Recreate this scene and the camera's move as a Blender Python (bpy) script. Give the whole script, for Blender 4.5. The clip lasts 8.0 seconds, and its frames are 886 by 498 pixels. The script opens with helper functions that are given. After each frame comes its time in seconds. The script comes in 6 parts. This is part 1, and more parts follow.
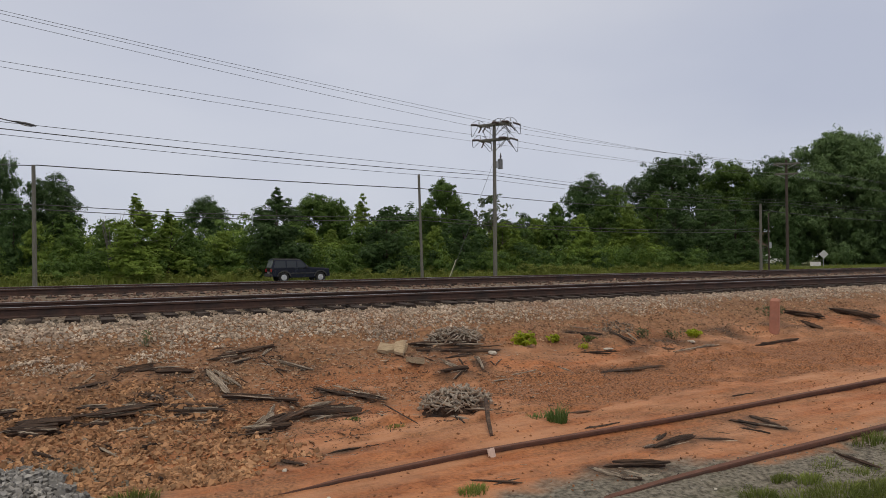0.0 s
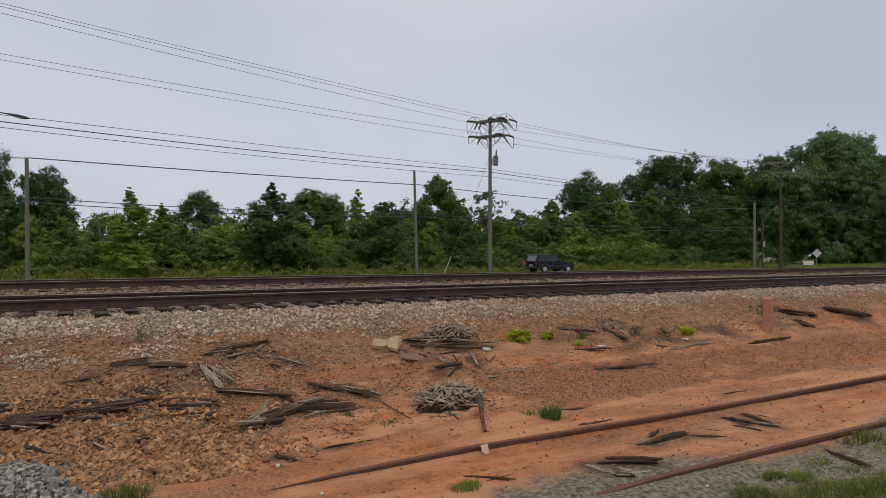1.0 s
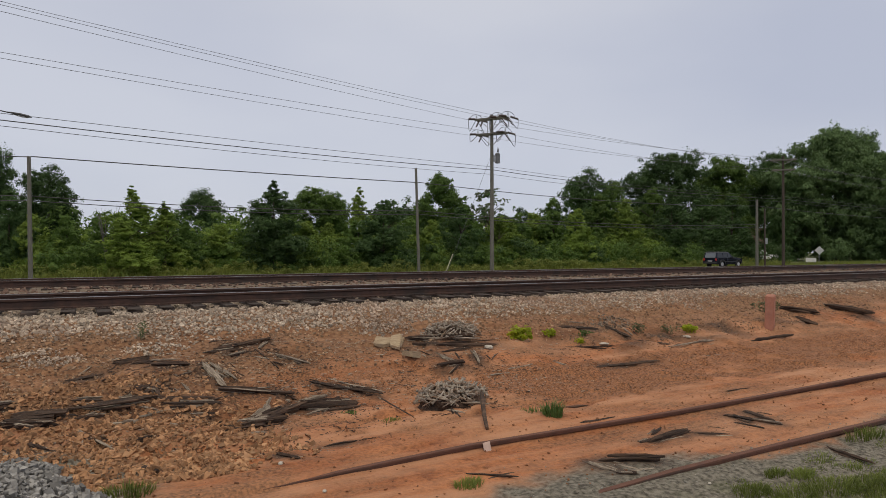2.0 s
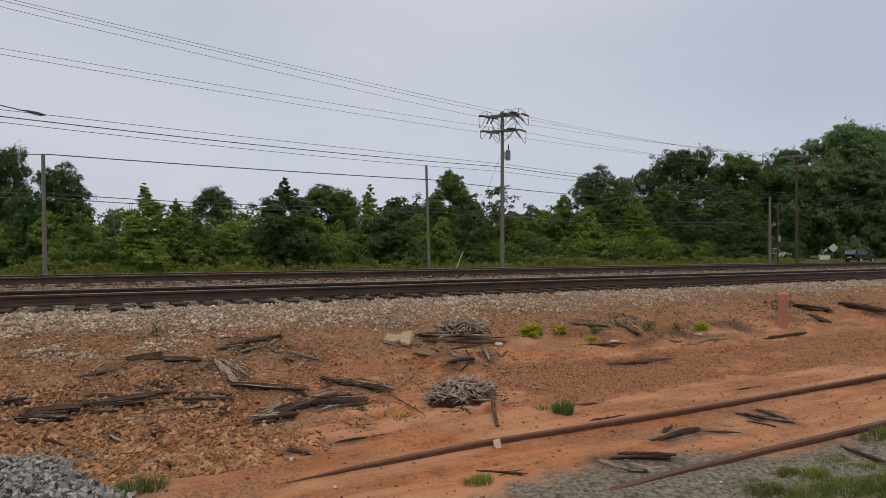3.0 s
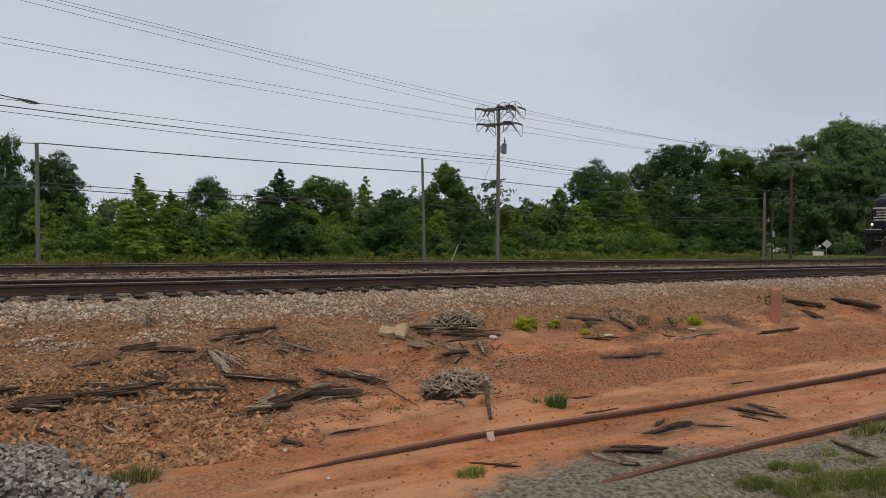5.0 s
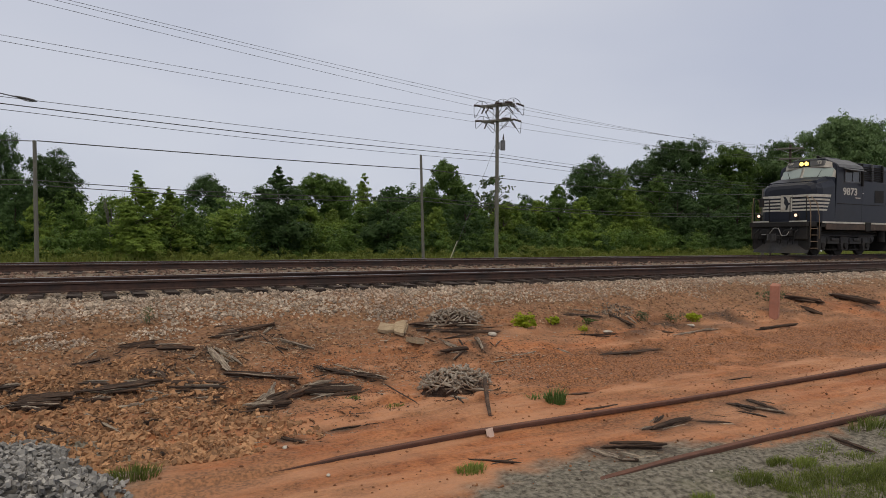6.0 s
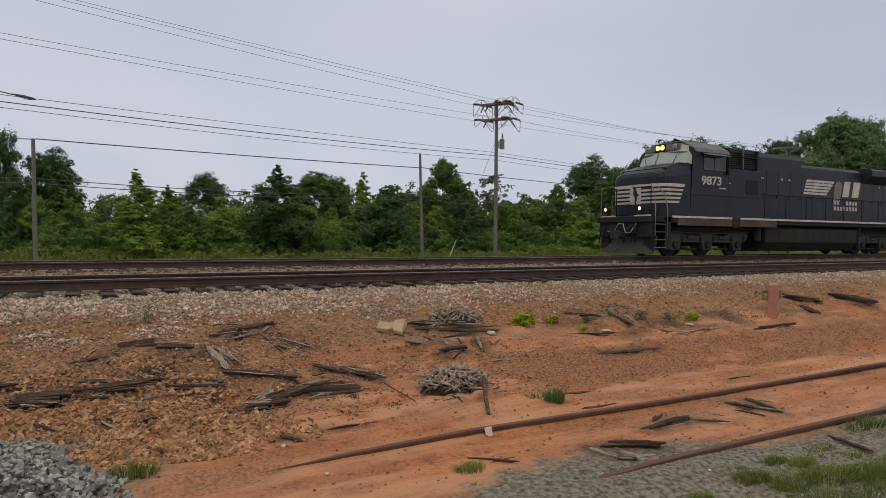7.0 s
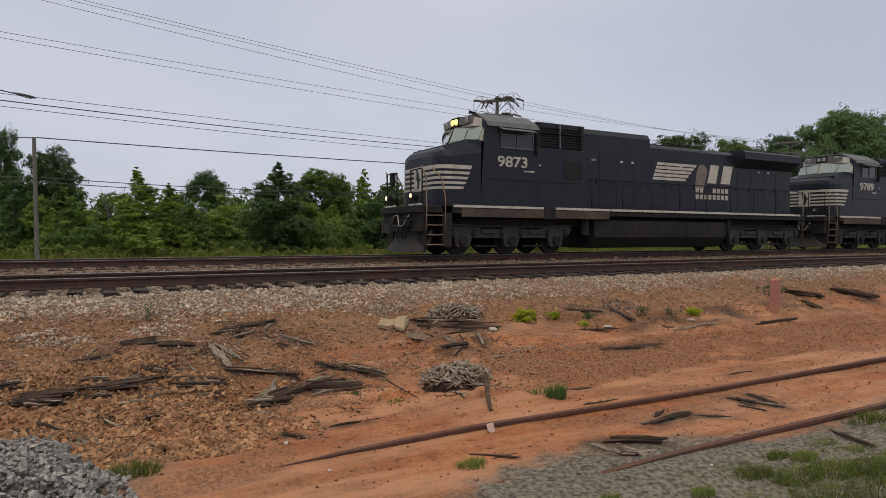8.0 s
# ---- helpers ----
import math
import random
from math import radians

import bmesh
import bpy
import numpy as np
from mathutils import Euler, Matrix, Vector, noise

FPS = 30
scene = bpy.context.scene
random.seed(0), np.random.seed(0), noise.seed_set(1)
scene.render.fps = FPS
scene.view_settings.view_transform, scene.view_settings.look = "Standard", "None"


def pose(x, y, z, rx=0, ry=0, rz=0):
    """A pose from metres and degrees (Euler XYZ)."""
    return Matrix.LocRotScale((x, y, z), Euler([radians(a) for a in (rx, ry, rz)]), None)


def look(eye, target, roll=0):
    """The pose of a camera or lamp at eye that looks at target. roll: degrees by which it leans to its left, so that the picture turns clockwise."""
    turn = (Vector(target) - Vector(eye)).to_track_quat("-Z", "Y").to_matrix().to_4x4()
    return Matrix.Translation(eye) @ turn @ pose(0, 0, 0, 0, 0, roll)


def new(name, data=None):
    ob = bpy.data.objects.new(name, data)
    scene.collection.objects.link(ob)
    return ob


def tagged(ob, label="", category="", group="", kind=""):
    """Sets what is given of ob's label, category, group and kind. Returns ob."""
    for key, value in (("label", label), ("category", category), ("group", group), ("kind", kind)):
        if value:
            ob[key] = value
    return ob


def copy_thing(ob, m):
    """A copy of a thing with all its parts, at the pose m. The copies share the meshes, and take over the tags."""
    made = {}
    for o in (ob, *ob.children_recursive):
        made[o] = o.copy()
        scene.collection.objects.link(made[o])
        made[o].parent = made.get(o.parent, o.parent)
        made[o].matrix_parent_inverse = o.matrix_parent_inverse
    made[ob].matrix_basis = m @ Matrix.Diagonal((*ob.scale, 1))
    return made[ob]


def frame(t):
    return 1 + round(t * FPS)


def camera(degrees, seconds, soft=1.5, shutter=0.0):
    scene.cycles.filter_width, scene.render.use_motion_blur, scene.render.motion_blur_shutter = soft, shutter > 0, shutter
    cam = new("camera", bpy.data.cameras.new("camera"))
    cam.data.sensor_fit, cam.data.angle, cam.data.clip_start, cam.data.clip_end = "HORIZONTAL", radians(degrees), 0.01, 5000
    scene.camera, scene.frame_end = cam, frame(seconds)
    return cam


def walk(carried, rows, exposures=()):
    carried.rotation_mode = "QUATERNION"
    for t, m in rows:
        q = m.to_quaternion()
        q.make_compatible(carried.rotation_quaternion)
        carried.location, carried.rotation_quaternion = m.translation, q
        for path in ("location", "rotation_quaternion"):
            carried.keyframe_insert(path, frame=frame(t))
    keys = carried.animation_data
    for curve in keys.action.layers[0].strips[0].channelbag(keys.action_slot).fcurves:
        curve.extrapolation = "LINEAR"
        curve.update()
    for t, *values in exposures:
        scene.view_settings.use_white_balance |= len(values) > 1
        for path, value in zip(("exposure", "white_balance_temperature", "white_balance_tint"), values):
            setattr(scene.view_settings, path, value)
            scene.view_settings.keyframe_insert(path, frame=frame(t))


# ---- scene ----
# The camera stands on a low bank beside an old siding; x runs along the tracks, y across them,
# z = 0 is the far track's railhead.
EYE = (0.0, 0.0, 0.708)
TURNS = (  # seconds, yaw from the +y axis, pitch, lean
    (0, 29.234, 0.812, -0.345),
    (0.5, 29.450, 0.651, -0.161),
    (1, 29.682, 0.477, 0.067),
    (1.5, 29.801, 0.376, -0.016),
    (3, 28.600, 0.028, 0.021),
    (3.5, 28.775, -0.112, 0.321),
    (4, 28.850, -0.253, 0.340),
    (4.5, 28.983, -0.399, 0.511),
    (6, 29.127, -0.886, 0.359),
    (6.5, 29.114, -0.896, 0.330),
    (7, 29.215, -0.992, 0.440),
    (7.5, 29.331, -1.143, 0.411),
    (8, 29.110, -1.293, 0.158),
)


def aim(yaw, pitch, lean):
    a, b = radians(yaw), radians(pitch)
    way = Vector((math.sin(a) * math.cos(b), math.cos(a) * math.cos(b), math.sin(b)))
    return look(EYE, Vector(EYE) + 100 * way, lean)


cam = camera(69.24, 8.0, soft=0.65)
walk(cam, [(t, aim(*turn)) for t, *turn in TURNS], [(0, 0.0), (8, 0.0)])

# ---- world and sun: a bright overcast sky ----
world = bpy.data.worlds.new("overcast_sky")
scene.world = world
world.use_nodes = True
wn = world.node_tree
wn.nodes.clear()


def wnode(kind, **values):
    n = wn.nodes.new(kind)
    for key, value in values.items():
        n.inputs[key].default_value = value
    return n


w_out = wnode("ShaderNodeOutputWorld")
w_bg = wnode("ShaderNodeBackground", Strength=1.0)
w_sky = wn.nodes.new("ShaderNodeTexSky")
w_sky.sky_type = "NISHITA"
w_sky.sun_disc = False
w_sky.sun_elevation, w_sky.sun_rotation = radians(58), radians(200)
w_dim = wn.nodes.new("ShaderNodeVectorMath")
w_dim.operation = "SCALE"
w_dim.inputs["Scale"].default_value = 0.09
w_geo = wn.nodes.new("ShaderNodeTexCoord")
w_sep = wn.nodes.new("ShaderNodeSeparateXYZ")
w_map = wn.nodes.new("ShaderNodeMapping")
w_map.inputs["Scale"].default_value = (1.0, 1.0, 2.6)
w_noise = wnode("ShaderNodeTexNoise", Scale=1.5, Detail=4.0, Roughness=0.45)
w_cloud = wn.nodes.new("ShaderNodeValToRGB")
w_cloud.color_ramp.elements[0].position, w_cloud.color_ramp.elements[0].color = 0.32, (0.50, 0.53, 0.64, 1)
w_cloud.color_ramp.elements[1].position, w_cloud.color_ramp.elements[1].color = 0.68, (0.62, 0.64, 0.72, 1)
# an overcast sky grows brighter towards the zenith
w_up = wn.nodes.new("ShaderNodeMapRange")
w_up.interpolation_type = "SMOOTHSTEP"
for key, value in (("From Min", 0.28), ("From Max", 0.95), ("To Min", 0.0), ("To Max", 1.0)):
    w_up.inputs[key].default_value = value
w_lift = wn.nodes.new("ShaderNodeVectorMath")
w_lift.operation = "MULTIPLY"
w_white = wn.nodes.new("ShaderNodeMix")  # and whiter, where the cloud is thin before the sun
w_white.data_type = "RGBA"
w_white.inputs[6].default_value, w_white.inputs[7].default_value = (1, 1, 1, 1), (1.75, 1.52, 1.1, 1)
w_mix = wn.nodes.new("ShaderNodeMix")
w_mix.data_type = "RGBA"
w_mix.inputs["Factor"].default_value = 0.9
link = wn.links.new
link(w_sky.outputs[0], w_dim.inputs[0])
link(w_geo.outputs["Generated"], w_sep.inputs[0])
link(w_geo.outputs["Generated"], w_map.inputs["Vector"])
link(w_map.outputs[0], w_noise.inputs["Vector"])
link(w_noise.outputs["Fac"], w_cloud.inputs[0])
link(w_sep.outputs["Z"], w_up.inputs["Value"])
link(w_cloud.outputs[0], w_lift.inputs[0])
link(w_up.outputs[0], w_white.inputs["Factor"])
link(w_white.outputs[2], w_lift.inputs[1])
link(w_dim.outputs[0], w_mix.inputs[6])
link(w_lift.outputs[0], w_mix.inputs[7])
link(w_mix.outputs[2], w_bg.inputs["Color"])
link(w_bg.outputs[0], w_out.inputs[0])

sun_data = bpy.data.lights.new("sun", "SUN")
sun_data.energy, sun_data.angle, sun_data.color = 0.75, radians(20), (1.0, 0.9, 0.74)
sun = new("sun", sun_data)
sun.matrix_world = look((-20, -40, 75), (0, 0, 0))

# ---- materials ----
MATS = {}


def mat(name, c1, c2=None, scale=6.0, rough=0.8, metal=0.0, bump=0.0, fine=0.0, c3=None, big=0.0, emit=None, per=0.0, stretch=None):
    """Two colours mixed by noise, a third in large stains, relief, and a change of tone from object to object or piece to piece."""
    if name in MATS:
        return MATS[name]
    m = bpy.data.materials.new(name)
    m.use_nodes = True
    nt = m.node_tree
    b = nt.nodes["Principled BSDF"]
    b.inputs["Roughness"].default_value, b.inputs["Metallic"].default_value = rough, metal
    tc = nt.nodes.new("ShaderNodeTexCoord")
    vec = tc.outputs["Object"]
    if stretch:
        mp = nt.nodes.new("ShaderNodeMapping")
        mp.inputs["Scale"].default_value = stretch
        nt.links.new(vec, mp.inputs["Vector"])
        vec = mp.outputs[0]

    def noise_node(s, detail=5.0):
        n = nt.nodes.new("ShaderNodeTexNoise")
        n.inputs["Scale"].default_value, n.inputs["Detail"].default_value = s, detail
        n.inputs["Roughness"].default_value = 0.65
        nt.links.new(vec, n.inputs["Vector"])
        return n

    def mixed(fac, a, bb):
        x = nt.nodes.new("ShaderNodeMix")
        x.data_type = "RGBA"
        nt.links.new(fac, x.inputs["Factor"])
        for sock, value in ((6, a), (7, bb)):
            if isinstance(value, tuple):
                x.inputs[sock].default_value = (*value, 1)
            else:
                nt.links.new(value, x.inputs[sock])
        return x.outputs[2]

    def ramp(src, lo, hi):
        r = nt.nodes.new("ShaderNodeMapRange")
        r.inputs["From Min"].default_value, r.inputs["From Max"].default_value = lo, hi
        nt.links.new(src, r.inputs["Value"])
        return r.outputs[0]

    n1 = noise_node(scale)
    col = mixed(ramp(n1.outputs["Fac"], 0.35, 0.65), c1, c2 or tuple(v * 0.7 for v in c1))
    if c3:
        n3 = noise_node(big or scale / 7, 3.0)
        col = mixed(ramp(n3.outputs["Fac"], 0.48, 0.68), col, c3)
    if per:
        info = nt.nodes.new("ShaderNodeObjectInfo")
        geo = nt.nodes.new("ShaderNodeNewGeometry")
        add = nt.nodes.new("ShaderNodeMath")
        add.operation = "ADD"
        nt.links.new(info.outputs["Random"], add.inputs[0])
        nt.links.new(geo.outputs["Random Per Island"], add.inputs[1])
        hsv = nt.nodes.new("ShaderNodeHueSaturation")
        r = nt.nodes.new("ShaderNodeMapRange")
        for key, value in (("From Min", 0.0), ("From Max", 2.0), ("To Min", 1 - per), ("To Max", 1 + per)):
            r.inputs[key].default_value = value
        nt.links.new(add.outputs[0], r.inputs["Value"])
        nt.links.new(r.outputs[0], hsv.inputs["Value"])
        nt.links.new(col, hsv.inputs["Color"])
        col = hsv.outputs[0]
    nt.links.new(col, b.inputs["Base Color"])
    rr = nt.nodes.new("ShaderNodeMapRange")
    rr.inputs["To Min"].default_value, rr.inputs["To Max"].default_value = max(0.02, rough - 0.12), min(1, rough + 0.12)
    nt.links.new(n1.outputs["Fac"], rr.inputs["Value"])
    nt.links.new(rr.outputs[0], b.inputs["Roughness"])
    if bump:
        nb = noise_node(fine or scale * 6)
        bp = nt.nodes.new("ShaderNodeBump")
        bp.inputs["Strength"].default_value, bp.inputs["Distance"].default_value = 0.8, bump
        nt.links.new(nb.outputs["Fac"], bp.inputs["Height"])
        nt.links.new(bp.outputs[0], b.inputs["Normal"])
    if emit:
        b.inputs["Emission Color"].default_value = (*emit[:3], 1)
        b.inputs["Emission Strength"].default_value = emit[3]
    MATS[name] = m
    return m


def foliage(name, c1, c2, per=0.32):
    """Leaves: rough, a little light shining through, toned leaf by leaf and crown by crown."""
    m = mat(name, c1, c2, scale=1.4, rough=0.55, per=per)
    nt = m.node_tree
    b = nt.nodes["Principled BSDF"]
    b.inputs["Specular IOR Level"].default_value = 0.2
    col = b.inputs["Base Color"].links[0].from_socket
    tr = nt.nodes.new("ShaderNodeBsdfTranslucent")
    nt.links.new(col, tr.inputs["Color"])
    mx = nt.nodes.new("ShaderNodeMixShader")
    mx.inputs[0].default_value = 0.38
    nt.links.new(b.outputs[0], mx.inputs[1])
    nt.links.new(tr.outputs[0], mx.inputs[2])
    nt.links.new(mx.outputs[0], nt.nodes["Material Output"].inputs["Surface"])
    return m


def glass(name, tint=(0.6, 0.65, 0.66), rough=0.03):
    m = mat(name, tint, tint, rough=rough)
    m.node_tree.nodes["Principled BSDF"].inputs["Transmission Weight"].default_value = 0.85
    return m


RUST = mat("rusty_steel", (0.048, 0.027, 0.022), (0.085, 0.045, 0.034), 9, 0.75, 0.2, 0.004, c3=(0.03, 0.023, 0.021), big=1.3)
# siding rail rust, painted lighter on top to set off the shaded web
OLDTOP = mat("rust_lightened_rail_top", (0.10, 0.042, 0.027), (0.15, 0.066, 0.042), 9, 0.85, 0.05, 0.004)
RAILTOP = mat("worn_rail_head", (0.42, 0.41, 0.40), (0.30, 0.29, 0.28), 12, 0.35, 0.85, 0.001)
OLDRAIL = mat("rusted_rail", (0.065, 0.027, 0.018), (0.11, 0.047, 0.03), 7, 0.85, 0.1, 0.006, c3=(0.055, 0.033, 0.026), big=1.1)
TIE = mat("creosoted_sleeper", (0.026, 0.019, 0.016), (0.065, 0.046, 0.038), 5, 0.9, 0, 0.01, stretch=(1, 6, 6), per=0.35)
STONE = mat("ballast_stone", (0.225, 0.176, 0.132), (0.42, 0.35, 0.28), 3, 0.9, 0, 0.004, per=1.0, c3=(0.27, 0.19, 0.14), big=0.35)
BANKSTONE = mat("clay_dusted_stone", (0.16, 0.09, 0.05), (0.36, 0.24, 0.15), 3, 0.9, 0, 0.004, per=1.0, c3=(0.21, 0.115, 0.065), big=0.5)
BROWNSTONE = mat("rust_stained_stone", (0.14, 0.085, 0.062), (0.23, 0.15, 0.112), 3, 0.9, 0, 0.004, per=0.95)
GREYSTONE = mat("grey_granite_stone", (0.27, 0.262, 0.252), (0.43, 0.415, 0.395), 9, 0.85, 0, 0.004, per=0.7)
CLAYSTONE = mat("clay_stained_stone", (0.20, 0.098, 0.045), (0.38, 0.215, 0.112), 4, 0.9, 0, 0.004, per=0.95)
CLAYCRUMB = mat("clay_crumb", (0.33, 0.15, 0.07), (0.2, 0.085, 0.04), 5, 0.95, 0, 0.003, per=0.4)
DRYWOOD = mat("weathered_grey_wood", (0.40, 0.335, 0.26), (0.11, 0.08, 0.06), 9, 0.9, 0, 0.008, stretch=(0.8, 9, 9), per=0.4)
DARKWOOD = mat("rotten_dark_wood", (0.018, 0.012, 0.010), (0.085, 0.05, 0.033), 8, 0.92, 0, 0.012, stretch=(0.8, 8, 8), per=0.7, c3=(0.14, 0.085, 0.055), big=1.6)
PALEWOOD = mat("pale_split_wood", (0.42, 0.33, 0.22), (0.26, 0.185, 0.115), 7, 0.85, 0, 0.008, stretch=(1, 7, 7), per=0.2)
REDWOOD = mat("pale_red_post_paint", (0.42, 0.19, 0.13), (0.33, 0.142, 0.098), 6, 0.85, 0, 0.004, c3=(0.30, 0.16, 0.12), big=2.2)
BARK = mat("bark", (0.10, 0.075, 0.055), (0.05, 0.038, 0.03), 6, 0.95, 0, 0.03, stretch=(4, 4, 0.7))
POLEWOOD = mat("grey_pole_wood", (0.175, 0.168, 0.145), (0.115, 0.108, 0.094), 7, 0.9, 0, 0.008, stretch=(5, 5, 0.4))
BROWNPOLE = mat("brown_pole_wood", (0.075, 0.055, 0.045), (0.05, 0.037, 0.031), 7, 0.9, 0, 0.008, stretch=(5, 5, 0.4))
WIRE = mat("cable_black", (0.05, 0.05, 0.055), (0.07, 0.07, 0.075), 3, 0.6)
PALEWIRE = mat("bare_conductor", (0.16, 0.16, 0.17), (0.11, 0.11, 0.12), 3, 0.5, 0.5)
GALV = mat("galvanised_steel", (0.42, 0.43, 0.45), (0.33, 0.34, 0.36), 8, 0.5, 0.6)
PORCELAIN = mat("brown_insulator", (0.055, 0.04, 0.04), (0.09, 0.06, 0.055), 8, 0.3)
ASPHALT = mat("asphalt", (0.055, 0.055, 0.057), (0.04, 0.04, 0.042), 3, 0.9, 0, 0.004, c3=(0.075, 0.073, 0.07), big=0.2)
LINE_PAINT = mat("road_paint", (0.62, 0.60, 0.52), (0.5, 0.48, 0.4), 4, 0.8)
TREE_MID = foliage("leaves_mid_green", (0.144, 0.229, 0.051), (0.078, 0.140, 0.032))
TREE_DARK = foliage("leaves_dark_green", (0.085, 0.149, 0.049), (0.049, 0.090, 0.030))
TREE_LIGHT = foliage("leaves_light_green", (0.250, 0.348, 0.063), (0.152, 0.232, 0.044))
TREE_GREAT = foliage("leaves_deep_green", (0.159, 0.240, 0.095), (0.095, 0.156, 0.060))
TREE_GREY = foliage("leaves_grey_green", (0.146, 0.177, 0.091), (0.098, 0.122, 0.063))
GRASS = foliage("grass_blades", (0.25, 0.285, 0.068), (0.16, 0.205, 0.046))
LIME = foliage("lime_bush_leaves", (0.40, 0.45, 0.03), (0.27, 0.34, 0.025), 0.3)
LAWN = foliage("short_grass_blades", (0.21, 0.25, 0.06), (0.12, 0.155, 0.038), 0.5)
WEED = foliage("weed_leaves", (0.13, 0.2, 0.06), (0.085, 0.14, 0.04))

# ---- helpers of this scene ----
def mesh_of(name, verts, faces, material, smooth=False):
    me = bpy.data.meshes.new(name)
    me.from_pydata([tuple(v) for v in verts], [], [tuple(f) for f in faces])
    me.materials.append(material)
    if smooth:
        me.polygons.foreach_set("use_smooth", [True] * len(me.polygons))
    me.update()
    return me


def part(name, bm, material, parent=None, label="", smooth=False):
    """Links a bmesh as one mesh object under a thing or a part."""
    me = bpy.data.meshes.new(name)
    bmesh.ops.recalc_face_normals(bm, faces=bm.faces)
    bm.to_mesh(me)
    bm.free()
    me.materials.append(material)
    if smooth:
        me.polygons.foreach_set("use_smooth", [True] * len(me.polygons))
    ob = new(name, me)
    if parent is not None:
        ob.parent = parent
    if label:
        ob["label"] = label
    return ob


def empty(name, m=None, **tags):
    ob = new(name)
    ob.empty_display_size = 0.2
    if m is not None:
        ob.matrix_basis = m
    return tagged(ob, **tags)


def box(bm, x0, x1, y0, y1, z0, z1, bevel=0.0):
    vs = [bm.verts.new((x, y, z)) for z in (z0, z1) for x, y in ((x0, y0), (x1, y0), (x1, y1), (x0, y1))]
    fs = [bm.faces.new([vs[i] for i in f]) for f in ((3, 2, 1, 0), (4, 5, 6, 7), (0, 1, 5, 4), (1, 2, 6, 5), (2, 3, 7, 6), (3, 0, 4, 7))]
    if bevel:
        edges = list({e for f in fs for e in f.edges})
        bmesh.ops.bevel(bm, geom=edges, offset=bevel, segments=1, affect="EDGES")
    return bm


def prism(bm, pts, axis, a, b):
    """A polygon pts in the other two axes, drawn out along the axis from a to b."""
    def at(p, k):
        return {"x": (k, p[0], p[1]), "y": (p[0], k, p[1]), "z": (p[0], p[1], k)}[axis]
    lo = [bm.verts.new(at(p, a)) for p in pts]
    hi = [bm.verts.new(at(p, b)) for p in pts]
    n = len(pts)
    bm.faces.new(lo[::-1])
    bm.faces.new(hi)
    for i in range(n):
        bm.faces.new((lo[i], lo[(i + 1) % n], hi[(i + 1) % n], hi[i]))
    return bm


def tube(bm, pts, radii, sides=8, closed=True):
    """A tube through pts."""
    pts = [Vector(p) for p in pts]
    if not hasattr(radii, "__len__"):
        radii = [radii] * len(pts)
    rings = []
    for i, p in enumerate(pts):
        d = (pts[min(i + 1, len(pts) - 1)] - pts[max(i - 1, 0)]).normalized()
        u = d.cross(Vector((0, 0, 1)) if abs(d.z) < 0.9 else Vector((1, 0, 0))).normalized()
        v = d.cross(u)
        rings.append([bm.verts.new(p + radii[i] * (math.cos(k * math.tau / sides) * u + math.sin(k * math.tau / sides) * v)) for k in range(sides)])
    for a, b in zip(rings, rings[1:]):
        for k in range(sides):
            bm.faces.new((a[k], a[(k + 1) % sides], b[(k + 1) % sides], b[k]))
    if closed:
        bm.faces.new(rings[0][::-1])
        bm.faces.new(rings[-1])
    return bm


def disc(bm, c, axis, r, a, b, sides=24, inner=None):
    """A cylinder about c along x, y or z, from offset a to b; r may be a pair (at a, at b)."""
    ra, rb = r if isinstance(r, tuple) else (r, r)
    step = {"x": Vector((1, 0, 0)), "y": Vector((0, 1, 0)), "z": Vector((0, 0, 1))}[axis]
    c = Vector(c)
    return tube(bm, [c + a * step, c + b * step], [ra, rb], sides)


def bmn():
    return bmesh.new()


# ---- scrap timber: x, y, length, turn, thickness, look ----
BANK_TIMBER = (
    (0.64, 10.07, 0.41, -7, 0.072, "dark"),
    (0.07, 9.79, 0.48, 33, 0.061, "dark"),
    (1.13, 9.76, 0.49, -16, 0.088, "dark"),
    (1.63, 9.42, 0.69, -75, 0.094, "grey"),
    (1.77, 9.53, 0.62, -65, 0.052, "grey"),
    (2.07, 8.75, 0.92, -19, 0.097, "dark"),
    (2.25, 10.32, 0.82, 3, 0.085, "dark"),
    (2.19, 10.4, 0.56, -11, 0.057, "grey"),
    (2.15, 10.02, 0.4, 8, 0.064, "dark"),
    (2.72, 9.83, 0.84, -37, 0.073, "grey"),
    (1.25, 8.59, 0.64, -17, 0.094, "dark"),
    (1.19, 8.76, 0.61, -11, 0.064, "dark"),
    (0.37, 8.9, 0.9, -13, 0.115, "dark"),
    (-0.41, 8.89, 0.55, -2, 0.15, "dark"),
    (-0.51, 8.66, 0.42, -8, 0.12, "dark"),
    (0.44, 8.5, 0.34, 8, 0.062, "grey"),
)
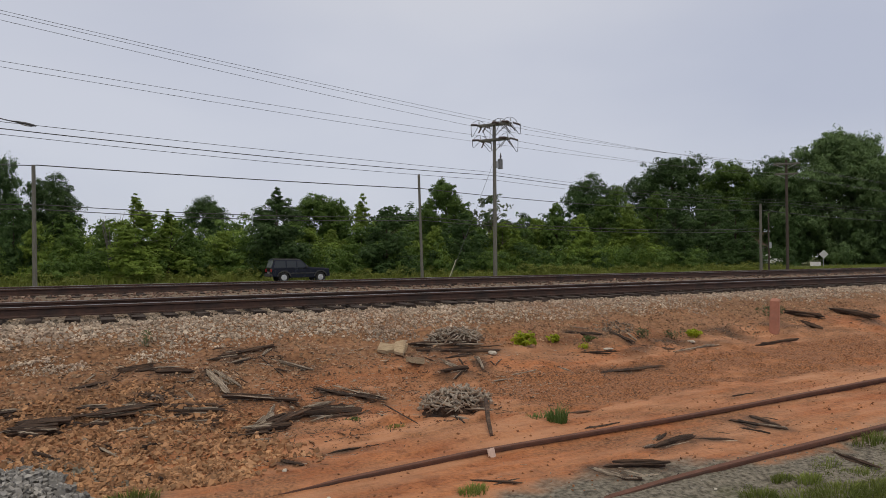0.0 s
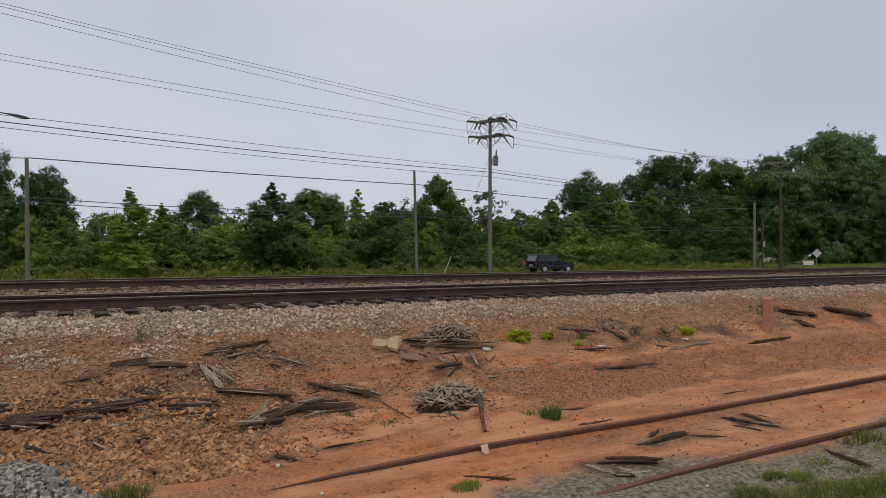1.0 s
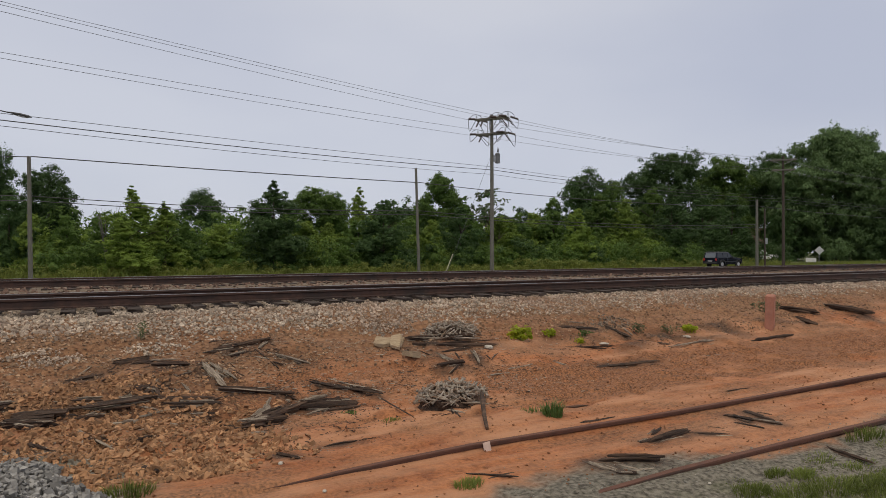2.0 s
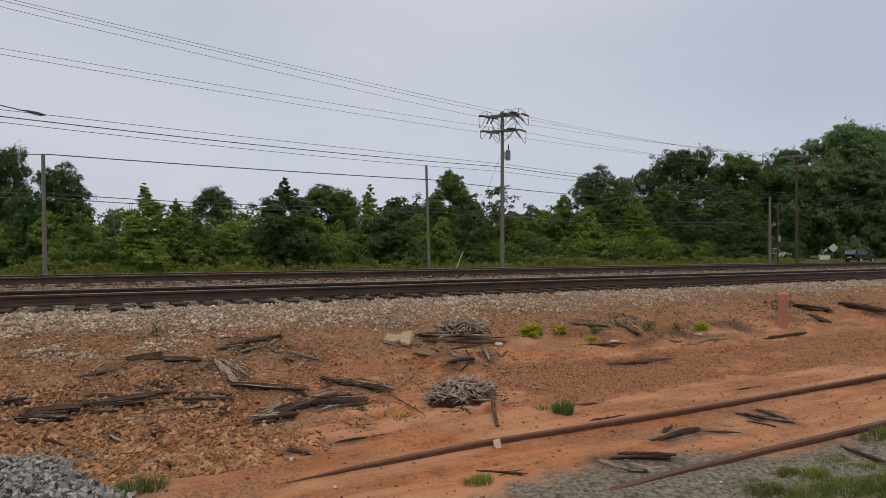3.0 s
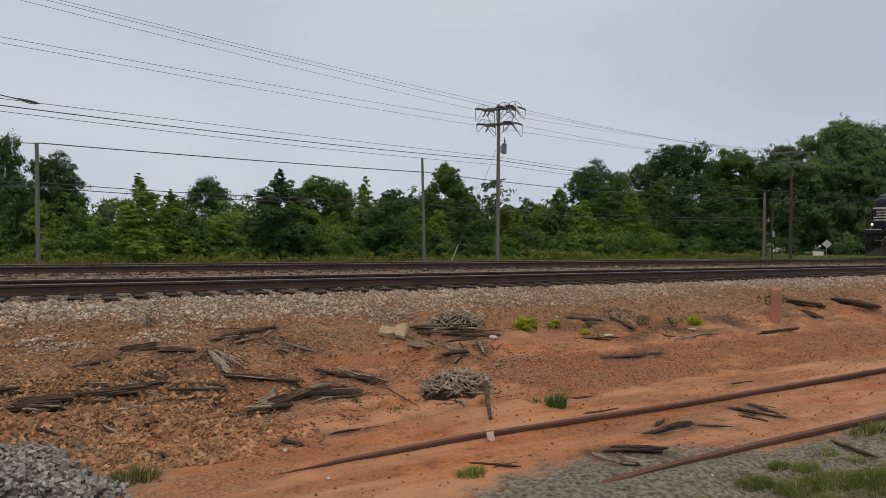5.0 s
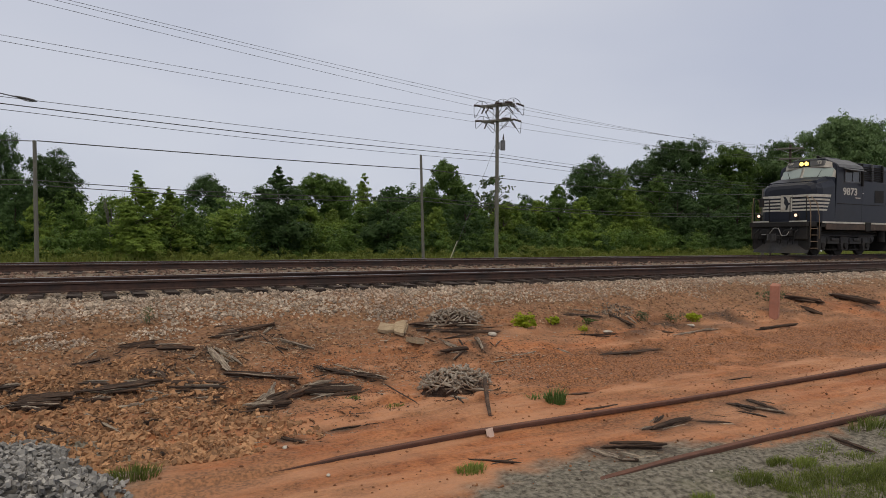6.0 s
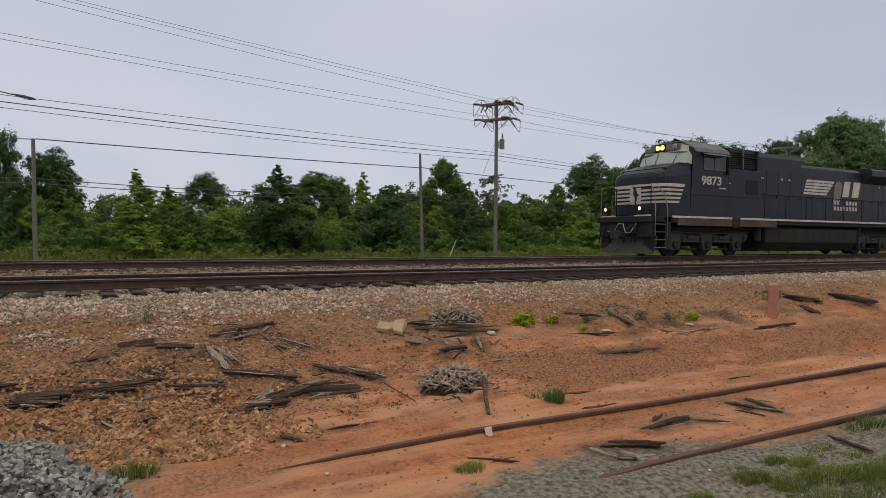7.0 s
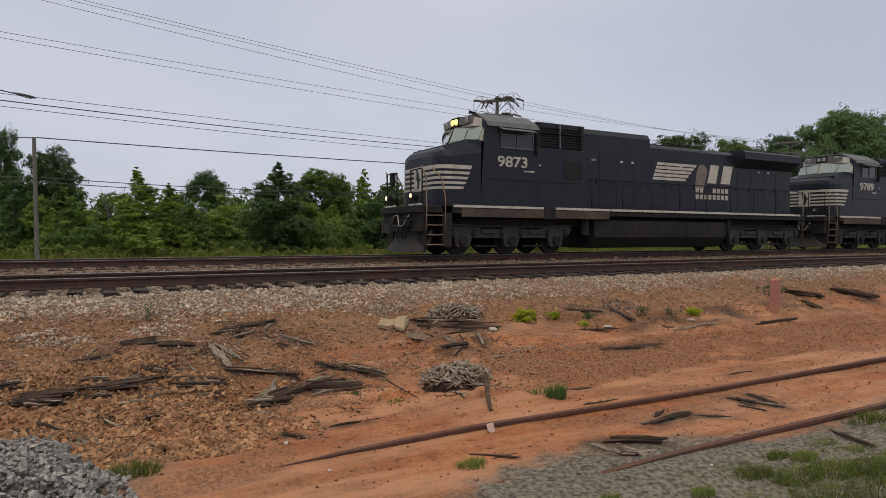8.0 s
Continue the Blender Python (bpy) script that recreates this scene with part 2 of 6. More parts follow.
HEAP_TIMBER = (
    (2.14, 8.04, 0.86, 29, 0.151, "dark"),
    (2.87, 8.17, 0.73, -5, 0.125, "dark"),
    (1.7, 7.76, 0.42, -7, 0.072, "dark"),
    (0.78, 9.14, 0.34, -43, 0.085, "dark"),
    (0.7, 9.05, 0.3, 20, 0.07, "dark"),
    (0.9, 9.2, 0.28, 80, 0.07, "dark"),
    (0.86, 9.06, 0.25, -80, 0.06, "dark"),
    (0.16, 7.97, 0.7, -64, 0.036, "grey"),
    (0.63, 7.9, 0.16, 6, 0.065, "dark"),
    (0.59, 6.84, 0.5, -77, 0.057, "dark"),
    (-0.33, 7.88, 0.45, -55, 0.072, "dark"),
    (1.85, 6.45, 0.32, -60, 0.05, "dark"),
    (3.35, 8.68, 1.03, -41, 0.05, "dark"),
    (3.55, 8.62, 0.41, -32, 0.075, "dark"),
    (2.46, 6.62, 0.32, -16, 0.039, "dark"),
    (2.8, 8.57, 0.37, 4, 0.065, "grey"),
    (-0.82, 9.17, 0.22, 6, 0.083, "dark"),
    (1.26, 8.41, 0.43, -6, 0.062, "dark"),
    (2.78, 8.06, 0.41, 3, 0.062, "grey"),
)
PATH_TIMBER = (
    (5.58, 10, 1.22, -22, 0.102, "dark"),
    (5.8, 9.72, 1.51, -14, 0.091, "dark"),
    (5.33, 9.23, 0.6, -75, 0.067, "grey"),
    (5.82, 9.16, 0.6, -113, 0.068, "grey"),
    (5.23, 8.96, 0.43, -12, 0.093, "dark"),
    (4.91, 9.58, 0.34, -61, 0.067, "grey"),
    (8.54, 8.42, 1.36, -7, 0.075, "dark"),
    (8.94, 10.14, 0.86, -13, 0.096, "dark"),
    (9.62, 9.72, 0.7, -89, 0.085, "dark"),
    (5.77, 5.03, 0.66, 5, 0.091, "dark"),
    (6.25, 4.91, 0.42, -44, 0.043, "dark"),
    (7.23, 5.05, 0.63, -78, 0.072, "dark"),
    (7.45, 5.07, 0.54, -110, 0.049, "dark"),
    (7.15, 5.11, 0.31, -99, 0.056, "dark"),
    (4.41, 4.66, 0.35, -90, 0.054, "grey"),
    (4.76, 4.62, 0.54, -37, 0.086, "dark"),
)
LOOSE_TIMBER = (
    (3.31, 4.95, 0.49, -49, 0.039, "dark"),
    (3.42, 4.92, 0.27, 5, 0.034, "dark"),
    (6.94, 3.71, 0.46, -100, 0.065, "dark"),
    (18.2, 9.79, 1.04, -51, 0.164, "dark"),
    (16.3, 9.98, 0.83, -51, 0.135, "dark"),
    (15.77, 9.47, 0.55, -88, 0.13, "dark"),
    (10.01, 9.06, 0.75, -3, 0.072, "dark"),
    (8.47, 9.24, 0.88, -24, 0.056, "dark"),
    (7.33, 8.75, 0.63, -41, 0.051, "grey"),
    (5.5, 5.89, 0.55, -180, 0.044, "dark"),
    (5.8, 8.5, 0.49, 1, 0.046, "grey"),
    (6.38, 8.67, 0.71, 8, 0.039, "grey"),
    (10.88, 8.89, 1.49, 5, 0.062, "grey"),
    (8.35, 6.09, 0.52, -10, 0.037, "dark"),
    (3.57, 7.55, 1.02, -94, 0.03, "dark"),
    (5.85, 6.75, 0.39, -35, 0.04, "dark"),
    (13.3, 8.72, 1.27, -4, 0.071, "dark"),
    (10.92, 8.32, 1.57, 2, 0.049, "grey"),
)

# ---- the lie of the land ----
LAND_Y = (-400, 0, 3.2, 4.0, 4.17, 4.25, 5.2, 5.66, 5.74, 7.4, 8.3, 9.2, 10.2, 11.6, 12.2, 15.2, 15.8, 18.1, 18.6, 22.2, 24, 30, 36, 37, 43, 44, 60, 900)
LAND_Z = (-1.6, -1.5, -1.44, -1.40, -1.40, -1.348, -1.375, -1.39, -1.338, -1.36, -1.3, -1.1, -0.82, -0.44, -0.345, -0.30, -0.36, -0.3, -0.22, -0.22, -0.7, -0.84, -0.82, -0.84, -0.84, -0.8, -0.7, -0.7)


def ease(v, lo, hi):
    k = min(1.0, max(0.0, (v - lo) / (hi - lo)))
    return k * k * (3 - 2 * k)


def land(x, y):
    z = float(np.interp(y, LAND_Y, LAND_Z))
    if 3.2 < y < 4.26:
        # dirt heaped against the sunken end of the near siding rail
        z = max(z, z + (-1.366 - z) * (1 - ease(x, 4.6, 7.0)) * ease(y, 3.4, 4.0))
    if 1.5 < y < 12:
        w = min(1, (12 - y) / 1.0) * (0.35 if 4.0 < y < 6.0 else 1.0)
        z += w * 0.07 * noise.noise((x * 0.35, y * 0.45, 3.1)) + w * 0.03 * noise.noise((x * 1.3, y * 1.6, 7.7)) + w * 0.02 * noise.noise((x * 4.1, y * 5.0, 1.7)) + w * 0.009 * noise.noise((x * 10.3, y * 12.0, 4.2))
        if 5.95 < y < 11.2:
            # small scarps where rain has cut the clay
            k = ease(y, 5.95, 7.0) * (1 - ease(y, 10.6, 11.2))
            a = noise.noise((x * 0.42, y * 0.85, 11.0)) + 0.35 * noise.noise((x * 1.7, y * 2.6, 12.0))
            b = noise.noise((x * 0.8, y * 1.9, 21.0)) + 0.4 * noise.noise((x * 3.1, y * 4.4, 22.0))
            z += k * (0.055 * (ease(a, -0.05, 0.05) - 0.5) + 0.035 * (ease(b, 0.02, 0.1) - 0.5))
    elif y > 44:
        z += 0.12 * noise.noise((x * 0.1, y * 0.1, 0.0))
    return z

# ---- ground: one sheet from the bank to the horizon ----
def steps(*spans):
    out = []
    for a, b, n in spans:
        out += [a + (b - a) * i / n for i in range(n)]
    return out + [spans[-1][1]]


def zones(x, y):
    """How far the soil is stony, grey and grassy at a place, 0 to 1 each."""
    wob = 0.5 * noise.noise((x * 0.5, y * 0.5, 5.0)) + 0.25 * noise.noise((x * 1.9, y * 1.9, 2.0))
    stony = ease(y + 1.1 * wob, 10.2, 11.3) * (1 - ease(y, 23.2, 24.6))
    stony = max(stony, 0.8 * ease(y + 1.3 * wob - 0.02 * x + 0.28 * max(0.0, 4.0 - x), 8.9, 10.2) * (1 - ease(y, 23, 24)))
    edge = 4.2 + 0.55 * ease(x, 2.3, 3.4) * (1 - ease(x, 4.4, 6.0)) + 0.35 * wob + 0.2 * noise.noise((x * 4.5, y * 4.5, 6.0))
    grey = 1 - ease(y, edge - 0.2, edge + 0.2)
    grey = max(grey, (1 - ease(math.hypot(x + 0.6, (y - 6.6) * 1.0), 0.9, 1.5)))
    grey = max(grey, 0.7 * ease(y, 11.8, 12.6) * (1 - ease(y, 22.5, 23.5)))
    grass = ease(y, 23.6, 24.8) * (1 - ease(y, 36.4, 37.0)) + ease(y, 43.2, 43.8)
    grass = max(grass, 0.25 * ease(0.75 - y * 0.22 + 1.6 * wob + 0.05 * (x - 4) + 0.5 * noise.noise((x * 3.0, y * 3.0, 13.0)), 0.25, 0.7) if y < 3.9 else 0)
    return stony, grey, grass


gx = steps((-400, -40, 12), (-40, -4, 36), (-4, 12, 320), (12, 22, 110), (22, 60, 150), (60, 140, 80), (140, 900, 20))
gy = steps((-400, -10, 10), (-10, 2, 12), (2, 12.4, 210), (12.4, 24.6, 60), (24.6, 60, 40), (60, 900, 18))


def mulch(x, y):
    """Dark crumbled wood and bark about the scrap timber, 0 to 1."""
    k = 0.0
    for tx, ty, length, turn, thick, _ in BANK_TIMBER + HEAP_TIMBER + PATH_TIMBER:
        dx, dy = x - tx, y - ty
        if abs(dx) < 1.2 and abs(dy) < 0.7:
            c, q = math.cos(radians(turn)), math.sin(radians(turn))
            u, v = (c * dx + q * dy) / (0.5 * length + 0.12), (c * dy - q * dx) / (0.07 + 1.3 * thick)
            k = max(k, math.exp(-u ** 4 - v * v))
    k *= 0.9 + 0.9 * noise.noise((x * 3.5, y * 5.0, 31.0))
    # a band of litter between the path and the bank
    band = ease(y, 8.7, 9.1) * (1 - ease(y, 9.7, 10.2)) * ease(x, 7.0, 8.5)
    return min(1.0, max(0.0, max(k, band * (0.25 + 1.1 * noise.noise((x * 0.9, y * 2.2, 33.0))))))


def crumbled(x, y):
    """Where the clay of the path is broken into brown crumbs, 0 to 1."""
    wob = noise.noise((x * 0.35, y * 0.8, 51.0)) + 0.6 * noise.noise((x * 1.6, y * 2.6, 52.0)) + 0.4 * noise.noise((x * 5.0, y * 7.0, 53.0))
    path = ease(y, 6.5, 7.1) * (1 - ease(y, 8.4, 9.0)) * ease(x, 4.2, 6.0)
    side = ease(y, 7.6, 8.4) * (1 - ease(y, 10.6, 11.2)) * (1 - ease(x, 4.5, 7.0))
    return ease(1.1 * max(path, 0.75 * side) + 0.9 * wob, 0.45, 1.0)


gverts, gmask, gcrumb = [], [], []
for yy in gy:
    for xx in gx:
        gverts.append((xx, yy, land(xx, yy)))
        gcrumb.append(crumbled(xx, yy) if 4 < yy < 11.4 and -4 < xx < 40 else 0.0)
        gmask.append((*zones(xx, yy), mulch(xx, yy) if 4 < yy < 11 and -3 < xx < 22 else 0.0))
nx = len(gx)
gfaces = [(j * nx + i, j * nx + i + 1, (j + 1) * nx + i + 1, (j + 1) * nx + i) for j in range(len(gy) - 1) for i in range(nx - 1)]


def ground_material():
    m = mat("red_clay_ground", (0.47, 0.185, 0.072), (0.33, 0.112, 0.04), 1.3, 0.95, 0, 0.05, 13.0, c3=(0.43, 0.205, 0.10), big=0.3)
    nt = m.node_tree
    b = nt.nodes["Principled BSDF"]
    base = b.inputs["Base Color"].links[0].from_socket

    def noise_ramp(scale, c1, c2, lo=0.35, hi=0.65, detail=6):
        tc = nt.nodes.new("ShaderNodeTexCoord")
        n = nt.nodes.new("ShaderNodeTexNoise")
        n.inputs["Scale"].default_value, n.inputs["Detail"].default_value = scale, detail
        nt.links.new(tc.outputs["Object"], n.inputs["Vector"])
        r = nt.nodes.new("ShaderNodeValToRGB")
        r.color_ramp.elements[0].position, r.color_ramp.elements[1].position = lo, hi
        r.color_ramp.elements[0].color, r.color_ramp.elements[1].color = (*c1, 1), (*c2, 1)
        nt.links.new(n.outputs["Fac"], r.inputs[0])
        return r.outputs[0]

    def over(under, top, channel):
        at = nt.nodes.new("ShaderNodeAttribute")
        at.attribute_name = "soil"
        if channel == 3:
            x = nt.nodes.new("ShaderNodeMix")
            x.data_type = "RGBA"
            nt.links.new(at.outputs["Alpha"], x.inputs["Factor"])
            nt.links.new(under, x.inputs[6])
            nt.links.new(top, x.inputs[7])
            return x.outputs[2]
        sp = nt.nodes.new("ShaderNodeSeparateColor")
        nt.links.new(at.outputs["Color"], sp.inputs[0])
        x = nt.nodes.new("ShaderNodeMix")
        x.data_type = "RGBA"
        nt.links.new(sp.outputs[channel], x.inputs["Factor"])
        nt.links.new(under, x.inputs[6])
        nt.links.new(top, x.inputs[7])
        return x.outputs[2]

    # fine dark crumbs and drifts of paler sand on the clay
    crumbs = nt.nodes.new("ShaderNodeMix")
    crumbs.data_type, crumbs.blend_type = "RGBA", "MULTIPLY"
    crumbs.inputs["Factor"].default_value = 0.5
    nt.links.new(base, crumbs.inputs[6])
    nt.links.new(noise_ramp(5.5, (0.34, 0.28, 0.24), (1, 1, 1), 0.36, 0.47, 14), crumbs.inputs[7])
    specks = nt.nodes.new("ShaderNodeMix")
    specks.data_type, specks.blend_type = "RGBA", "MULTIPLY"
    specks.inputs["Factor"].default_value = 0.6
    nt.links.new(crumbs.outputs[2], specks.inputs[6])
    nt.links.new(noise_ramp(26, (0.45, 0.38, 0.34), (1.12, 1.1, 1.06), 0.34, 0.6, 10), specks.inputs[7])
    # pale washed sand in streaks along the path
    tcs = nt.nodes.new("ShaderNodeTexCoord")
    mps = nt.nodes.new("ShaderNodeMapping")
    mps.inputs["Scale"].default_value = (0.22, 1.5, 1)
    mps.inputs["Rotation"].default_value = (0, 0, 0.06)
    ns = nt.nodes.new("ShaderNodeTexNoise")
    ns.inputs["Scale"].default_value, ns.inputs["Detail"].default_value = 1.6, 8
    rs = nt.nodes.new("ShaderNodeMapRange")
    rs.inputs["From Min"].default_value, rs.inputs["From Max"].default_value, rs.inputs["To Max"].default_value = 0.43, 0.6, 0.8
    sand = nt.nodes.new("ShaderNodeMix")
    sand.data_type = "RGBA"
    sand.inputs[7].default_value = (0.50, 0.255, 0.14, 1)
    nt.links.new(tcs.outputs["Object"], mps.inputs["Vector"])
    nt.links.new(mps.outputs[0], ns.inputs["Vector"])
    nt.links.new(ns.outputs["Fac"], rs.inputs["Value"])
    nt.links.new(rs.outputs[0], sand.inputs["Factor"])
    nt.links.new(specks.outputs[2], sand.inputs[6])
    # brown crumbly drifts
    mpd = nt.nodes.new("ShaderNodeMapping")
    mpd.inputs["Scale"].default_value, mpd.inputs["Location"].default_value = (0.35, 0.9, 1), (4.0, 9.0, 0)
    nd = nt.nodes.new("ShaderNodeTexNoise")
    nd.inputs["Scale"].default_value, nd.inputs["Detail"].default_value, nd.inputs["Roughness"].default_value = 1.1, 12, 0.68
    rd = nt.nodes.new("ShaderNodeMapRange")
    rd.inputs["From Min"].default_value, rd.inputs["From Max"].default_value, rd.inputs["To Max"].default_value = 0.49, 0.6, 0.8
    drift = nt.nodes.new("ShaderNodeMix")
    drift.data_type = "RGBA"
    nt.links.new(tcs.outputs["Object"], mpd.inputs["Vector"])
    nt.links.new(mpd.outputs[0], nd.inputs["Vector"])
    nt.links.new(nd.outputs["Fac"], rd.inputs["Value"])
    nt.links.new(rd.outputs[0], drift.inputs["Factor"])
    nt.links.new(sand.outputs[2], drift.inputs[6])
    nt.links.new(noise_ramp(30, (0.10, 0.05, 0.026), (0.36, 0.165, 0.075), 0.36, 0.62, 8), drift.inputs[7])
    at = nt.nodes.new("ShaderNodeAttribute")
    at.attribute_name = "crumb"
    broken = nt.nodes.new("ShaderNodeMix")
    broken.data_type = "RGBA"
    nt.links.new(at.outputs["Fac"], broken.inputs["Factor"])
    nt.links.new(drift.outputs[2], broken.inputs[6])
    nt.links.new(noise_ramp(34, (0.075, 0.036, 0.018), (0.38, 0.16, 0.068), 0.34, 0.62, 9), broken.inputs[7])
    col = over(broken.outputs[2], noise_ramp(14, (0.115, 0.054, 0.028), (0.30, 0.165, 0.085), 0.35, 0.65, 9), 0)
    col = over(col, noise_ramp(21, (0.055, 0.047, 0.034), (0.235, 0.213, 0.17), 0.34, 0.64, 14), 1)
    col = over(col, noise_ramp(24, (0.022, 0.014, 0.010), (0.13, 0.07, 0.04), 0.36, 0.66, 9), 3)
    col = over(col, noise_ramp(5, (0.07, 0.10, 0.03), (0.16, 0.17, 0.06), 0.3, 0.7), 2)
    nt.links.new(col, b.inputs["Base Color"])
    return m


ground_mesh = mesh_of("ground", gverts, gfaces, ground_material(), True)
soil = ground_mesh.color_attributes.new("soil", "FLOAT_COLOR", "POINT")
soil.data.foreach_set("color", np.array(gmask, dtype=np.float32).ravel())
crumb = ground_mesh.attributes.new("crumb", "FLOAT", "POINT")
crumb.data.foreach_set("value", np.array(gcrumb, dtype=np.float32))
ground = tagged(new("ground", ground_mesh), "red clay ground rising to a stony railway bank, grassy beyond", "ground", kind="structure")

# ---- road beyond the tracks ----
bm = bmn()
prism(bm, ((36.6, -0.86), (36.8, -0.785), (40, -0.74), (43.2, -0.785), (43.4, -0.86)), "x", -300, 400)
road = tagged(part("road", bm, ASPHALT), "grey asphalt road beyond the railway", "road", kind="structure")
for y0, nm in ((39.9, "centre"), (37.1, "edge"), (42.9, "edge")):
    bm = bmn()
    zz = -0.736 if nm == "centre" else -0.769
    box(bm, -300, 400, y0 - 0.06, y0 + 0.06, zz - 0.01, zz + 0.002)
    tagged(part("road_line", bm, LINE_PAINT), "worn painted line on the asphalt", "road marking", kind="structure")
# ---- railway tracks ----
RAIL_SHAPE = ((-0.07, 0), (0.07, 0), (0.07, 0.018), (0.012, 0.035), (0.01, 0.125), (0.036, 0.14), (0.036, 0.17), (0.028, 0.178), (-0.028, 0.178), (-0.036, 0.17), (-0.036, 0.14), (-0.01, 0.125), (-0.012, 0.035), (-0.07, 0.018))


def rail(name, parent, y, z, x0, x1, material, top=None, wander=None):
    bm = bmn()
    n = 1 if wander is None else 40
    rings = []
    for i in range(n + 1):
        x = x0 + (x1 - x0) * i / n
        dy, dz = (0, 0) if wander is None else wander(x)
        rings.append([bm.verts.new((x, y + dy + p[0], z + dz + p[1] - 0.178)) for p in RAIL_SHAPE])
    k = len(RAIL_SHAPE)
    for a, b in zip(rings, rings[1:]):
        for i in range(k):
            bm.faces.new((a[i], a[(i + 1) % k], b[(i + 1) % k], b[i]))
    bm.faces.new(rings[0])
    bm.faces.new(rings[-1][::-1])
    ob = part(name, bm, material, parent)
    if top:
        bt = bmn()
        strip = []
        for i in range(n + 1):
            x = x0 + (x1 - x0) * i / n
            dy, dz = (0, 0) if wander is None else wander(x)
            strip.append([bt.verts.new((x, y + dy + a, z + dz + b)) for a, b in ((-0.03, -0.003), (0.03, -0.003), (0.03, 0.003), (-0.03, 0.003))])
        for a, b in zip(strip, strip[1:]):
            for i in range(4):
                bt.faces.new((a[i], a[(i + 1) % 4], b[(i + 1) % 4], b[i]))
        part("running_surface", bt, top, ob, "worn shining rail head" if top is RAILTOP else "orange rusted rail head")
    return ob


def sleeper_mesh(seed):
    rng = random.Random(seed)
    bm = bmn()
    box(bm, -0.115, 0.115, -1.37, 1.37, -0.17, 0.0, 0.015)
    for v in bm.verts:
        v.co += Vector((rng.uniform(-0.012, 0.012), rng.uniform(-0.05, 0.05), rng.uniform(-0.01, 0.01)))
    me = bpy.data.meshes.new("sleeper")
    bm.to_mesh(me)
    bm.free()
    me.materials.append(TIE)
    return me


SLEEPERS = [sleeper_mesh(i) for i in range(4)]
plate_bm = bmn()
box(plate_bm, -0.1, 0.1, -0.17, 0.17, 0, 0.02, 0.004)
for px in (-0.06, 0.06):
    box(plate_bm, px - 0.012, px + 0.012, -0.115, -0.08, 0.02, 0.05, 0.003)
    box(plate_bm, px - 0.012, px + 0.012, 0.08, 0.115, 0.02, 0.05, 0.003)
PLATE = bpy.data.meshes.new("tie_plate")
plate_bm.to_mesh(PLATE)
plate_bm.free()
PLATE.materials.append(RUST)


def main_track(yc, z, label, x_stop):
    track = empty("railway_track", pose(0, yc, z), label=label, category="railway track", group="main line tracks")
    rng = random.Random(int(yc * 10))
    rail("rail", track, -0.753, 0, -120, 320, RUST, RAILTOP)
    rail("rail", track, 0.753, 0, -120, 320, RUST, RAILTOP)
    x = -8.0
    while x < x_stop:
        s = new("sleeper", SLEEPERS[rng.randrange(4)])
        s.parent = track
        s.matrix_basis = pose(x + rng.uniform(-0.04, 0.04), rng.uniform(-0.09, 0.09), -0.2 + rng.uniform(-0.008, 0.004), 0, rng.uniform(-1, 1), rng.uniform(-1.5, 1.5))
        if x < 30:
            p = new("tie_plate", PLATE)
            p.parent = s
            p.matrix_basis = pose(0, -0.753, -0.002)
        x += 0.52
    return track


main_track(13.6, -0.073, "rusty steel rails on dark wooden sleepers in stone ballast", 90)
far_track = main_track(19.97, 0.0, "rusty main line rails on sleepers, the train's track", 70)

# the old siding, half sunk in clay
siding = empty("siding_track", pose(0, 0, 0), label="rusted disused siding rails half buried in clay", category="railway track")


def sink(x):
    return 0.02 * math.sin(x * 0.5), 0.012 * math.sin(x * 0.7) - 0.13 * max(0.0, (3.6 - x) / 3.6) ** 1.3


rail("rail", siding, 5.70, -1.315, 0.6, 60, OLDRAIL, OLDTOP, wander=sink)
rail("rail", siding, 4.2, -1.338, 3.4, 60, OLDRAIL, OLDTOP, wander=lambda x: (0.012 * math.sin(x * 0.6), 0.005 * math.sin(x * 1.1) - 0.035 * max(0.0, (5.2 - x) / 1.2) ** 1.4))
bm = bmn()
box(bm, 5.6, 7.2, 5.76, 5.80, -1.44, -1.36, 0.005)
part("joint_bar", bm, OLDRAIL, siding)
# ---- poles, wires and guys ----
def sagging(a, b, sag, n=14):
    a, b = Vector(a), Vector(b)
    return [a.lerp(b, i / n) - Vector((0, 0, sag * 4 * (i / n) * (1 - i / n))) for i in range(n + 1)]


def wire(a, b, sag, r=0.011, material=None, label="overhead power line wire strung between poles"):
    bm = bmn()
    tube(bm, sagging(a, b, sag), r, 5)
    return tagged(part("overhead_wire", bm, material or PALEWIRE), label, "wire", "overhead wires")


def pole(x, y, base, top, r0, r1, material, label, lean=(0, 0)):
    p = empty("utility_pole", pose(x, y, base), label=label, category="utility pole", group="utility poles")
    bm = bmn()
    h = top - base
    tube(bm, [(lean[0] * k * h, lean[1] * k * h, -0.6 + k * (h + 0.6)) for k in (0, 0.33, 0.66, 1)], [r0, r0 * 0.67 + r1 * 0.33, r0 * 0.33 + r1 * 0.67, r1], 14)
    part("shaft", bm, material, p)
    return p


def insulator(parent, a, b, r=0.075):
    """A string of sheds from a to b."""
    bm = bmn()
    a, b = Vector(a), Vector(b)
    n = 5
    pts, rad = [], []
    for i in range(n):
        for k, rr in ((0.0, 0.35), (0.3, 1.0), (0.55, 1.0), (0.8, 0.35)):
            pts.append(a.lerp(b, (i + k) / n))
            rad.append(r * rr)
    tube(bm, pts, rad, 8)
    part("insulator", bm, PORCELAIN, parent)


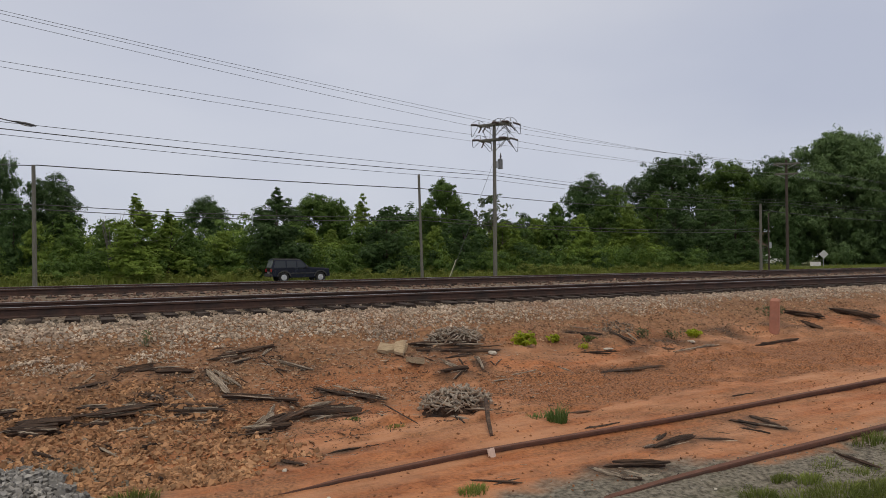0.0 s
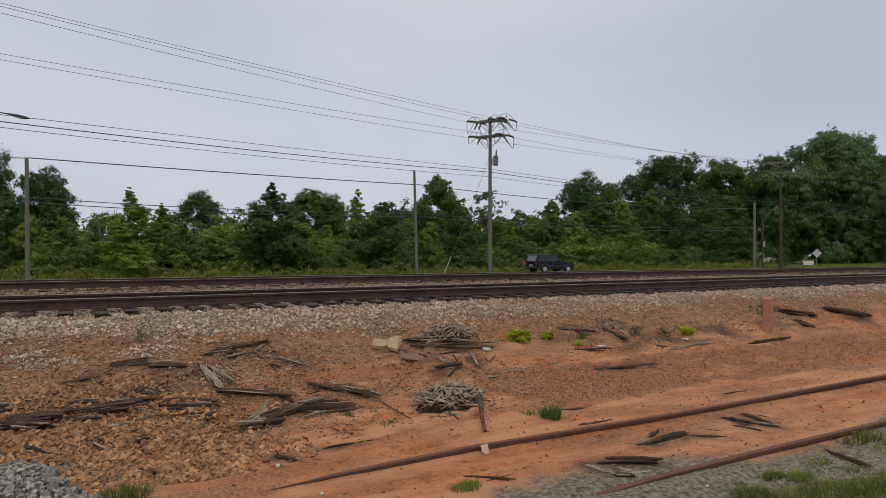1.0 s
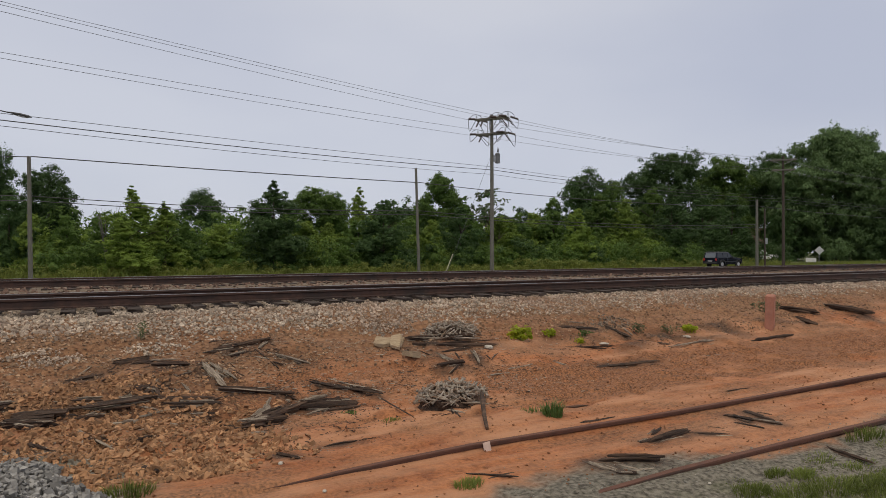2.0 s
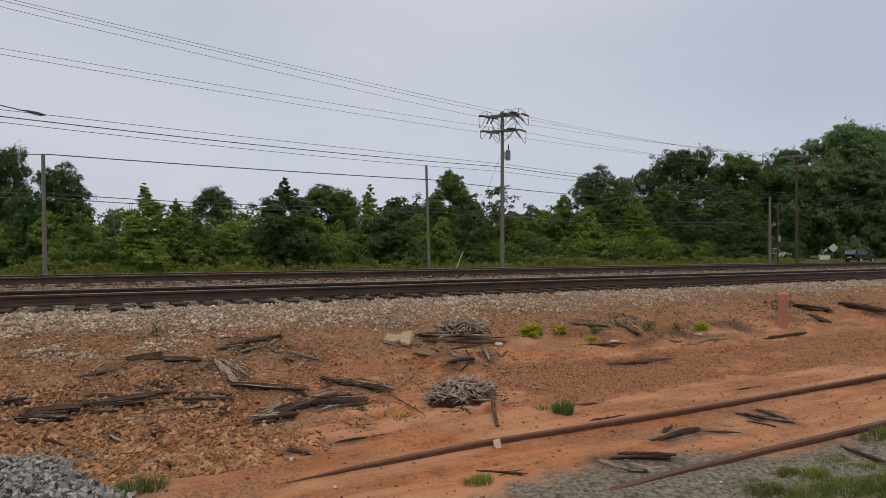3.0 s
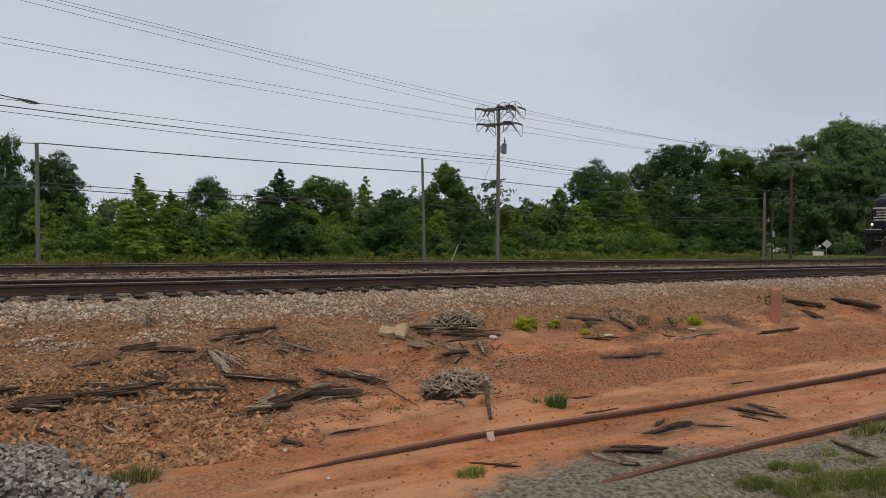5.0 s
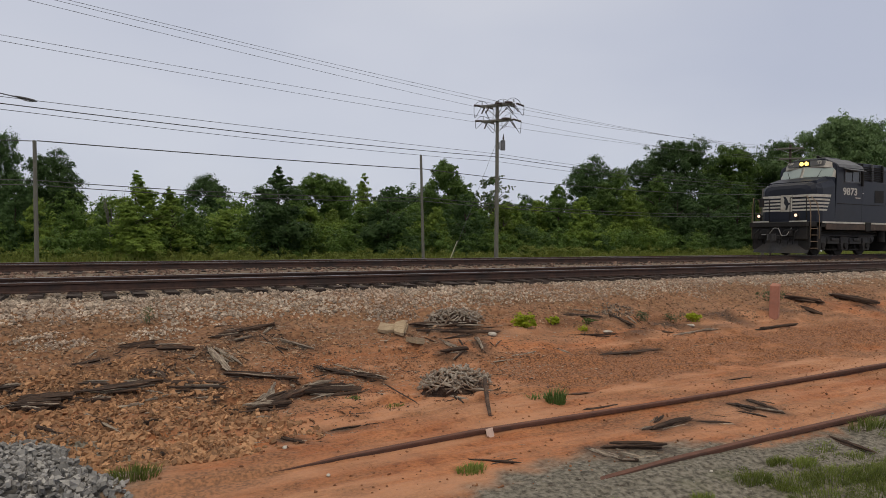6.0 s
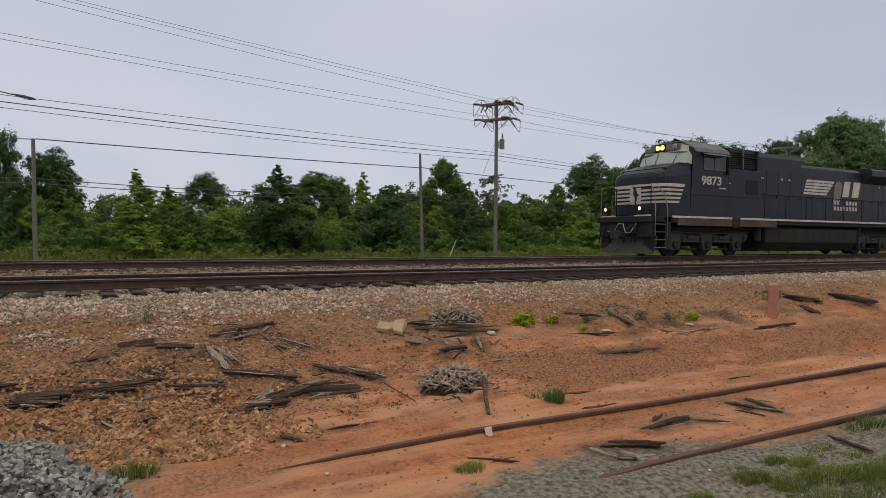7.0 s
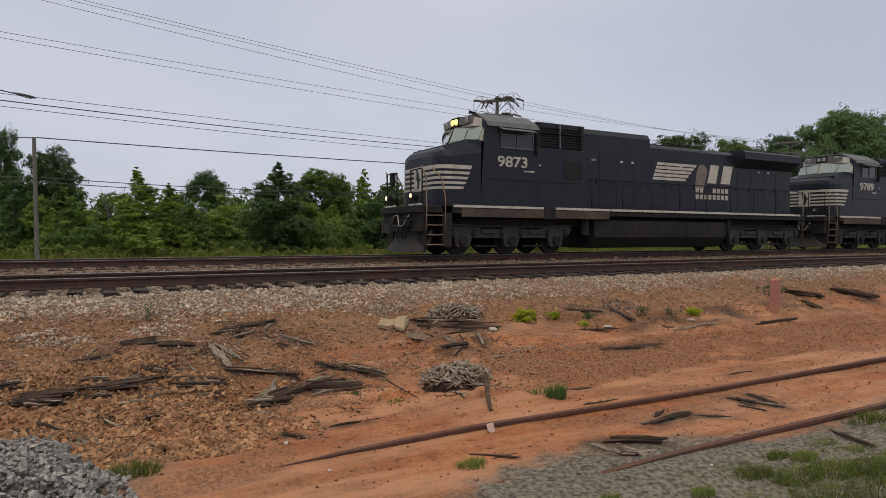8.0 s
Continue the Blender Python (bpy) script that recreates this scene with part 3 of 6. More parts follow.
def crossarm(parent, z, half, turn=0.0, twin=True, wood=None, drop=0.75):
    c, s = math.cos(turn), math.sin(turn)
    arms = (-0.17, 0.17) if twin else (0.17,)
    for off in arms:
        bm = bmn()
        box(bm, -half, half, -0.055, 0.055, -0.065, 0.065, 0.01)
        ob = part("crossarm", bm, wood or POLEWOOD, parent)
        ob.matrix_basis = pose(-s * off, c * off, z, 0, 0, math.degrees(turn))
    for side in (-1, 1):
        bm = bmn()
        tube(bm, [(side * 0.75 * half * c, side * 0.75 * half * s, z - 0.05), (0.05 * side * c, 0.05 * side * s, z - drop)], 0.025, 6)
        part("brace", bm, GALV, parent)


MAIN_Y = 35.0
main_pole = pole(23.5, MAIN_Y, -0.9, 9.72, 0.145, 0.1, POLEWOOD, "tall grey wooden utility pole with doubled crossarms and a transformer")
TURN = radians(-58)  # the arms stand across the line of the wires
for zz, half in ((10.35, 1.15), (9.35, 1.05)):
    crossarm(main_pole, zz, half, TURN)
ac, as_ = math.cos(TURN), math.sin(TURN)
LEFT = (-4.4, 27.0)
RIGHT = (54.8, MAIN_Y)
ends = []
lz = (9.8, 9.6, 9.2, 7.9, 7.5)
for k, (off, zz) in enumerate(((1.15, 10.4), (0.45, 10.4), (-1.1, 10.4), (0.95, 9.4), (-1.0, 9.4))):
    base = Vector((23.5 + off * ac, MAIN_Y + off * as_, -0.95 + zz))
    for sx, target in ((-1, Vector((LEFT[0] + 0.3 * off, LEFT[1] + 0.5 * off, lz[k]))), (1, Vector((RIGHT[0] + off * 0.5, RIGHT[1] + off * 0.8, 8.85 if zz > 10 else 7.95)))):
        d = (target - base).normalized()
        a, b = base + 0.2 * d, base + 0.85 * d
        local = Vector((23.5, MAIN_Y, -0.95))
        insulator(main_pole, a - local, b - local - Vector((0, 0, 0.08)), 0.075)
        wire(b - Vector((0, 0, 0.08)), target, 0.1 if sx < 0 else 0.3, 0.009)
        # the jumper that hangs from insulator to pin
        bm = bmn()
        e0, e1 = b - local - Vector((0, 0, 0.08)), base - local + Vector((0, 0, -0.1)) + 0.1 * d
        deep = 0.45 + 0.16 * ((3 * k + (sx > 0)) % 4)
        tube(bm, [e0.lerp(e1, q / 9) + Vector((0, 0, -deep * math.sin(math.pi * (q / 9) ** 0.7))) + 0.2 * math.sin(math.pi * q / 9) * d for q in range(10)], 0.018, 5)
        part("jumper_wire", bm, WIRE, main_pole)
    bm = bmn()
    disc(bm, (off * ac, off * as_, zz), "z", (0.05, 0.03), 0.06, 0.26, 8)
    part("pin_insulator", bm, GALV, main_pole)
    bm = bmn()
    tube(bm, [(off * ac - 0.55 * math.cos(math.pi * q / 9), off * as_, zz - 0.1 + 0.42 * math.sin(math.pi * q / 9)) for q in range(10)], 0.016, 5)
    part("jumper_wire", bm, WIRE, main_pole)
for off, zz, sy in ((1.0, 10.3, -1), (0.6, 10.3, -1), (-0.75, 10.3, -1), (-1.05, 10.3, -1), (0.8, 9.3, -1), (-0.85, 9.3, -1)):
    tilt = 0.32 if off > 0 else -0.32
    insulator(main_pole, (off * ac, off * as_ + 0.2 * sy, zz - 0.05), (off * ac + tilt, off * as_ + 0.35 * sy, zz - 0.5), 0.055)
bm = bmn()
disc(bm, (0.38, -0.1, 7.45), "z", 0.165, 0, 0.6, 16)
disc(bm, (0.38, -0.1, 8.05), "z", (0.175, 0.1), 0, 0.07, 16)
transformer = part("transformer", bm, mat("dull_grey_can", (0.17, 0.175, 0.185), (0.12, 0.122, 0.13), 6, 0.6), main_pole, "grey pole transformer can")
bm = bmn()
tube(bm, [(0.42, -0.1, 8.15), (0.42, -0.1, 8.25), (0.42, -0.1, 8.3), (0.42, -0.1, 8.5)], [0.03, 0.07, 0.05, 0.02], 8)
part("bushing", bm, PORCELAIN, transformer)
bm = bmn()
box(bm, 0.05, 0.25, -0.14, -0.06, 7.5, 7.95, 0.01)
part("bracket", bm, GALV, main_pole)

pole_2 = pole(18.15, MAIN_Y, -0.9, 5.85, 0.1, 0.075, POLEWOOD, "short grey wooden pole carrying cables beside the road", (-0.035, 0))
pole_3 = pole(-1.95, MAIN_Y, -0.9, 5.12, 0.105, 0.08, POLEWOOD, "short grey wooden pole carrying cables beside the road", (-0.015, 0))
pole_4 = pole(51.1, MAIN_Y, -0.9, 5.24, 0.13, 0.1, POLEWOOD, "short grey wooden pole standing before the great tree")
pole_5 = pole(51.75, MAIN_Y - 0.3, -0.9, 4.45, 0.075, 0.06, BROWNPOLE, "thin dark pole with a small lamp")
bm = bmn()
box(bm, -0.12, 0.12, -0.2, -0.08, 2.3, 2.8, 0.02)
part("meter_box", bm, GALV, pole_5)
pole_6 = pole(54.85, MAIN_Y, -0.9, 9.32, 0.135, 0.1, BROWNPOLE, "tall brown wooden utility pole with two pairs of crossarms")
for zz, half in ((9.85, 1.05), (8.95, 0.9)):
    crossarm(pole_6, zz, half, radians(-52), True, POLEWOOD, 0.4)
pole_7 = pole(LEFT[0], LEFT[1], -0.85, 10.3, 0.18, 0.13, POLEWOOD, "tall grey wooden utility pole with a street lamp arm")
crossarm(pole_7, 10.7, 1.2, radians(70), False)
crossarm(pole_7, 8.9, 1.2, radians(70), False)

# street lamp on its arm
lamp = empty("street_lamp", pose(LEFT[0] + 0.2, LEFT[1], -0.18), label="dark cobra-head street lamp on a pole arm", category="street lamp")
bm = bmn()
tube(bm, [(-0.2, 0, 5.62), (1.0, 0.1, 5.98), (2.0, 0.2, 5.82)], 0.02, 8)
part("arm", bm, WIRE, lamp)
bm = bmn()
tube(bm, [(1.95, 0.2, 5.83), (2.1, 0.21, 5.82), (2.35, 0.24, 5.79), (2.6, 0.26, 5.75), (2.7, 0.27, 5.73)], [0.02, 0.035, 0.05, 0.045, 0.015], 10)
head = part("lamp_head", bm, WIRE, lamp)
bm = bmn()
tube(bm, [(2.2, 0.22, 5.755), (2.4, 0.24, 5.725), (2.58, 0.26, 5.70)], [0.012, 0.03, 0.012], 10)
part("lens", bm, GALV, head)

# communication cables
for (z0, z1, z2, rr, sag) in ((5.62, 6.3, 5.7, 0.011, 0.05), (5.4, 6.1, 5.45, 0.019, 0.15), (5.2, 5.8, 5.2, 0.011, 0.15)):
    wire((LEFT[0], LEFT[1], z0), (23.4, MAIN_Y, z1), sag, rr, WIRE, "black communication cable strung between poles")
    wire((23.6, MAIN_Y, z1), (54.7, MAIN_Y, z2), 0.3, rr, WIRE, "black communication cable strung between poles")
    wire((54.9, MAIN_Y, z2), (95, MAIN_Y, z2 + 0.2), 0.4, rr, WIRE, "black communication cable strung between poles")
for zz, rr in ((8.95, 0.009), (8.8, 0.009), (8.9, 0.009), (8.05, 0.009), (7.95, 0.009)):
    wire((54.9, MAIN_Y, zz), (95, MAIN_Y + 2, zz - 0.2), 0.5, rr)
wire((-14, MAIN_Y, 5.15), (-1.95, MAIN_Y, 5.1), 0.15, 0.022, WIRE, "thick black cable on short poles")
wire((-1.95, MAIN_Y, 5.12), (18.0, MAIN_Y, 4.98), 0.05, 0.026, WIRE, "thick black cable on short poles")
wire((18.0, MAIN_Y, 5.0), (51.1, MAIN_Y, 4.7), 0.4, 0.022, WIRE, "thick black cable on short poles")
wire((51.1, MAIN_Y, 4.7), (95, MAIN_Y, 4.5), 0.4, 0.022, WIRE, "thick black cable on short poles")
for zz in (3.3, 3.08):
    wire((-14, MAIN_Y, zz), (-1.95, MAIN_Y, zz), 0.1, 0.02, WIRE, "thick black cable on short poles")
    wire((-1.95, MAIN_Y, zz), (18.1, MAIN_Y, zz - 0.05), 0.2, 0.02, WIRE, "thick black cable on short poles")
    wire((18.1, MAIN_Y, zz - 0.05), (51.1, MAIN_Y, zz - 0.2), 0.4, 0.02, WIRE, "thick black cable on short poles")
# guy wire with its yellow guard
guy = empty("guy_wire", pose(19.85, MAIN_Y, -0.95), label="pole guy wire with a yellow plastic guard at the ground", category="guy wire")
bm = bmn()
tube(bm, [(0, 0, -0.2), (3.6, 0, 8.0)], 0.01, 5)
part("strand", bm, PALEWIRE, guy)
bm = bmn()
tube(bm, [(0.03, 0, 0.1), (0.68, 0, 1.55)], 0.028, 8)
part("guard", bm, mat("yellow_plastic", (0.46, 0.44, 0.30), (0.4, 0.38, 0.26), 5, 0.6), guy, "pale yellow plastic guard")
# ---- trees ----
def leaf_cloud(rng, lobes, count, size, droop=0.0, inner=0.35):
    """Small bent leaves in clumps about the lobes (centre, radii); returns vertices and faces."""
    def unit(v):
        return v / (np.linalg.norm(v, axis=1)[:, None] + 1e-9)

    weights = np.array([r[0] * r[1] + r[1] * r[2] + r[0] * r[2] for _, r in lobes])
    n = max(6 * len(lobes), count // 42)
    pick = rng.choice(len(lobes), size=n, p=weights / weights.sum())
    radii = np.array([r for _, r in lobes])[pick]
    out = rng.normal(size=(n, 3))
    out[:, 2] += 0.2
    out = unit(out)
    reach = np.where(rng.random(n) < inner, rng.uniform(0.1, 0.75, n), rng.uniform(0.7, 1.02, n))
    middle = np.array([c for c, _ in lobes])[pick] + out * radii * reach[:, None]
    span = 0.40 * np.cbrt(radii.prod(axis=1)) * rng.uniform(0.55, 1.45, n)
    leaf = rng.integers(0, n, count)
    d = unit(rng.normal(size=(count, 3)) + 0.7 * out[leaf] + np.array((0, 0, 0.55)))
    away = np.where(rng.random(count) < 0.12, rng.uniform(1.0, 1.5, count), rng.uniform(0.35, 1.1, count))
    pos = middle[leaf] + d * (span[leaf] * away)[:, None] * np.array((1, 1, 0.7))
    nrm = unit(d + 0.35 * out[leaf] + rng.normal(scale=0.42, size=(count, 3)) + np.array((0, 0, 0.35)))
    t = unit(np.cross(nrm, rng.normal(size=(count, 3))))
    t[:, 2] -= droop
    b = np.cross(nrm, t)
    s = size * rng.uniform(0.55, 1.45, count)[:, None]
    tip, root = pos + t * s, pos - t * s * 0.7
    verts = np.stack((root + b * s * 0.4, tip, root - b * s * 0.4 + nrm * s * 0.2), axis=1).reshape(-1, 3)
    return verts, np.arange(count)[:, None] * 3 + (0, 1, 2)


def crown_lobes(rng, kind, h, w):
    r = w / 2
    out = []
    if kind in ("cone", "column"):
        n = 34
        for i in range(n):
            k = i / (n - 1)
            env = (1 - k) ** 0.55 if kind == "cone" else (1 - k ** 4) ** 0.7 * (0.7 + 0.3 * min(1, k * 4))
            a = rng.uniform(0, math.tau)
            z = h * (0.06 + 0.9 * k)
            rr = r * env * rng.uniform(0.3, 0.8)
            q = max(0.05 * w, r * env * rng.uniform(0.35, 0.6))
            out.append(((math.cos(a) * rr, math.sin(a) * rr, z), (q, q, h * 0.075)))
        return out
    round_top = kind in ("oak", "oakdark", "sparse")
    low, n = {"oak": (0.2, 60), "oakdark": (0.2, 70), "sparse": (0.28, 90), "great": (0.02, 230)}.get(kind, (0.04, 56))
    for i in range(n):
        a, k = rng.uniform(0, math.tau), (i + 0.5) / n
        env = math.sqrt(max(0.0, 1 - (2 * (0.22 + 0.74 * k) - 1) ** 2)) if round_top else (1 - k ** (2.2 if kind == "bush" else 1.5)) ** 0.7 * (0.8 + 0.2 * min(1, 3 * k))
        if kind == "great":
            env = math.sqrt(max(0.0, 1 - max(0.0, 1.55 * k - 0.55) ** 2)) * (0.82 + 0.18 * min(1, 3 * k))
        rr = r * env * rng.uniform(0.1, 0.86) ** 0.6
        if kind == "great":
            rr = r * env * rng.uniform(0.2, 1.0)
        s = r * rng.uniform(0.22, 0.4) * {"great": rng.uniform(0.35, 0.75), "sparse": 0.34}.get(kind, 1)
        if not round_top and kind != "great":
            s *= 1.15 - 0.6 * k
        top = h * (low + (0.94 - low) * k)
        out.append(((math.cos(a) * rr, math.sin(a) * rr, top), (s, s, s * rng.uniform(0.6, 0.9))))
    return out


CROWNS = {"oak": (TREE_MID, 46000, 0.135), "oakdark": (TREE_DARK, 52000, 0.14), "sparse": (TREE_GREY, 9000, 0.085), "bush": (TREE_DARK, 38000, 0.088), "mid": (TREE_MID, 36000, 0.085),
          "light": (TREE_LIGHT, 34000, 0.085), "cone": (TREE_LIGHT, 26000, 0.08), "column": (TREE_DARK, 38000, 0.085), "great": (TREE_GREAT, 210000, 0.19)}
WORDS = {"oak": "broad green oak tree", "oakdark": "tall dark green oak tree", "sparse": "thin grey-green tree with open branches", "bush": "dense dark green bushy tree", "mid": "bushy green young tree",
         "light": "light green young tree", "cone": "pointed light green young tree", "column": "narrow dense green tree", "great": "huge spreading green tree"}
SIZE = {"oak": (10, 7), "oakdark": (12, 9), "sparse": (9, 5.5), "bush": (6.5, 4.6), "mid": (6, 4.2), "light": (5.5, 4), "cone": (6.5, 3.2), "column": (6.7, 3.4), "great": (21, 21)}


def tree(kind, seed):
    rng = np.random.default_rng(seed)
    h, w = SIZE[kind]
    material, count, size = CROWNS[kind]
    t = empty("tree", label=WORDS[kind] + " at the edge of the woods", category="tree", group="woods edge trees")
    bm = bmn()
    bend = rng.uniform(-0.2, 0.2, 2)
    r0 = 0.017 * h
    tube(bm, [(bend[0] * k * k, bend[1] * k * k, -0.3 + k * h * 0.85) for k in (0, 0.1, 0.3, 0.6, 0.85, 1)], [r0 * 1.5, r0, r0 * 0.85, r0 * 0.55, r0 * 0.3, r0 * 0.1], 8)
    for i in range({"great": 14, "sparse": 26}.get(kind, 7)):
        a, k = rng.uniform(0, math.tau), rng.uniform(0.2, 0.75)
        z0 = -0.3 + k * h * 0.85
        reach = w * 0.36 * rng.uniform(0.7, 1.1)
        rise = h * 0.14
        tube(bm, [(bend[0] * k * k, bend[1] * k * k, z0), (math.cos(a) * reach * 0.5, math.sin(a) * reach * 0.5, z0 + rise * 0.6), (math.cos(a) * reach, math.sin(a) * reach, z0 + rise)], [r0 * 0.4, r0 * 0.25, r0 * 0.06], 6)
    part("trunk", bm, BARK, t)
    verts, faces = leaf_cloud(rng, crown_lobes(rng, kind, h, w), count, size, 0.5 if kind == "great" else 0.0)
    crown = new("crown", mesh_of("crown", verts, faces, material))
    crown.parent = t
    return t


# x, y, height, width, kind
TALL_TREES = (
    (-5.4, 52, 8.8, 3.6, "oakdark"),
    (-2.2, 60, 8.3, 4.8, "oakdark"),
    (10.4, 66, 7.7, 4.6, "oakdark"),
    (20.6, 64, 8.2, 5.4, "oak"),
    (23.3, 64, 7.8, 2.9, "oak"),
    (34, 60, 10.1, 5.2, "oak"),
    (38.5, 58, 9.1, 5.2, "sparse"),
    (59.4, 66, 12.5, 7.5, "oakdark"),
    (62.1, 64, 11.4, 4.4, "oak"),
    (78.2, 68, 17.5, 12.2, "oakdark"),
    (90.6, 68, 17.1, 10, "oak"),
    (104.2, 58, 21.2, 19.4, "great"),
    (108.2, 52, 15.8, 10, "great"),
)
YOUNG_TREES = (
    (-3.8, 48, 5.9, 2.6, "bush"),
    (-2.6, 47, 4.3, 2.4, "light"),
    (-0.8, 49, 4.3, 2.6, "mid"),
    (1.2, 48, 4, 2.3, "mid"),
    (2.9, 46, 5.9, 3.1, "cone"),
    (5, 47, 5, 2.5, "cone"),
    (6.5, 48, 3.9, 2.6, "mid"),
    (8.7, 48, 3.8, 3.1, "light"),
    (10.8, 49, 4.3, 2.8, "mid"),
    (12.2, 46.0, 6.9, 4.0, "column"),
    (15.1, 48, 4.2, 3.2, "light"),
    (17.7, 50, 4.2, 3.2, "light"),
    (22.8, 56, 7.7, 1.9, "cone"),
    (19.6, 49, 4.4, 3.7, "mid"),
    (21.2, 47, 6.2, 4.7, "bush"),
)
EDGE_TREES = (
    (25.4, 50, 4.3, 3.5, "mid"),
    (26.1, 48, 4.7, 2.9, "light"),
    (28.9, 48, 6, 4.2, "bush"),
    (31.5, 51, 6.0, 4.4, "mid"),
    (33.6, 49, 5.2, 3.8, "light"),
    (37.4, 51, 5.8, 4.2, "mid"),
    (35.4, 50, 5, 4, "light"),
    (40, 52, 5.9, 4.2, "light"),
    (40.9, 50, 7.4, 4.1, "mid"),
    (42.1, 48, 6.1, 3.8, "light"),
    (48.8, 52, 8.3, 5.3, "mid"),
    (49.9, 49, 7.6, 4.8, "light"),
    (59.1, 54, 9.9, 6, "mid"),
    (56.7, 49, 7.9, 5.6, "bush"),
    (63.1, 50, 8.7, 6.7, "bush"),
    (69.5, 51, 9.1, 5.7, "bush"),
    (65.9, 47, 4.4, 4.1, "bush"),
    (101.3, 66, 19.1, 9.2, "oakdark"),
    (95.2, 60, 15, 7.7, "bush"),
    (124, 90, 17, 10, "oakdark"),
)
made = {}
trng = random.Random(4)
for i, (x, y, h, w, kind) in enumerate((*TALL_TREES, *YOUNG_TREES, *EDGE_TREES)):
    key = (kind, i % (1 if kind == "great" else 3))
    sh, sw = SIZE[kind]
    s = Vector((1.06 * w / sw, 1.06 * w / sw, 0.96 * h / sh))
    if kind not in ("oak", "oakdark", "great"):
        s.x = s.y = max(s.x, 0.8 * s.z) * (1.35 if kind == "cone" else 1.0)
    m = pose(x, y, land(x, y) - 0.05, 0, 0, trng.uniform(0, 360))
    if key not in made:
        made[key] = tree(kind, 100 + i)
        ob = made[key]
        ob.matrix_basis = m
    else:
        ob = copy_thing(made[key], m)
    ob.scale = s

# a bare dead sapling among the young trees
dead = empty("dead_tree", pose(1.55, 46.6, land(1.55, 46.6)), label="bare grey dead sapling among green young trees", category="tree")
drng = random.Random(8)
for q in range(5):
    bm = bmn()
    dx, dy, hh = drng.uniform(-0.75, 0.75), drng.uniform(-0.4, 0.4), drng.uniform(3.9, 5.1)
    tube(bm, [(0.1 * dx, 0.1 * dy, -0.2), (0.35 * dx, 0.4 * dy, hh * 0.5), (0.7 * dx, 0.8 * dy, hh * 0.8), (dx, dy, hh)], [0.05, 0.035, 0.022, 0.008], 6)
    for k in (0.6, 0.72, 0.84):
        ex = drng.uniform(-0.35, 0.35)
        tube(bm, [(0.85 * k * dx, k * dy * 0.9, hh * k), (0.85 * k * dx + ex * 0.6, k * dy, hh * k + 0.3), (0.85 * k * dx + ex, k * dy, hh * k + 0.7)], [0.016, 0.012, 0.005], 5)
    part("branch", bm, POLEWOOD, dead)

# far woods that close the gaps, and the tangle of undergrowth at their foot
def thicket(name, seed, x0, x1, y0, y1, h0, h1, count, size, material, label):
    rng = np.random.default_rng(seed)
    lobes = []
    n = int((x1 - x0) / 0.8)
    for i in range(n):
        x = x0 + (x1 - x0) * (i + rng.random()) / n
        y = rng.uniform(y0, y1)
        h = rng.uniform(h0, h1) * (1 + 0.35 * noise.noise((x * 0.13, 0, seed)))
        base = land(x, y)
        lobes.append(((x, y, base + h * 0.42), (rng.uniform(0.7, 1.5), rng.uniform(0.6, 1.2), h * 0.55)))
    verts, faces = leaf_cloud(rng, lobes, count, size, inner=0.3)
    return tagged(new(name, mesh_of(name, verts, faces, material)), label, "woods", kind="stuff")


thicket("far_woods", 1, -30, 34, 58, 70, 5.0, 6.2, 80000, 0.2, TREE_MID, "distant green woodland behind the young trees")
thicket("far_woods", 2, 30, 95, 66, 80, 6.5, 8.5, 80000, 0.28, TREE_DARK, "distant dark green woodland behind the young trees")
thicket("undergrowth", 3, -14, 60, 45.6, 48.5, 1.6, 2.9, 80000, 0.1, TREE_MID, "tangled green undergrowth along the wood's foot")
thicket("undergrowth", 4, -14, 60, 48.5, 52, 2.4, 3.6, 80000, 0.1, TREE_LIGHT, "light green saplings filling the wood's edge")
thicket("undergrowth", 5, -14, 74, 46, 54, 1.8, 3.4, 70000, 0.1, TREE_DARK, "dark green brush along the wood's foot")
thicket("weeds", 6, -12, 70, 43.8, 45.6, 0.35, 0.9, 40000, 0.075, GRASS, "tall pale green weeds on the road verge")
thicket("far_woods", 7, 105, 260, 100, 140, 9.0, 13.0, 30000, 0.5, TREE_DARK, "distant dark woodland behind the lawn")
# ---- beyond the road: house, parked pickup, road sign ----
BRICK = mat("brown_red_roof", (0.16, 0.075, 0.055), (0.11, 0.055, 0.042), 5, 0.9, 0, 0.01)
SIDING = mat("pale_house_siding", (0.42, 0.40, 0.36), (0.34, 0.32, 0.29), 3, 0.8, 0, 0.004)
WHITE = mat("white_paint", (0.72, 0.72, 0.70), (0.6, 0.6, 0.58), 4, 0.5)
house = empty("house", pose(112, 76, -0.75), label="small house with a brown roof and white porch posts among trees", category="house")
bm = bmn()
box(bm, -6, 6, -4, 4, 0, 3.2)
part("wall", bm, SIDING, house)
bm = bmn()
prism(bm, ((-4.6, 3.2), (4.6, 3.2), (0, 6.0)), "x", -6.4, 6.4)
part("roof", bm, BRICK, house, "brown-red pitched roof")
for x in (-5.5, -3.3, -1.1, 1.1, 3.3):
    bm = bmn()
    box(bm, x - 0.1, x + 0.1, -5.5, -5.3, 0, 2.8, 0.02)
    part("porch_post", bm, WHITE, house, "white porch post")
bm = bmn()
prism(bm, ((-5.8, 2.8), (-4.0, 3.1), (-4.0, 3.3), (-5.8, 2.95)), "x", -6.2, 4)
part("porch_roof", bm, BRICK, house)
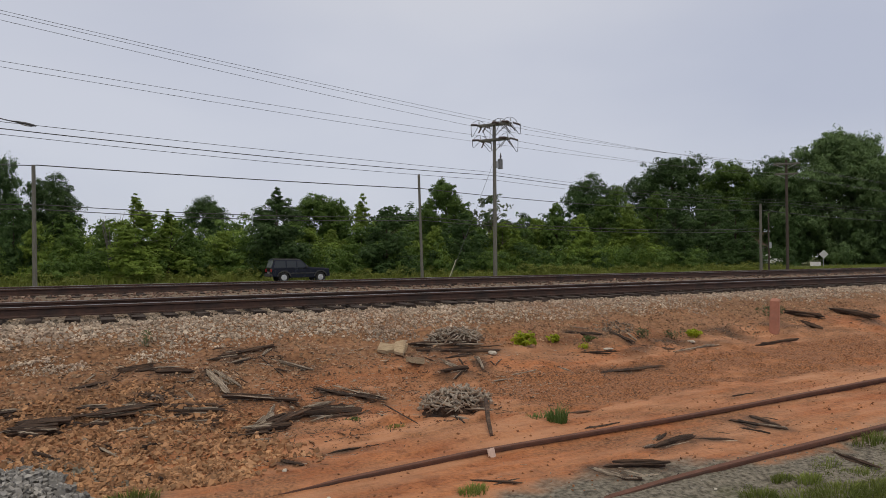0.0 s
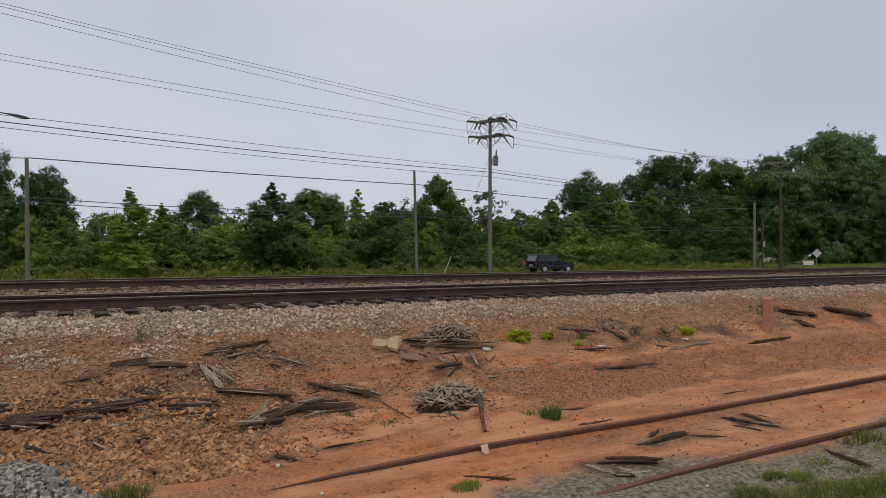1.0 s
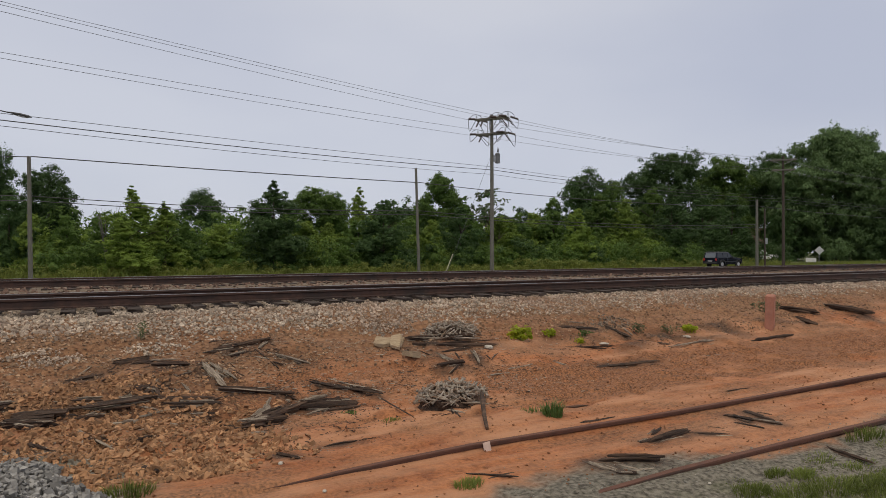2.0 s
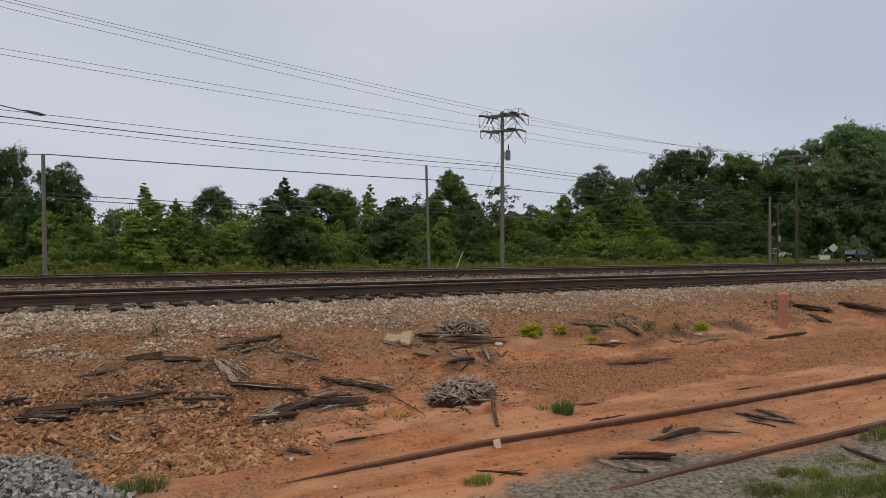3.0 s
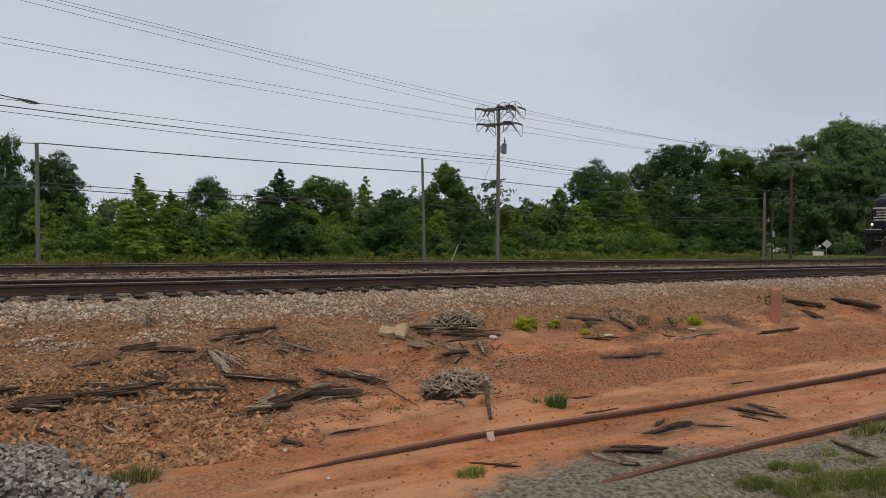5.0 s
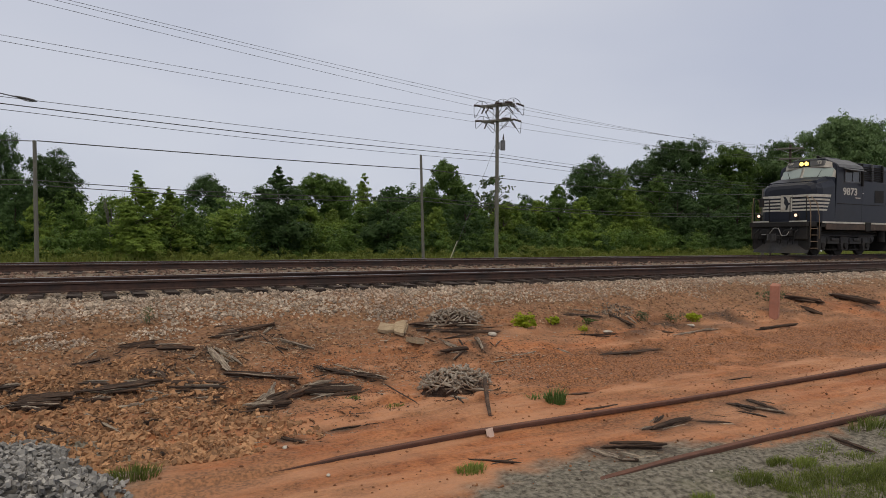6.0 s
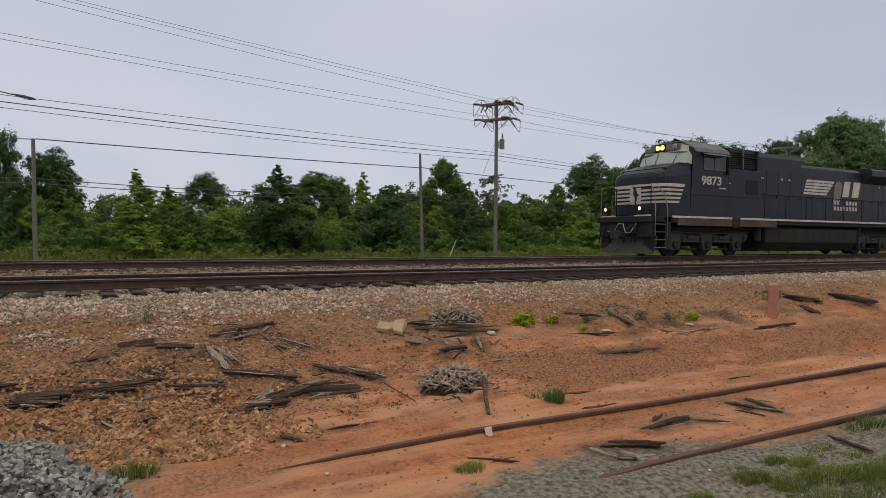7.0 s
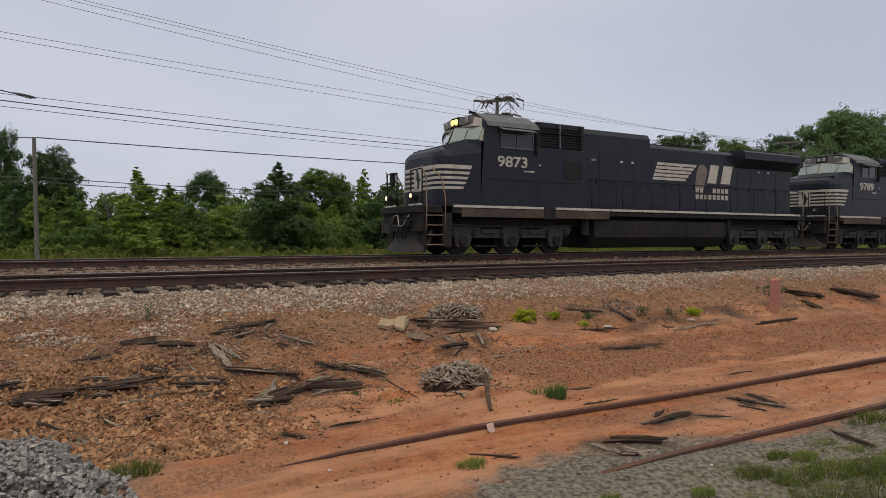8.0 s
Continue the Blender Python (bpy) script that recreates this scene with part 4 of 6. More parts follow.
for x in (-4.4, 0.0, 3.8):
    bm = bmn()
    box(bm, x - 0.5, x + 0.5, -4.04, -3.98, 1.0, 2.4)
    w = part("window", bm, mat("dark_house_window", (0.04, 0.045, 0.05), (0.03, 0.033, 0.036), 2, 0.1), house)
    bm = bmn()
    box(bm, x - 0.58, x + 0.58, -4.06, -4.0, 0.9, 1.0)
    part("sill", bm, WHITE, w)

pickup = empty("parked_pickup", pose(85.6, 60.5, -0.72, 0, 0, -8), label="white pickup truck parked on grass by the house", category="truck")
bm = bmn()
prism(bm, ((0, 0.35), (0.0, 0.85), (0.15, 1.0), (1.5, 1.08), (1.55, 1.1), (5.5, 1.1), (5.55, 0.4)), "y", -0.95, 0.95)
bmesh.ops.bevel(bm, geom=bm.edges[:], offset=0.04, segments=1, affect="EDGES")
part("body", bm, WHITE, pickup)
bm = bmn()
loft_rings = [[(1.5, -0.85, 1.08), (1.5, 0.85, 1.08), (3.4, 0.85, 1.08), (3.4, -0.85, 1.08)], [(2.1, -0.7, 1.75), (2.1, 0.7, 1.75), (3.25, 0.7, 1.75), (3.25, -0.7, 1.75)]]
rr = [[bm.verts.new(p) for p in ring] for ring in loft_rings]
for i in range(4):
    bm.faces.new((rr[0][i], rr[0][(i + 1) % 4], rr[1][(i + 1) % 4], rr[1][i]))
bm.faces.new(rr[1])
part("cab", bm, WHITE, pickup)
for x in (1.0, 4.4):
    for s in (-1, 1):
        bm = bmn()
        disc(bm, (x, s * 0.85, 0.38), "y", 0.38, -0.12, 0.12, 20)
        part("wheel", bm, mat("tyre_rubber", (0.02, 0.02, 0.02), (0.03, 0.03, 0.03), 5, 0.85), pickup)

sign = empty("road_sign", pose(76.9, 44.6, -0.95), label="pale diamond road sign on a thin post", category="road sign")
bm = bmn()
tube(bm, [(0, 0, 0), (0, 0, 2.3)], 0.035, 8)
part("post", bm, GALV, sign)
bm = bmn()
prism(bm, ((0, -0.52), (0.52, 0), (0, 0.52), (-0.52, 0)), "y", -0.03, -0.005)
plate = part("plate", bm, mat("pale_sign_sheet", (0.5, 0.51, 0.5), (0.44, 0.45, 0.44), 4, 0.5), sign)
plate.matrix_basis = pose(0, -0.04, 1.85, 0, 0, -45)
board = empty("notice_board", pose(75.6, 44.8, -0.95), label="low white board on two short posts", category="sign")
bm = bmn()
box(bm, -0.55, 0.55, -0.03, 0.03, 0.45, 0.95, 0.01)
b1 = part("panel", bm, WHITE, board)
for x in (-0.45, 0.45):
    bm = bmn()
    box(bm, x - 0.05, x + 0.05, 0.03, 0.11, -0.2, 1.0, 0.01)
    part("post", bm, POLEWOOD, board)
board.rotation_euler = (0, 0, radians(-50))
# ---- scrap timber ----
def timber(x, y, length, turn, thick, look_kind, rng):
    """A split, rotten piece of an old sleeper or branch: a bent bar of uneven section with splintered ends."""
    wide, high = thick * rng.uniform(0.95, 1.5), max(0.022, thick * rng.uniform(0.7, 1.0))
    grey = look_kind == "grey"
    wood = DRYWOOD if grey else DARKWOOD
    words = "weathered grey split timber scrap" if grey else "rotten dark brown timber scrap"
    ob = None
    for q in range(1 if thick < 0.05 else 4 if thick < 0.1 else 8):
        bm = bmn()
        main = q == 0
        l = length * (1 if main else rng.uniform(0.3, 0.95))
        off = 0 if main else rng.uniform(-0.55, 0.55) * (length - l * 0.8)
        w, h = (wide * 0.7, high * 0.85) if main else (wide * rng.uniform(0.16, 0.42), high * rng.uniform(0.25, 0.7))
        oy = 0 if main else rng.uniform(-0.62, 0.62) * wide
        oz = 0 if main or rng.random() < 0.45 else rng.uniform(0.2, 0.62) * high
        skew = 0 if main else rng.gauss(0, 0.03)
        sides, n = 5, 6
        shape = [(math.cos(k * math.tau / sides + 0.4) * rng.uniform(0.65, 1.2), math.sin(k * math.tau / sides + 0.4) * rng.uniform(0.65, 1.2)) for k in range(sides)]
        bend, lift = rng.uniform(-0.04, 0.04) * l, rng.uniform(-0.03, 0.06) * l
        rings = []
        for i in range(n + 1):
            k = i / n
            taper = rng.uniform(0.8, 1.12) if 0.1 < k < 0.9 else rng.uniform(0.3, 0.85)
            cx = (k - 0.5) * l + off
            rings.append([bm.verts.new((cx + rng.uniform(-0.05, 0.05) * l, oy + skew * cx + bend * math.sin(k * math.pi) + sy * w / 2 * taper * rng.uniform(0.75, 1.2), oz + lift * k + h / 2 + sz * h / 2 * taper * rng.uniform(0.75, 1.2))) for sy, sz in shape])
        for a, b in zip(rings, rings[1:]):
            for i in range(sides):
                bm.faces.new((a[i], a[(i + 1) % sides], b[(i + 1) % sides], b[i]))
        for ring, flip in ((rings[0], -1), (rings[-1], 1)):
            mid = sum((v.co for v in ring), Vector()) / sides
            tip = bm.verts.new(mid + Vector((flip * rng.uniform(0.0, 0.06) * (0.6 + l), rng.uniform(-0.2, 0.2) * w, rng.uniform(-0.3, 0.3) * h)))
            for i in range(sides):
                bm.faces.new((ring[i], ring[(i + 1) % sides], tip))
        if main:
            ob = tagged(part("timber_scrap", bm, wood), words + (" lying on stony red clay" if y > 8 else " lying on bare red clay"), "timber", "scattered scrap timber")
        else:
            part("splinter", bm, DRYWOOD if rng.random() < 0.22 else wood, ob)
    tilt = math.degrees(math.atan2(land(x + 0.4 * length * math.cos(radians(turn)), y + 0.4 * length * math.sin(radians(turn))) - land(x - 0.4 * length * math.cos(radians(turn)), y - 0.4 * length * math.sin(radians(turn))), 0.8 * length))
    ob.matrix_basis = pose(x, y, land(x, y) - 0.012, 0, 0, turn) @ pose(0, 0, 0, rng.uniform(-8, 8), -tilt, 0)
    return ob


wrng = random.Random(21)
for rows in (BANK_TIMBER, HEAP_TIMBER, PATH_TIMBER, LOOSE_TIMBER):
    for row in rows:
        timber(*row, wrng)
# splinters and slabs that lie with the larger pieces
for rows, reach in ((BANK_TIMBER, 0.4), (HEAP_TIMBER, 0.35), (PATH_TIMBER, 0.4)):
    for x, y, length, turn, thick, kind in rows:
        for k in range(4 if rows is not PATH_TIMBER else 2):
            timber(x + wrng.uniform(-reach, reach), y + wrng.uniform(-0.25, 0.25), length * wrng.uniform(0.25, 0.7), turn + wrng.uniform(-35, 35), thick * wrng.uniform(0.35, 0.7), "grey" if wrng.random() < 0.3 else "dark", wrng)


# ---- litter strewn on the clay: chips of bark and wood ----
def chips(name, n, spot, size, material, label, seed, category="litter"):
    rng = random.Random(seed)
    verts, faces = [], []
    for _ in range(n):
        x, y = spot(rng)
        while noise.noise((x * 0.9, y * 1.3, seed)) < -0.05 + 0.3 * rng.random() - 0.15:
            x, y = spot(rng)
        z, a = land(x, y), rng.uniform(0, math.tau)
        l, w, h = size * rng.uniform(0.5, 1.8), size * rng.uniform(0.12, 0.4), size * rng.uniform(0.08, 0.25)
        c, s = math.cos(a), math.sin(a)
        b = len(verts)
        for dx, dy, dz in ((-l, -w, 0), (l, -w * 0.6, 0), (l * 0.9, w * 0.7, 0), (-l * 0.8, w, 0), (-l * 0.7, 0, h), (l * 0.7, 0, h * 0.8)):
            verts.append((x + c * dx - s * dy, y + s * dx + c * dy, z - 0.004 + dz))
        faces += [(b, b + 1, b + 5, b + 4), (b + 1, b + 2, b + 5), (b + 2, b + 3, b + 4, b + 5), (b + 3, b, b + 4)]
    return tagged(new(name, mesh_of(name, verts, faces, material)), label, category, kind="stuff")


def near_bank(r):
    return r.uniform(-1.5, 5) + abs(r.gauss(0, 2.0)), r.uniform(7.0, 10.4)


def by_timber(r):
    x, y, length, *_ = r.choice(BANK_TIMBER + HEAP_TIMBER)
    return x + r.gauss(0, 0.3), y + r.gauss(0, 0.14)


def by_path(r):
    x, y, length, *_ = r.choice(PATH_TIMBER + LOOSE_TIMBER)
    return x + r.gauss(0, 0.45), y + r.gauss(0, 0.2)


chips("wood_chips", 2400, by_timber, 0.03, DARKWOOD, "dark rotten splinters about the scrap timber", 11)
chips("wood_chips", 700, by_timber, 0.035, DRYWOOD, "grey splinters about the scrap timber", 12)
chips("wood_chips", 1300, by_path, 0.028, DARKWOOD, "dark splinters along the clay path", 13)
chips("wood_chips", 500, by_path, 0.03, DRYWOOD, "grey splinters along the clay path", 14)
chips("wood_chips", 3200, near_bank, 0.035, DARKWOOD, "dark rotten wood chips strewn over the clay", 1)
chips("wood_chips", 1100, near_bank, 0.04, DRYWOOD, "grey weathered wood chips strewn over the clay", 2)
chips("wood_chips", 3000, lambda r: (r.uniform(1.5, 18), r.uniform(4.3, 9.6)), 0.018, DARKWOOD, "dark bark chips scattered on the bare path", 3)
chips("wood_chips", 420, lambda r: (r.gauss(6.4, 0.55), r.gauss(5.0, 0.16)), 0.022, DARKWOOD, "crumbled bark beside the siding rail", 4)
chips("wood_chips", 400, lambda r: (r.gauss(9.2, 1.2), r.gauss(9.3, 0.35)), 0.035, DARKWOOD, "grey-brown wood litter below the bank", 5)
chips("wood_chips", 420, lambda r: (r.gauss(17, 2.2), r.gauss(9.8, 0.4)), 0.05, DARKWOOD, "grey-brown wood litter below the bank", 6)
chips("wood_chips", 900, lambda r: (r.uniform(2.5, 9), r.uniform(2.4, 4.3)), 0.018, DARKWOOD, "dark bark chips on grey dirt", 7)


# ---- heaps of old rail spikes ----
def spike_heap(x, y, rx, ry, high, n, seed, label):
    rng = random.Random(seed)
    heap = empty("spike_heap", pose(x, y, land(x, y)), label=label, category="heap", group="heaps of rail spikes")
    # dark core that fills the heap and appears between the spikes
    bm = bmn()
    bmesh.ops.create_icosphere(bm, subdivisions=3, radius=1.0)
    for v in bm.verts:
        k = 1 + 0.25 * noise.noise(v.co * 2.2)
        v.co = Vector((v.co.x * rx * 0.9 * k, v.co.y * ry * 0.9 * k, max(-0.05, v.co.z * high * 0.85 * k)))
    part("core", bm, DARKWOOD, heap, "dark core beneath the spikes")
    protos = []
    for i in range(3):
        b = bmn()
        tube(b, [(-0.09, 0, 0), (0.06, 0.004, 0), (0.075, 0, 0), (0.092, 0, 0)], [0.006, 0.0115, 0.02, 0.016], 6)
        me = bpy.data.meshes.new("spike")
        b.to_mesh(me)
        b.free()
        me.materials.append(GREYSPIKE if i else RUSTSPIKE)
        protos.append(me)
    for i in range(n):
        a, k = rng.uniform(0, math.tau), math.sqrt(rng.random())
        px, py = rx * k * math.cos(a), ry * k * math.sin(a)
        z = high * math.sqrt(max(0.0, 1 - k * k * 0.96)) * rng.uniform(0.86, 1.05)
        s = new("spike", protos[rng.randrange(3)])
        s.parent = heap
        s.matrix_basis = pose(px, py, z, rng.uniform(0, 360), rng.uniform(-40, 40), rng.uniform(0, 360))
    return heap


GREYSPIKE = mat("pale_weathered_steel", (0.44, 0.385, 0.32), (0.27, 0.225, 0.18), 20, 0.75, 0.1, per=0.45)
RUSTSPIKE = mat("brown_rusted_steel", (0.20, 0.135, 0.09), (0.30, 0.22, 0.165), 20, 0.85, 0.1, per=0.4)
spike_heap(4.42, 7.55, 0.50, 0.40, 0.27, 290, 5, "heap of pale rusted rail spikes on red clay")
spike_heap(5.95, 10.2, 0.55, 0.40, 0.26, 220, 6, "heap of grey rail spikes on the stony bank")
for k in range(9):
    timber(4.3 + wrng.uniform(-0.25, 0.4), 7.05 + wrng.uniform(-0.1, 0.1), wrng.uniform(0.22, 0.42), wrng.uniform(60, 125), wrng.uniform(0.03, 0.05), "dark" if k % 3 else "grey", wrng)

# the stake that leans from the heap to the rail
bm = bmn()
tube(bm, [(0, 0, 0.2), (-0.12, -0.2, 0.17), (-0.32, -0.55, 0.07), (-0.46, -0.82, 0.0)], [0.022, 0.03, 0.026, 0.02], 7)
stake = tagged(part("wooden_stake", bm, DARKWOOD), "dark weathered stake leaning from the spike heap", "stake")
stake.matrix_basis = pose(4.46, 6.88, land(4.0, 6.06) + 0.02)

# ---- the pale log end, the red post and small finds ----
bm = bmn()
prism(bm, ((-0.26, -0.06), (-0.1, -0.12), (0.05, -0.07), (0.2, -0.15), (0.27, 0.02), (0.16, 0.12), (-0.02, 0.08), (-0.2, 0.13)), "z", 0.0, 0.05)
prism(bm, ((0.02, -0.22), (0.17, -0.25), (0.24, -0.02), (0.2, 0.1), (0.05, 0.06)), "z", 0.055, 0.10)
for v in bm.verts:
    v.co.z += 0.30 * v.co.y + 0.05 * noise.noise(v.co * 6 + Vector((3, 1, 2)))
log_end = tagged(part("split_board", bm, PALEWOOD), "pale yellow split board propped on the bank", "board")
log_end.matrix_basis = pose(4.6, 10.0, land(4.6, 10.0) + 0.03, 12, -6, -25)
bm = bmn()
prism(bm, ((-0.11, 0), (0.1, 0), (0.12, 0.07), (-0.08, 0.1)), "x", -0.12, 0.14)
block_2 = tagged(part("wood_block", bm, PALEWOOD), "small pale split wood block", "wood block")
block_2.matrix_basis = pose(4.75, 9.45, land(4.75, 9.45) - 0.01, 5, 10, 30)

bm = bmn()
prism(bm, ((-0.098, -0.098), (0.098, -0.098), (0.098, 0.098), (-0.098, 0.098)), "z", -0.3, 0.80)
for v in bm.verts:
    if v.co.z > 0.5:
        v.co.z += 0.03 * (v.co.x / 0.11)
bmesh.ops.bevel(bm, geom=bm.edges[:], offset=0.012, segments=2, affect="EDGES")
post = tagged(part("marker_post", bm, REDWOOD), "square faded red marker post standing in clay", "post")
post.matrix_basis = pose(14.22, 9.42, land(14.22, 9.42), 1.5, 0, 24)

bm = bmn()
box(bm, -0.05, 0.05, -0.008, 0.008, 0, 0.11, 0.004)
box(bm, -0.03, 0.03, -0.02, 0.02, -0.02, 0.02, 0.004)
tag_ob = tagged(part("rail_tag", bm, mat("pale_pink_plastic", (0.62, 0.47, 0.40), (0.5, 0.36, 0.3), 14, 0.7)), "pale pink tag propped against the rusted rail", "tag")
tag_ob.matrix_basis = pose(3.74, 5.64, -1.40, -18, 0, 12)
LITTER_WHITE = mat("dirty_white_litter", (0.5, 0.46, 0.4), (0.36, 0.32, 0.27), 12, 0.7)
for x, y, w in ((6.27, 9.45, 0.12), (18.7, 9.75, 0.18), (1.7, 6.2, 0.045), (1.85, 5.35, 0.03), (11.2, 9.3, 0.1), (4.0, 3.65, 0.035), (5.0, 3.9, 0.025), (8.9, 9.35, 0.1)):
    bm = bmn()
    bmesh.ops.create_icosphere(bm, subdivisions=2, radius=w)
    for v in bm.verts:
        v.co = Vector((v.co.x, v.co.y * 0.6, v.co.z * 0.3)) * (1 + 0.4 * noise.noise(v.co * 14 + Vector((x, y, 0))))
    ob = tagged(part("litter_scrap", bm, LITTER_WHITE), "crumpled dirty white scrap on the ground", "litter", "white scraps")
    ob.matrix_basis = pose(x, y, land(x, y) + 0.01, 0, 0, 40 * x)


# ---- plants on the clay ----
def blades(rng, n, rx, ry, height, width, lean=0.85):
    verts, faces = [], []
    for _ in range(n):
        a, k = rng.uniform(0, math.tau), math.sqrt(rng.random())
        x, y = rx * k * math.cos(a), ry * k * math.sin(a)
        h = height * rng.uniform(0.45, 1.1) * (1 - 0.4 * k)
        d, t = rng.uniform(0, math.tau), rng.uniform(0.1, 1) * lean * h
        ox, oy = math.cos(d) * t + 0.25 * x, math.sin(d) * t + 0.25 * y
        px, py = -math.sin(d) * width, math.cos(d) * width
        b = len(verts)
        verts += [(x - px, y - py, -0.02), (x + px, y + py, -0.02), (x + ox * 0.4 + px * 0.8, y + oy * 0.4 + py * 0.8, h * 0.6), (x + ox * 0.4 - px * 0.8, y + oy * 0.4 - py * 0.8, h * 0.6), (x + ox, y + oy, h * 0.95)]
        faces += [(b, b + 1, b + 2, b + 3), (b + 3, b + 2, b + 4)]
    return verts, faces


def plant(name, x, y, rx, ry, h, n, width, material, label, seed, leafy=False):
    rng = random.Random(seed)
    if leafy:
        lobes = [((rng.uniform(-0.6, 0.6) * rx, rng.uniform(-0.6, 0.6) * ry, h * rng.uniform(0.35, 0.7)), (rx * 0.5, ry * 0.5, h * 0.35)) for _ in range(9)]
        verts, faces = leaf_cloud(np.random.default_rng(seed), lobes, n, width, inner=0.35)
        v2, f2 = blades(rng, 20, rx * 0.4, ry * 0.4, h * 0.8, 0.004)
        faces = [tuple(f) for f in faces] + [tuple(i + len(verts) for i in f) for f in f2]
        verts = [tuple(v) for v in verts] + v2
    else:
        verts, faces = blades(rng, n, rx, ry, h, width)
    ob = tagged(new(name, mesh_of(name, verts, faces, material)), label, "plant")
    ob.matrix_basis = pose(x, y, land(x, y))
    return ob


plant("lime_bush", 7.15, 9.71, 0.2, 0.2, 0.28, 3200, 0.022, LIME, "small bright yellow-green bush on red clay", 1, True)
plant("lime_bush", 8.0, 9.86, 0.14, 0.12, 0.16, 1600, 0.02, LIME, "low bright yellow-green bush on red clay", 2, True)
plant("lime_bush", 11.6, 9.5, 0.24, 0.16, 0.18, 1800, 0.022, LIME, "low yellow-green bush below the bank", 3, True)
plant("weed", 5.1, 6.25, 0.12, 0.1, 0.25, 240, 0.005, WEED, "spiky green weed tuft beside the siding", 4)
plant("weed", 4.98, 6.5, 0.2, 0.1, 0.08, 80, 0.005, WEED, "low green weed beside the siding", 5)
plant("weed", 0.83, 10.87, 0.12, 0.12, 0.3, 260, 0.014, TREE_GREY, "grey-green weed on the stony bank", 6, True)
plant("weed", 10.16, 9.61, 0.2, 0.16, 0.22, 320, 0.02, TREE_GREY, "grey-green weed below the bank", 7, True)
plant("weed", 11.0, 9.6, 0.3, 0.16, 0.2, 360, 0.02, TREE_GREY, "grey-green weed below the bank", 8, True)
plant("weed", 8.7, 9.7, 0.18, 0.12, 0.12, 240, 0.02, WEED, "low green weed below the bank", 9, True)
plant("weed", 8.45, 9.5, 0.16, 0.1, 0.1, 240, 0.018, LIME, "low yellow-green weed below the bank", 19, True)
plant("weed", 15.2, 10.2, 0.5, 0.25, 0.25, 420, 0.03, TREE_GREY, "grey-green weed on the bank", 10, True)
plant("weed", 3.0, 7.75, 0.1, 0.08, 0.08, 90, 0.005, WEED, "tiny green weed among splinters", 11)
plant("weed", 3.35, 7.2, 0.12, 0.07, 0.06, 70, 0.005, GRASS, "tiny green weed on bare clay", 12)
plant("grass_tuft", 0.36, 6.02, 0.2, 0.15, 0.13, 300, 0.004, LAWN, "green grass tuft at the edge of grey gravel", 13)
plant("grass_tuft", 3.0, 4.83, 0.14, 0.09, 0.1, 200, 0.004, LAWN, "small green grass tuft on grey dirt", 14)
plant("grass_tuft", 7.75, 3.98, 0.32, 0.12, 0.15, 150, 0.005, LAWN, "tall green grass tuft against the siding rail", 15)
plant("grass_tuft", 8.3, 3.75, 0.5, 0.2, 0.1, 220, 0.005, LAWN, "green grass tuft beside the siding rail", 16)
grng = random.Random(17)
for k in range(40):
    x, y = grng.uniform(3.4, 9.0), grng.uniform(2.5, 3.95)
    if y > 3.75 and grng.random() < 0.5:
        continue
    r = grng.uniform(0.05, 0.16)
    plant("grass_tuft", x, y, r * 1.5, r, grng.uniform(0.03, 0.07), int(900 * r), 0.003, LAWN, "short green grass tuft on grey dirt", 40 + k)
for k, (x, y, r) in enumerate(((5.2, 3.62, 0.2), (5.5, 3.42, 0.3), (5.9, 3.3, 0.34), (6.3, 3.2, 0.3), (5.45, 3.1, 0.4), (6.0, 2.95, 0.4), (6.7, 3.05, 0.45), (5.75, 3.75, 0.13), (5.95, 3.62, 0.16), (4.45, 3.55, 0.12), (3.6, 3.75, 0.12), (7.4, 3.2, 0.4))):
    plant("grass_patch", x, y, r, r * 0.55, 0.085, int(1900 * r), 0.0032, LAWN, "patch of short green grass on grey dirt", 90 + k)
# ---- diesel locomotives ----
BLACK = mat("faded_black_paint", (0.0098, 0.0125, 0.0225), (0.0145, 0.0175, 0.0285), 2.2, 0.42, 0, 0.0015, 30, c3=(0.017, 0.0185, 0.024), big=0.5)
GRIME = mat("grimy_black_steel", (0.011, 0.0108, 0.011), (0.021, 0.0195, 0.019), 4, 0.8, 0, 0.006, 18, c3=(0.028, 0.024, 0.021), big=0.9)
TRUCKGREY = mat("dusty_grey_truck", (0.045, 0.044, 0.046), (0.026, 0.0255, 0.027), 4, 0.85, 0, 0.006, 18, c3=(0.048, 0.041, 0.035), big=1.1)
RUSTSKIRT = mat("rust_streaked_sill", (0.075, 0.05, 0.038), (0.045, 0.034, 0.03), 3, 0.8, 0, 0.003, 20, c3=(0.10, 0.065, 0.048), big=0.8)
CREAM = mat("dirty_white_paint", (0.56, 0.53, 0.47), (0.44, 0.41, 0.36), 5, 0.6, 0, 0.001, 30, c3=(0.36, 0.32, 0.27), big=1.2)
ROOFGREY = mat("grey_metal_roof_sheen", (0.12, 0.125, 0.135), (0.08, 0.083, 0.09), 3, 0.6, 0, 0.002, 20)
HANDRAIL = mat("worn_yellow_rail", (0.30, 0.215, 0.135), (0.20, 0.135, 0.085), 7, 0.7, 0, 0.001)
# opaque windscreen panes, the pale sky reflection put into the base colour
CABGLASS = mat("cab_glass_painted_reflection", (0.34, 0.40, 0.37), (0.30, 0.36, 0.34), 1, 0.06)
DARKGLASS = mat("dark_window_glass", (0.03, 0.034, 0.038), (0.025, 0.028, 0.03), 1, 0.08)
UNLIT = mat("unlit_lamp_glass", (0.3, 0.3, 0.28), (0.25, 0.25, 0.24), 3, 0.2)
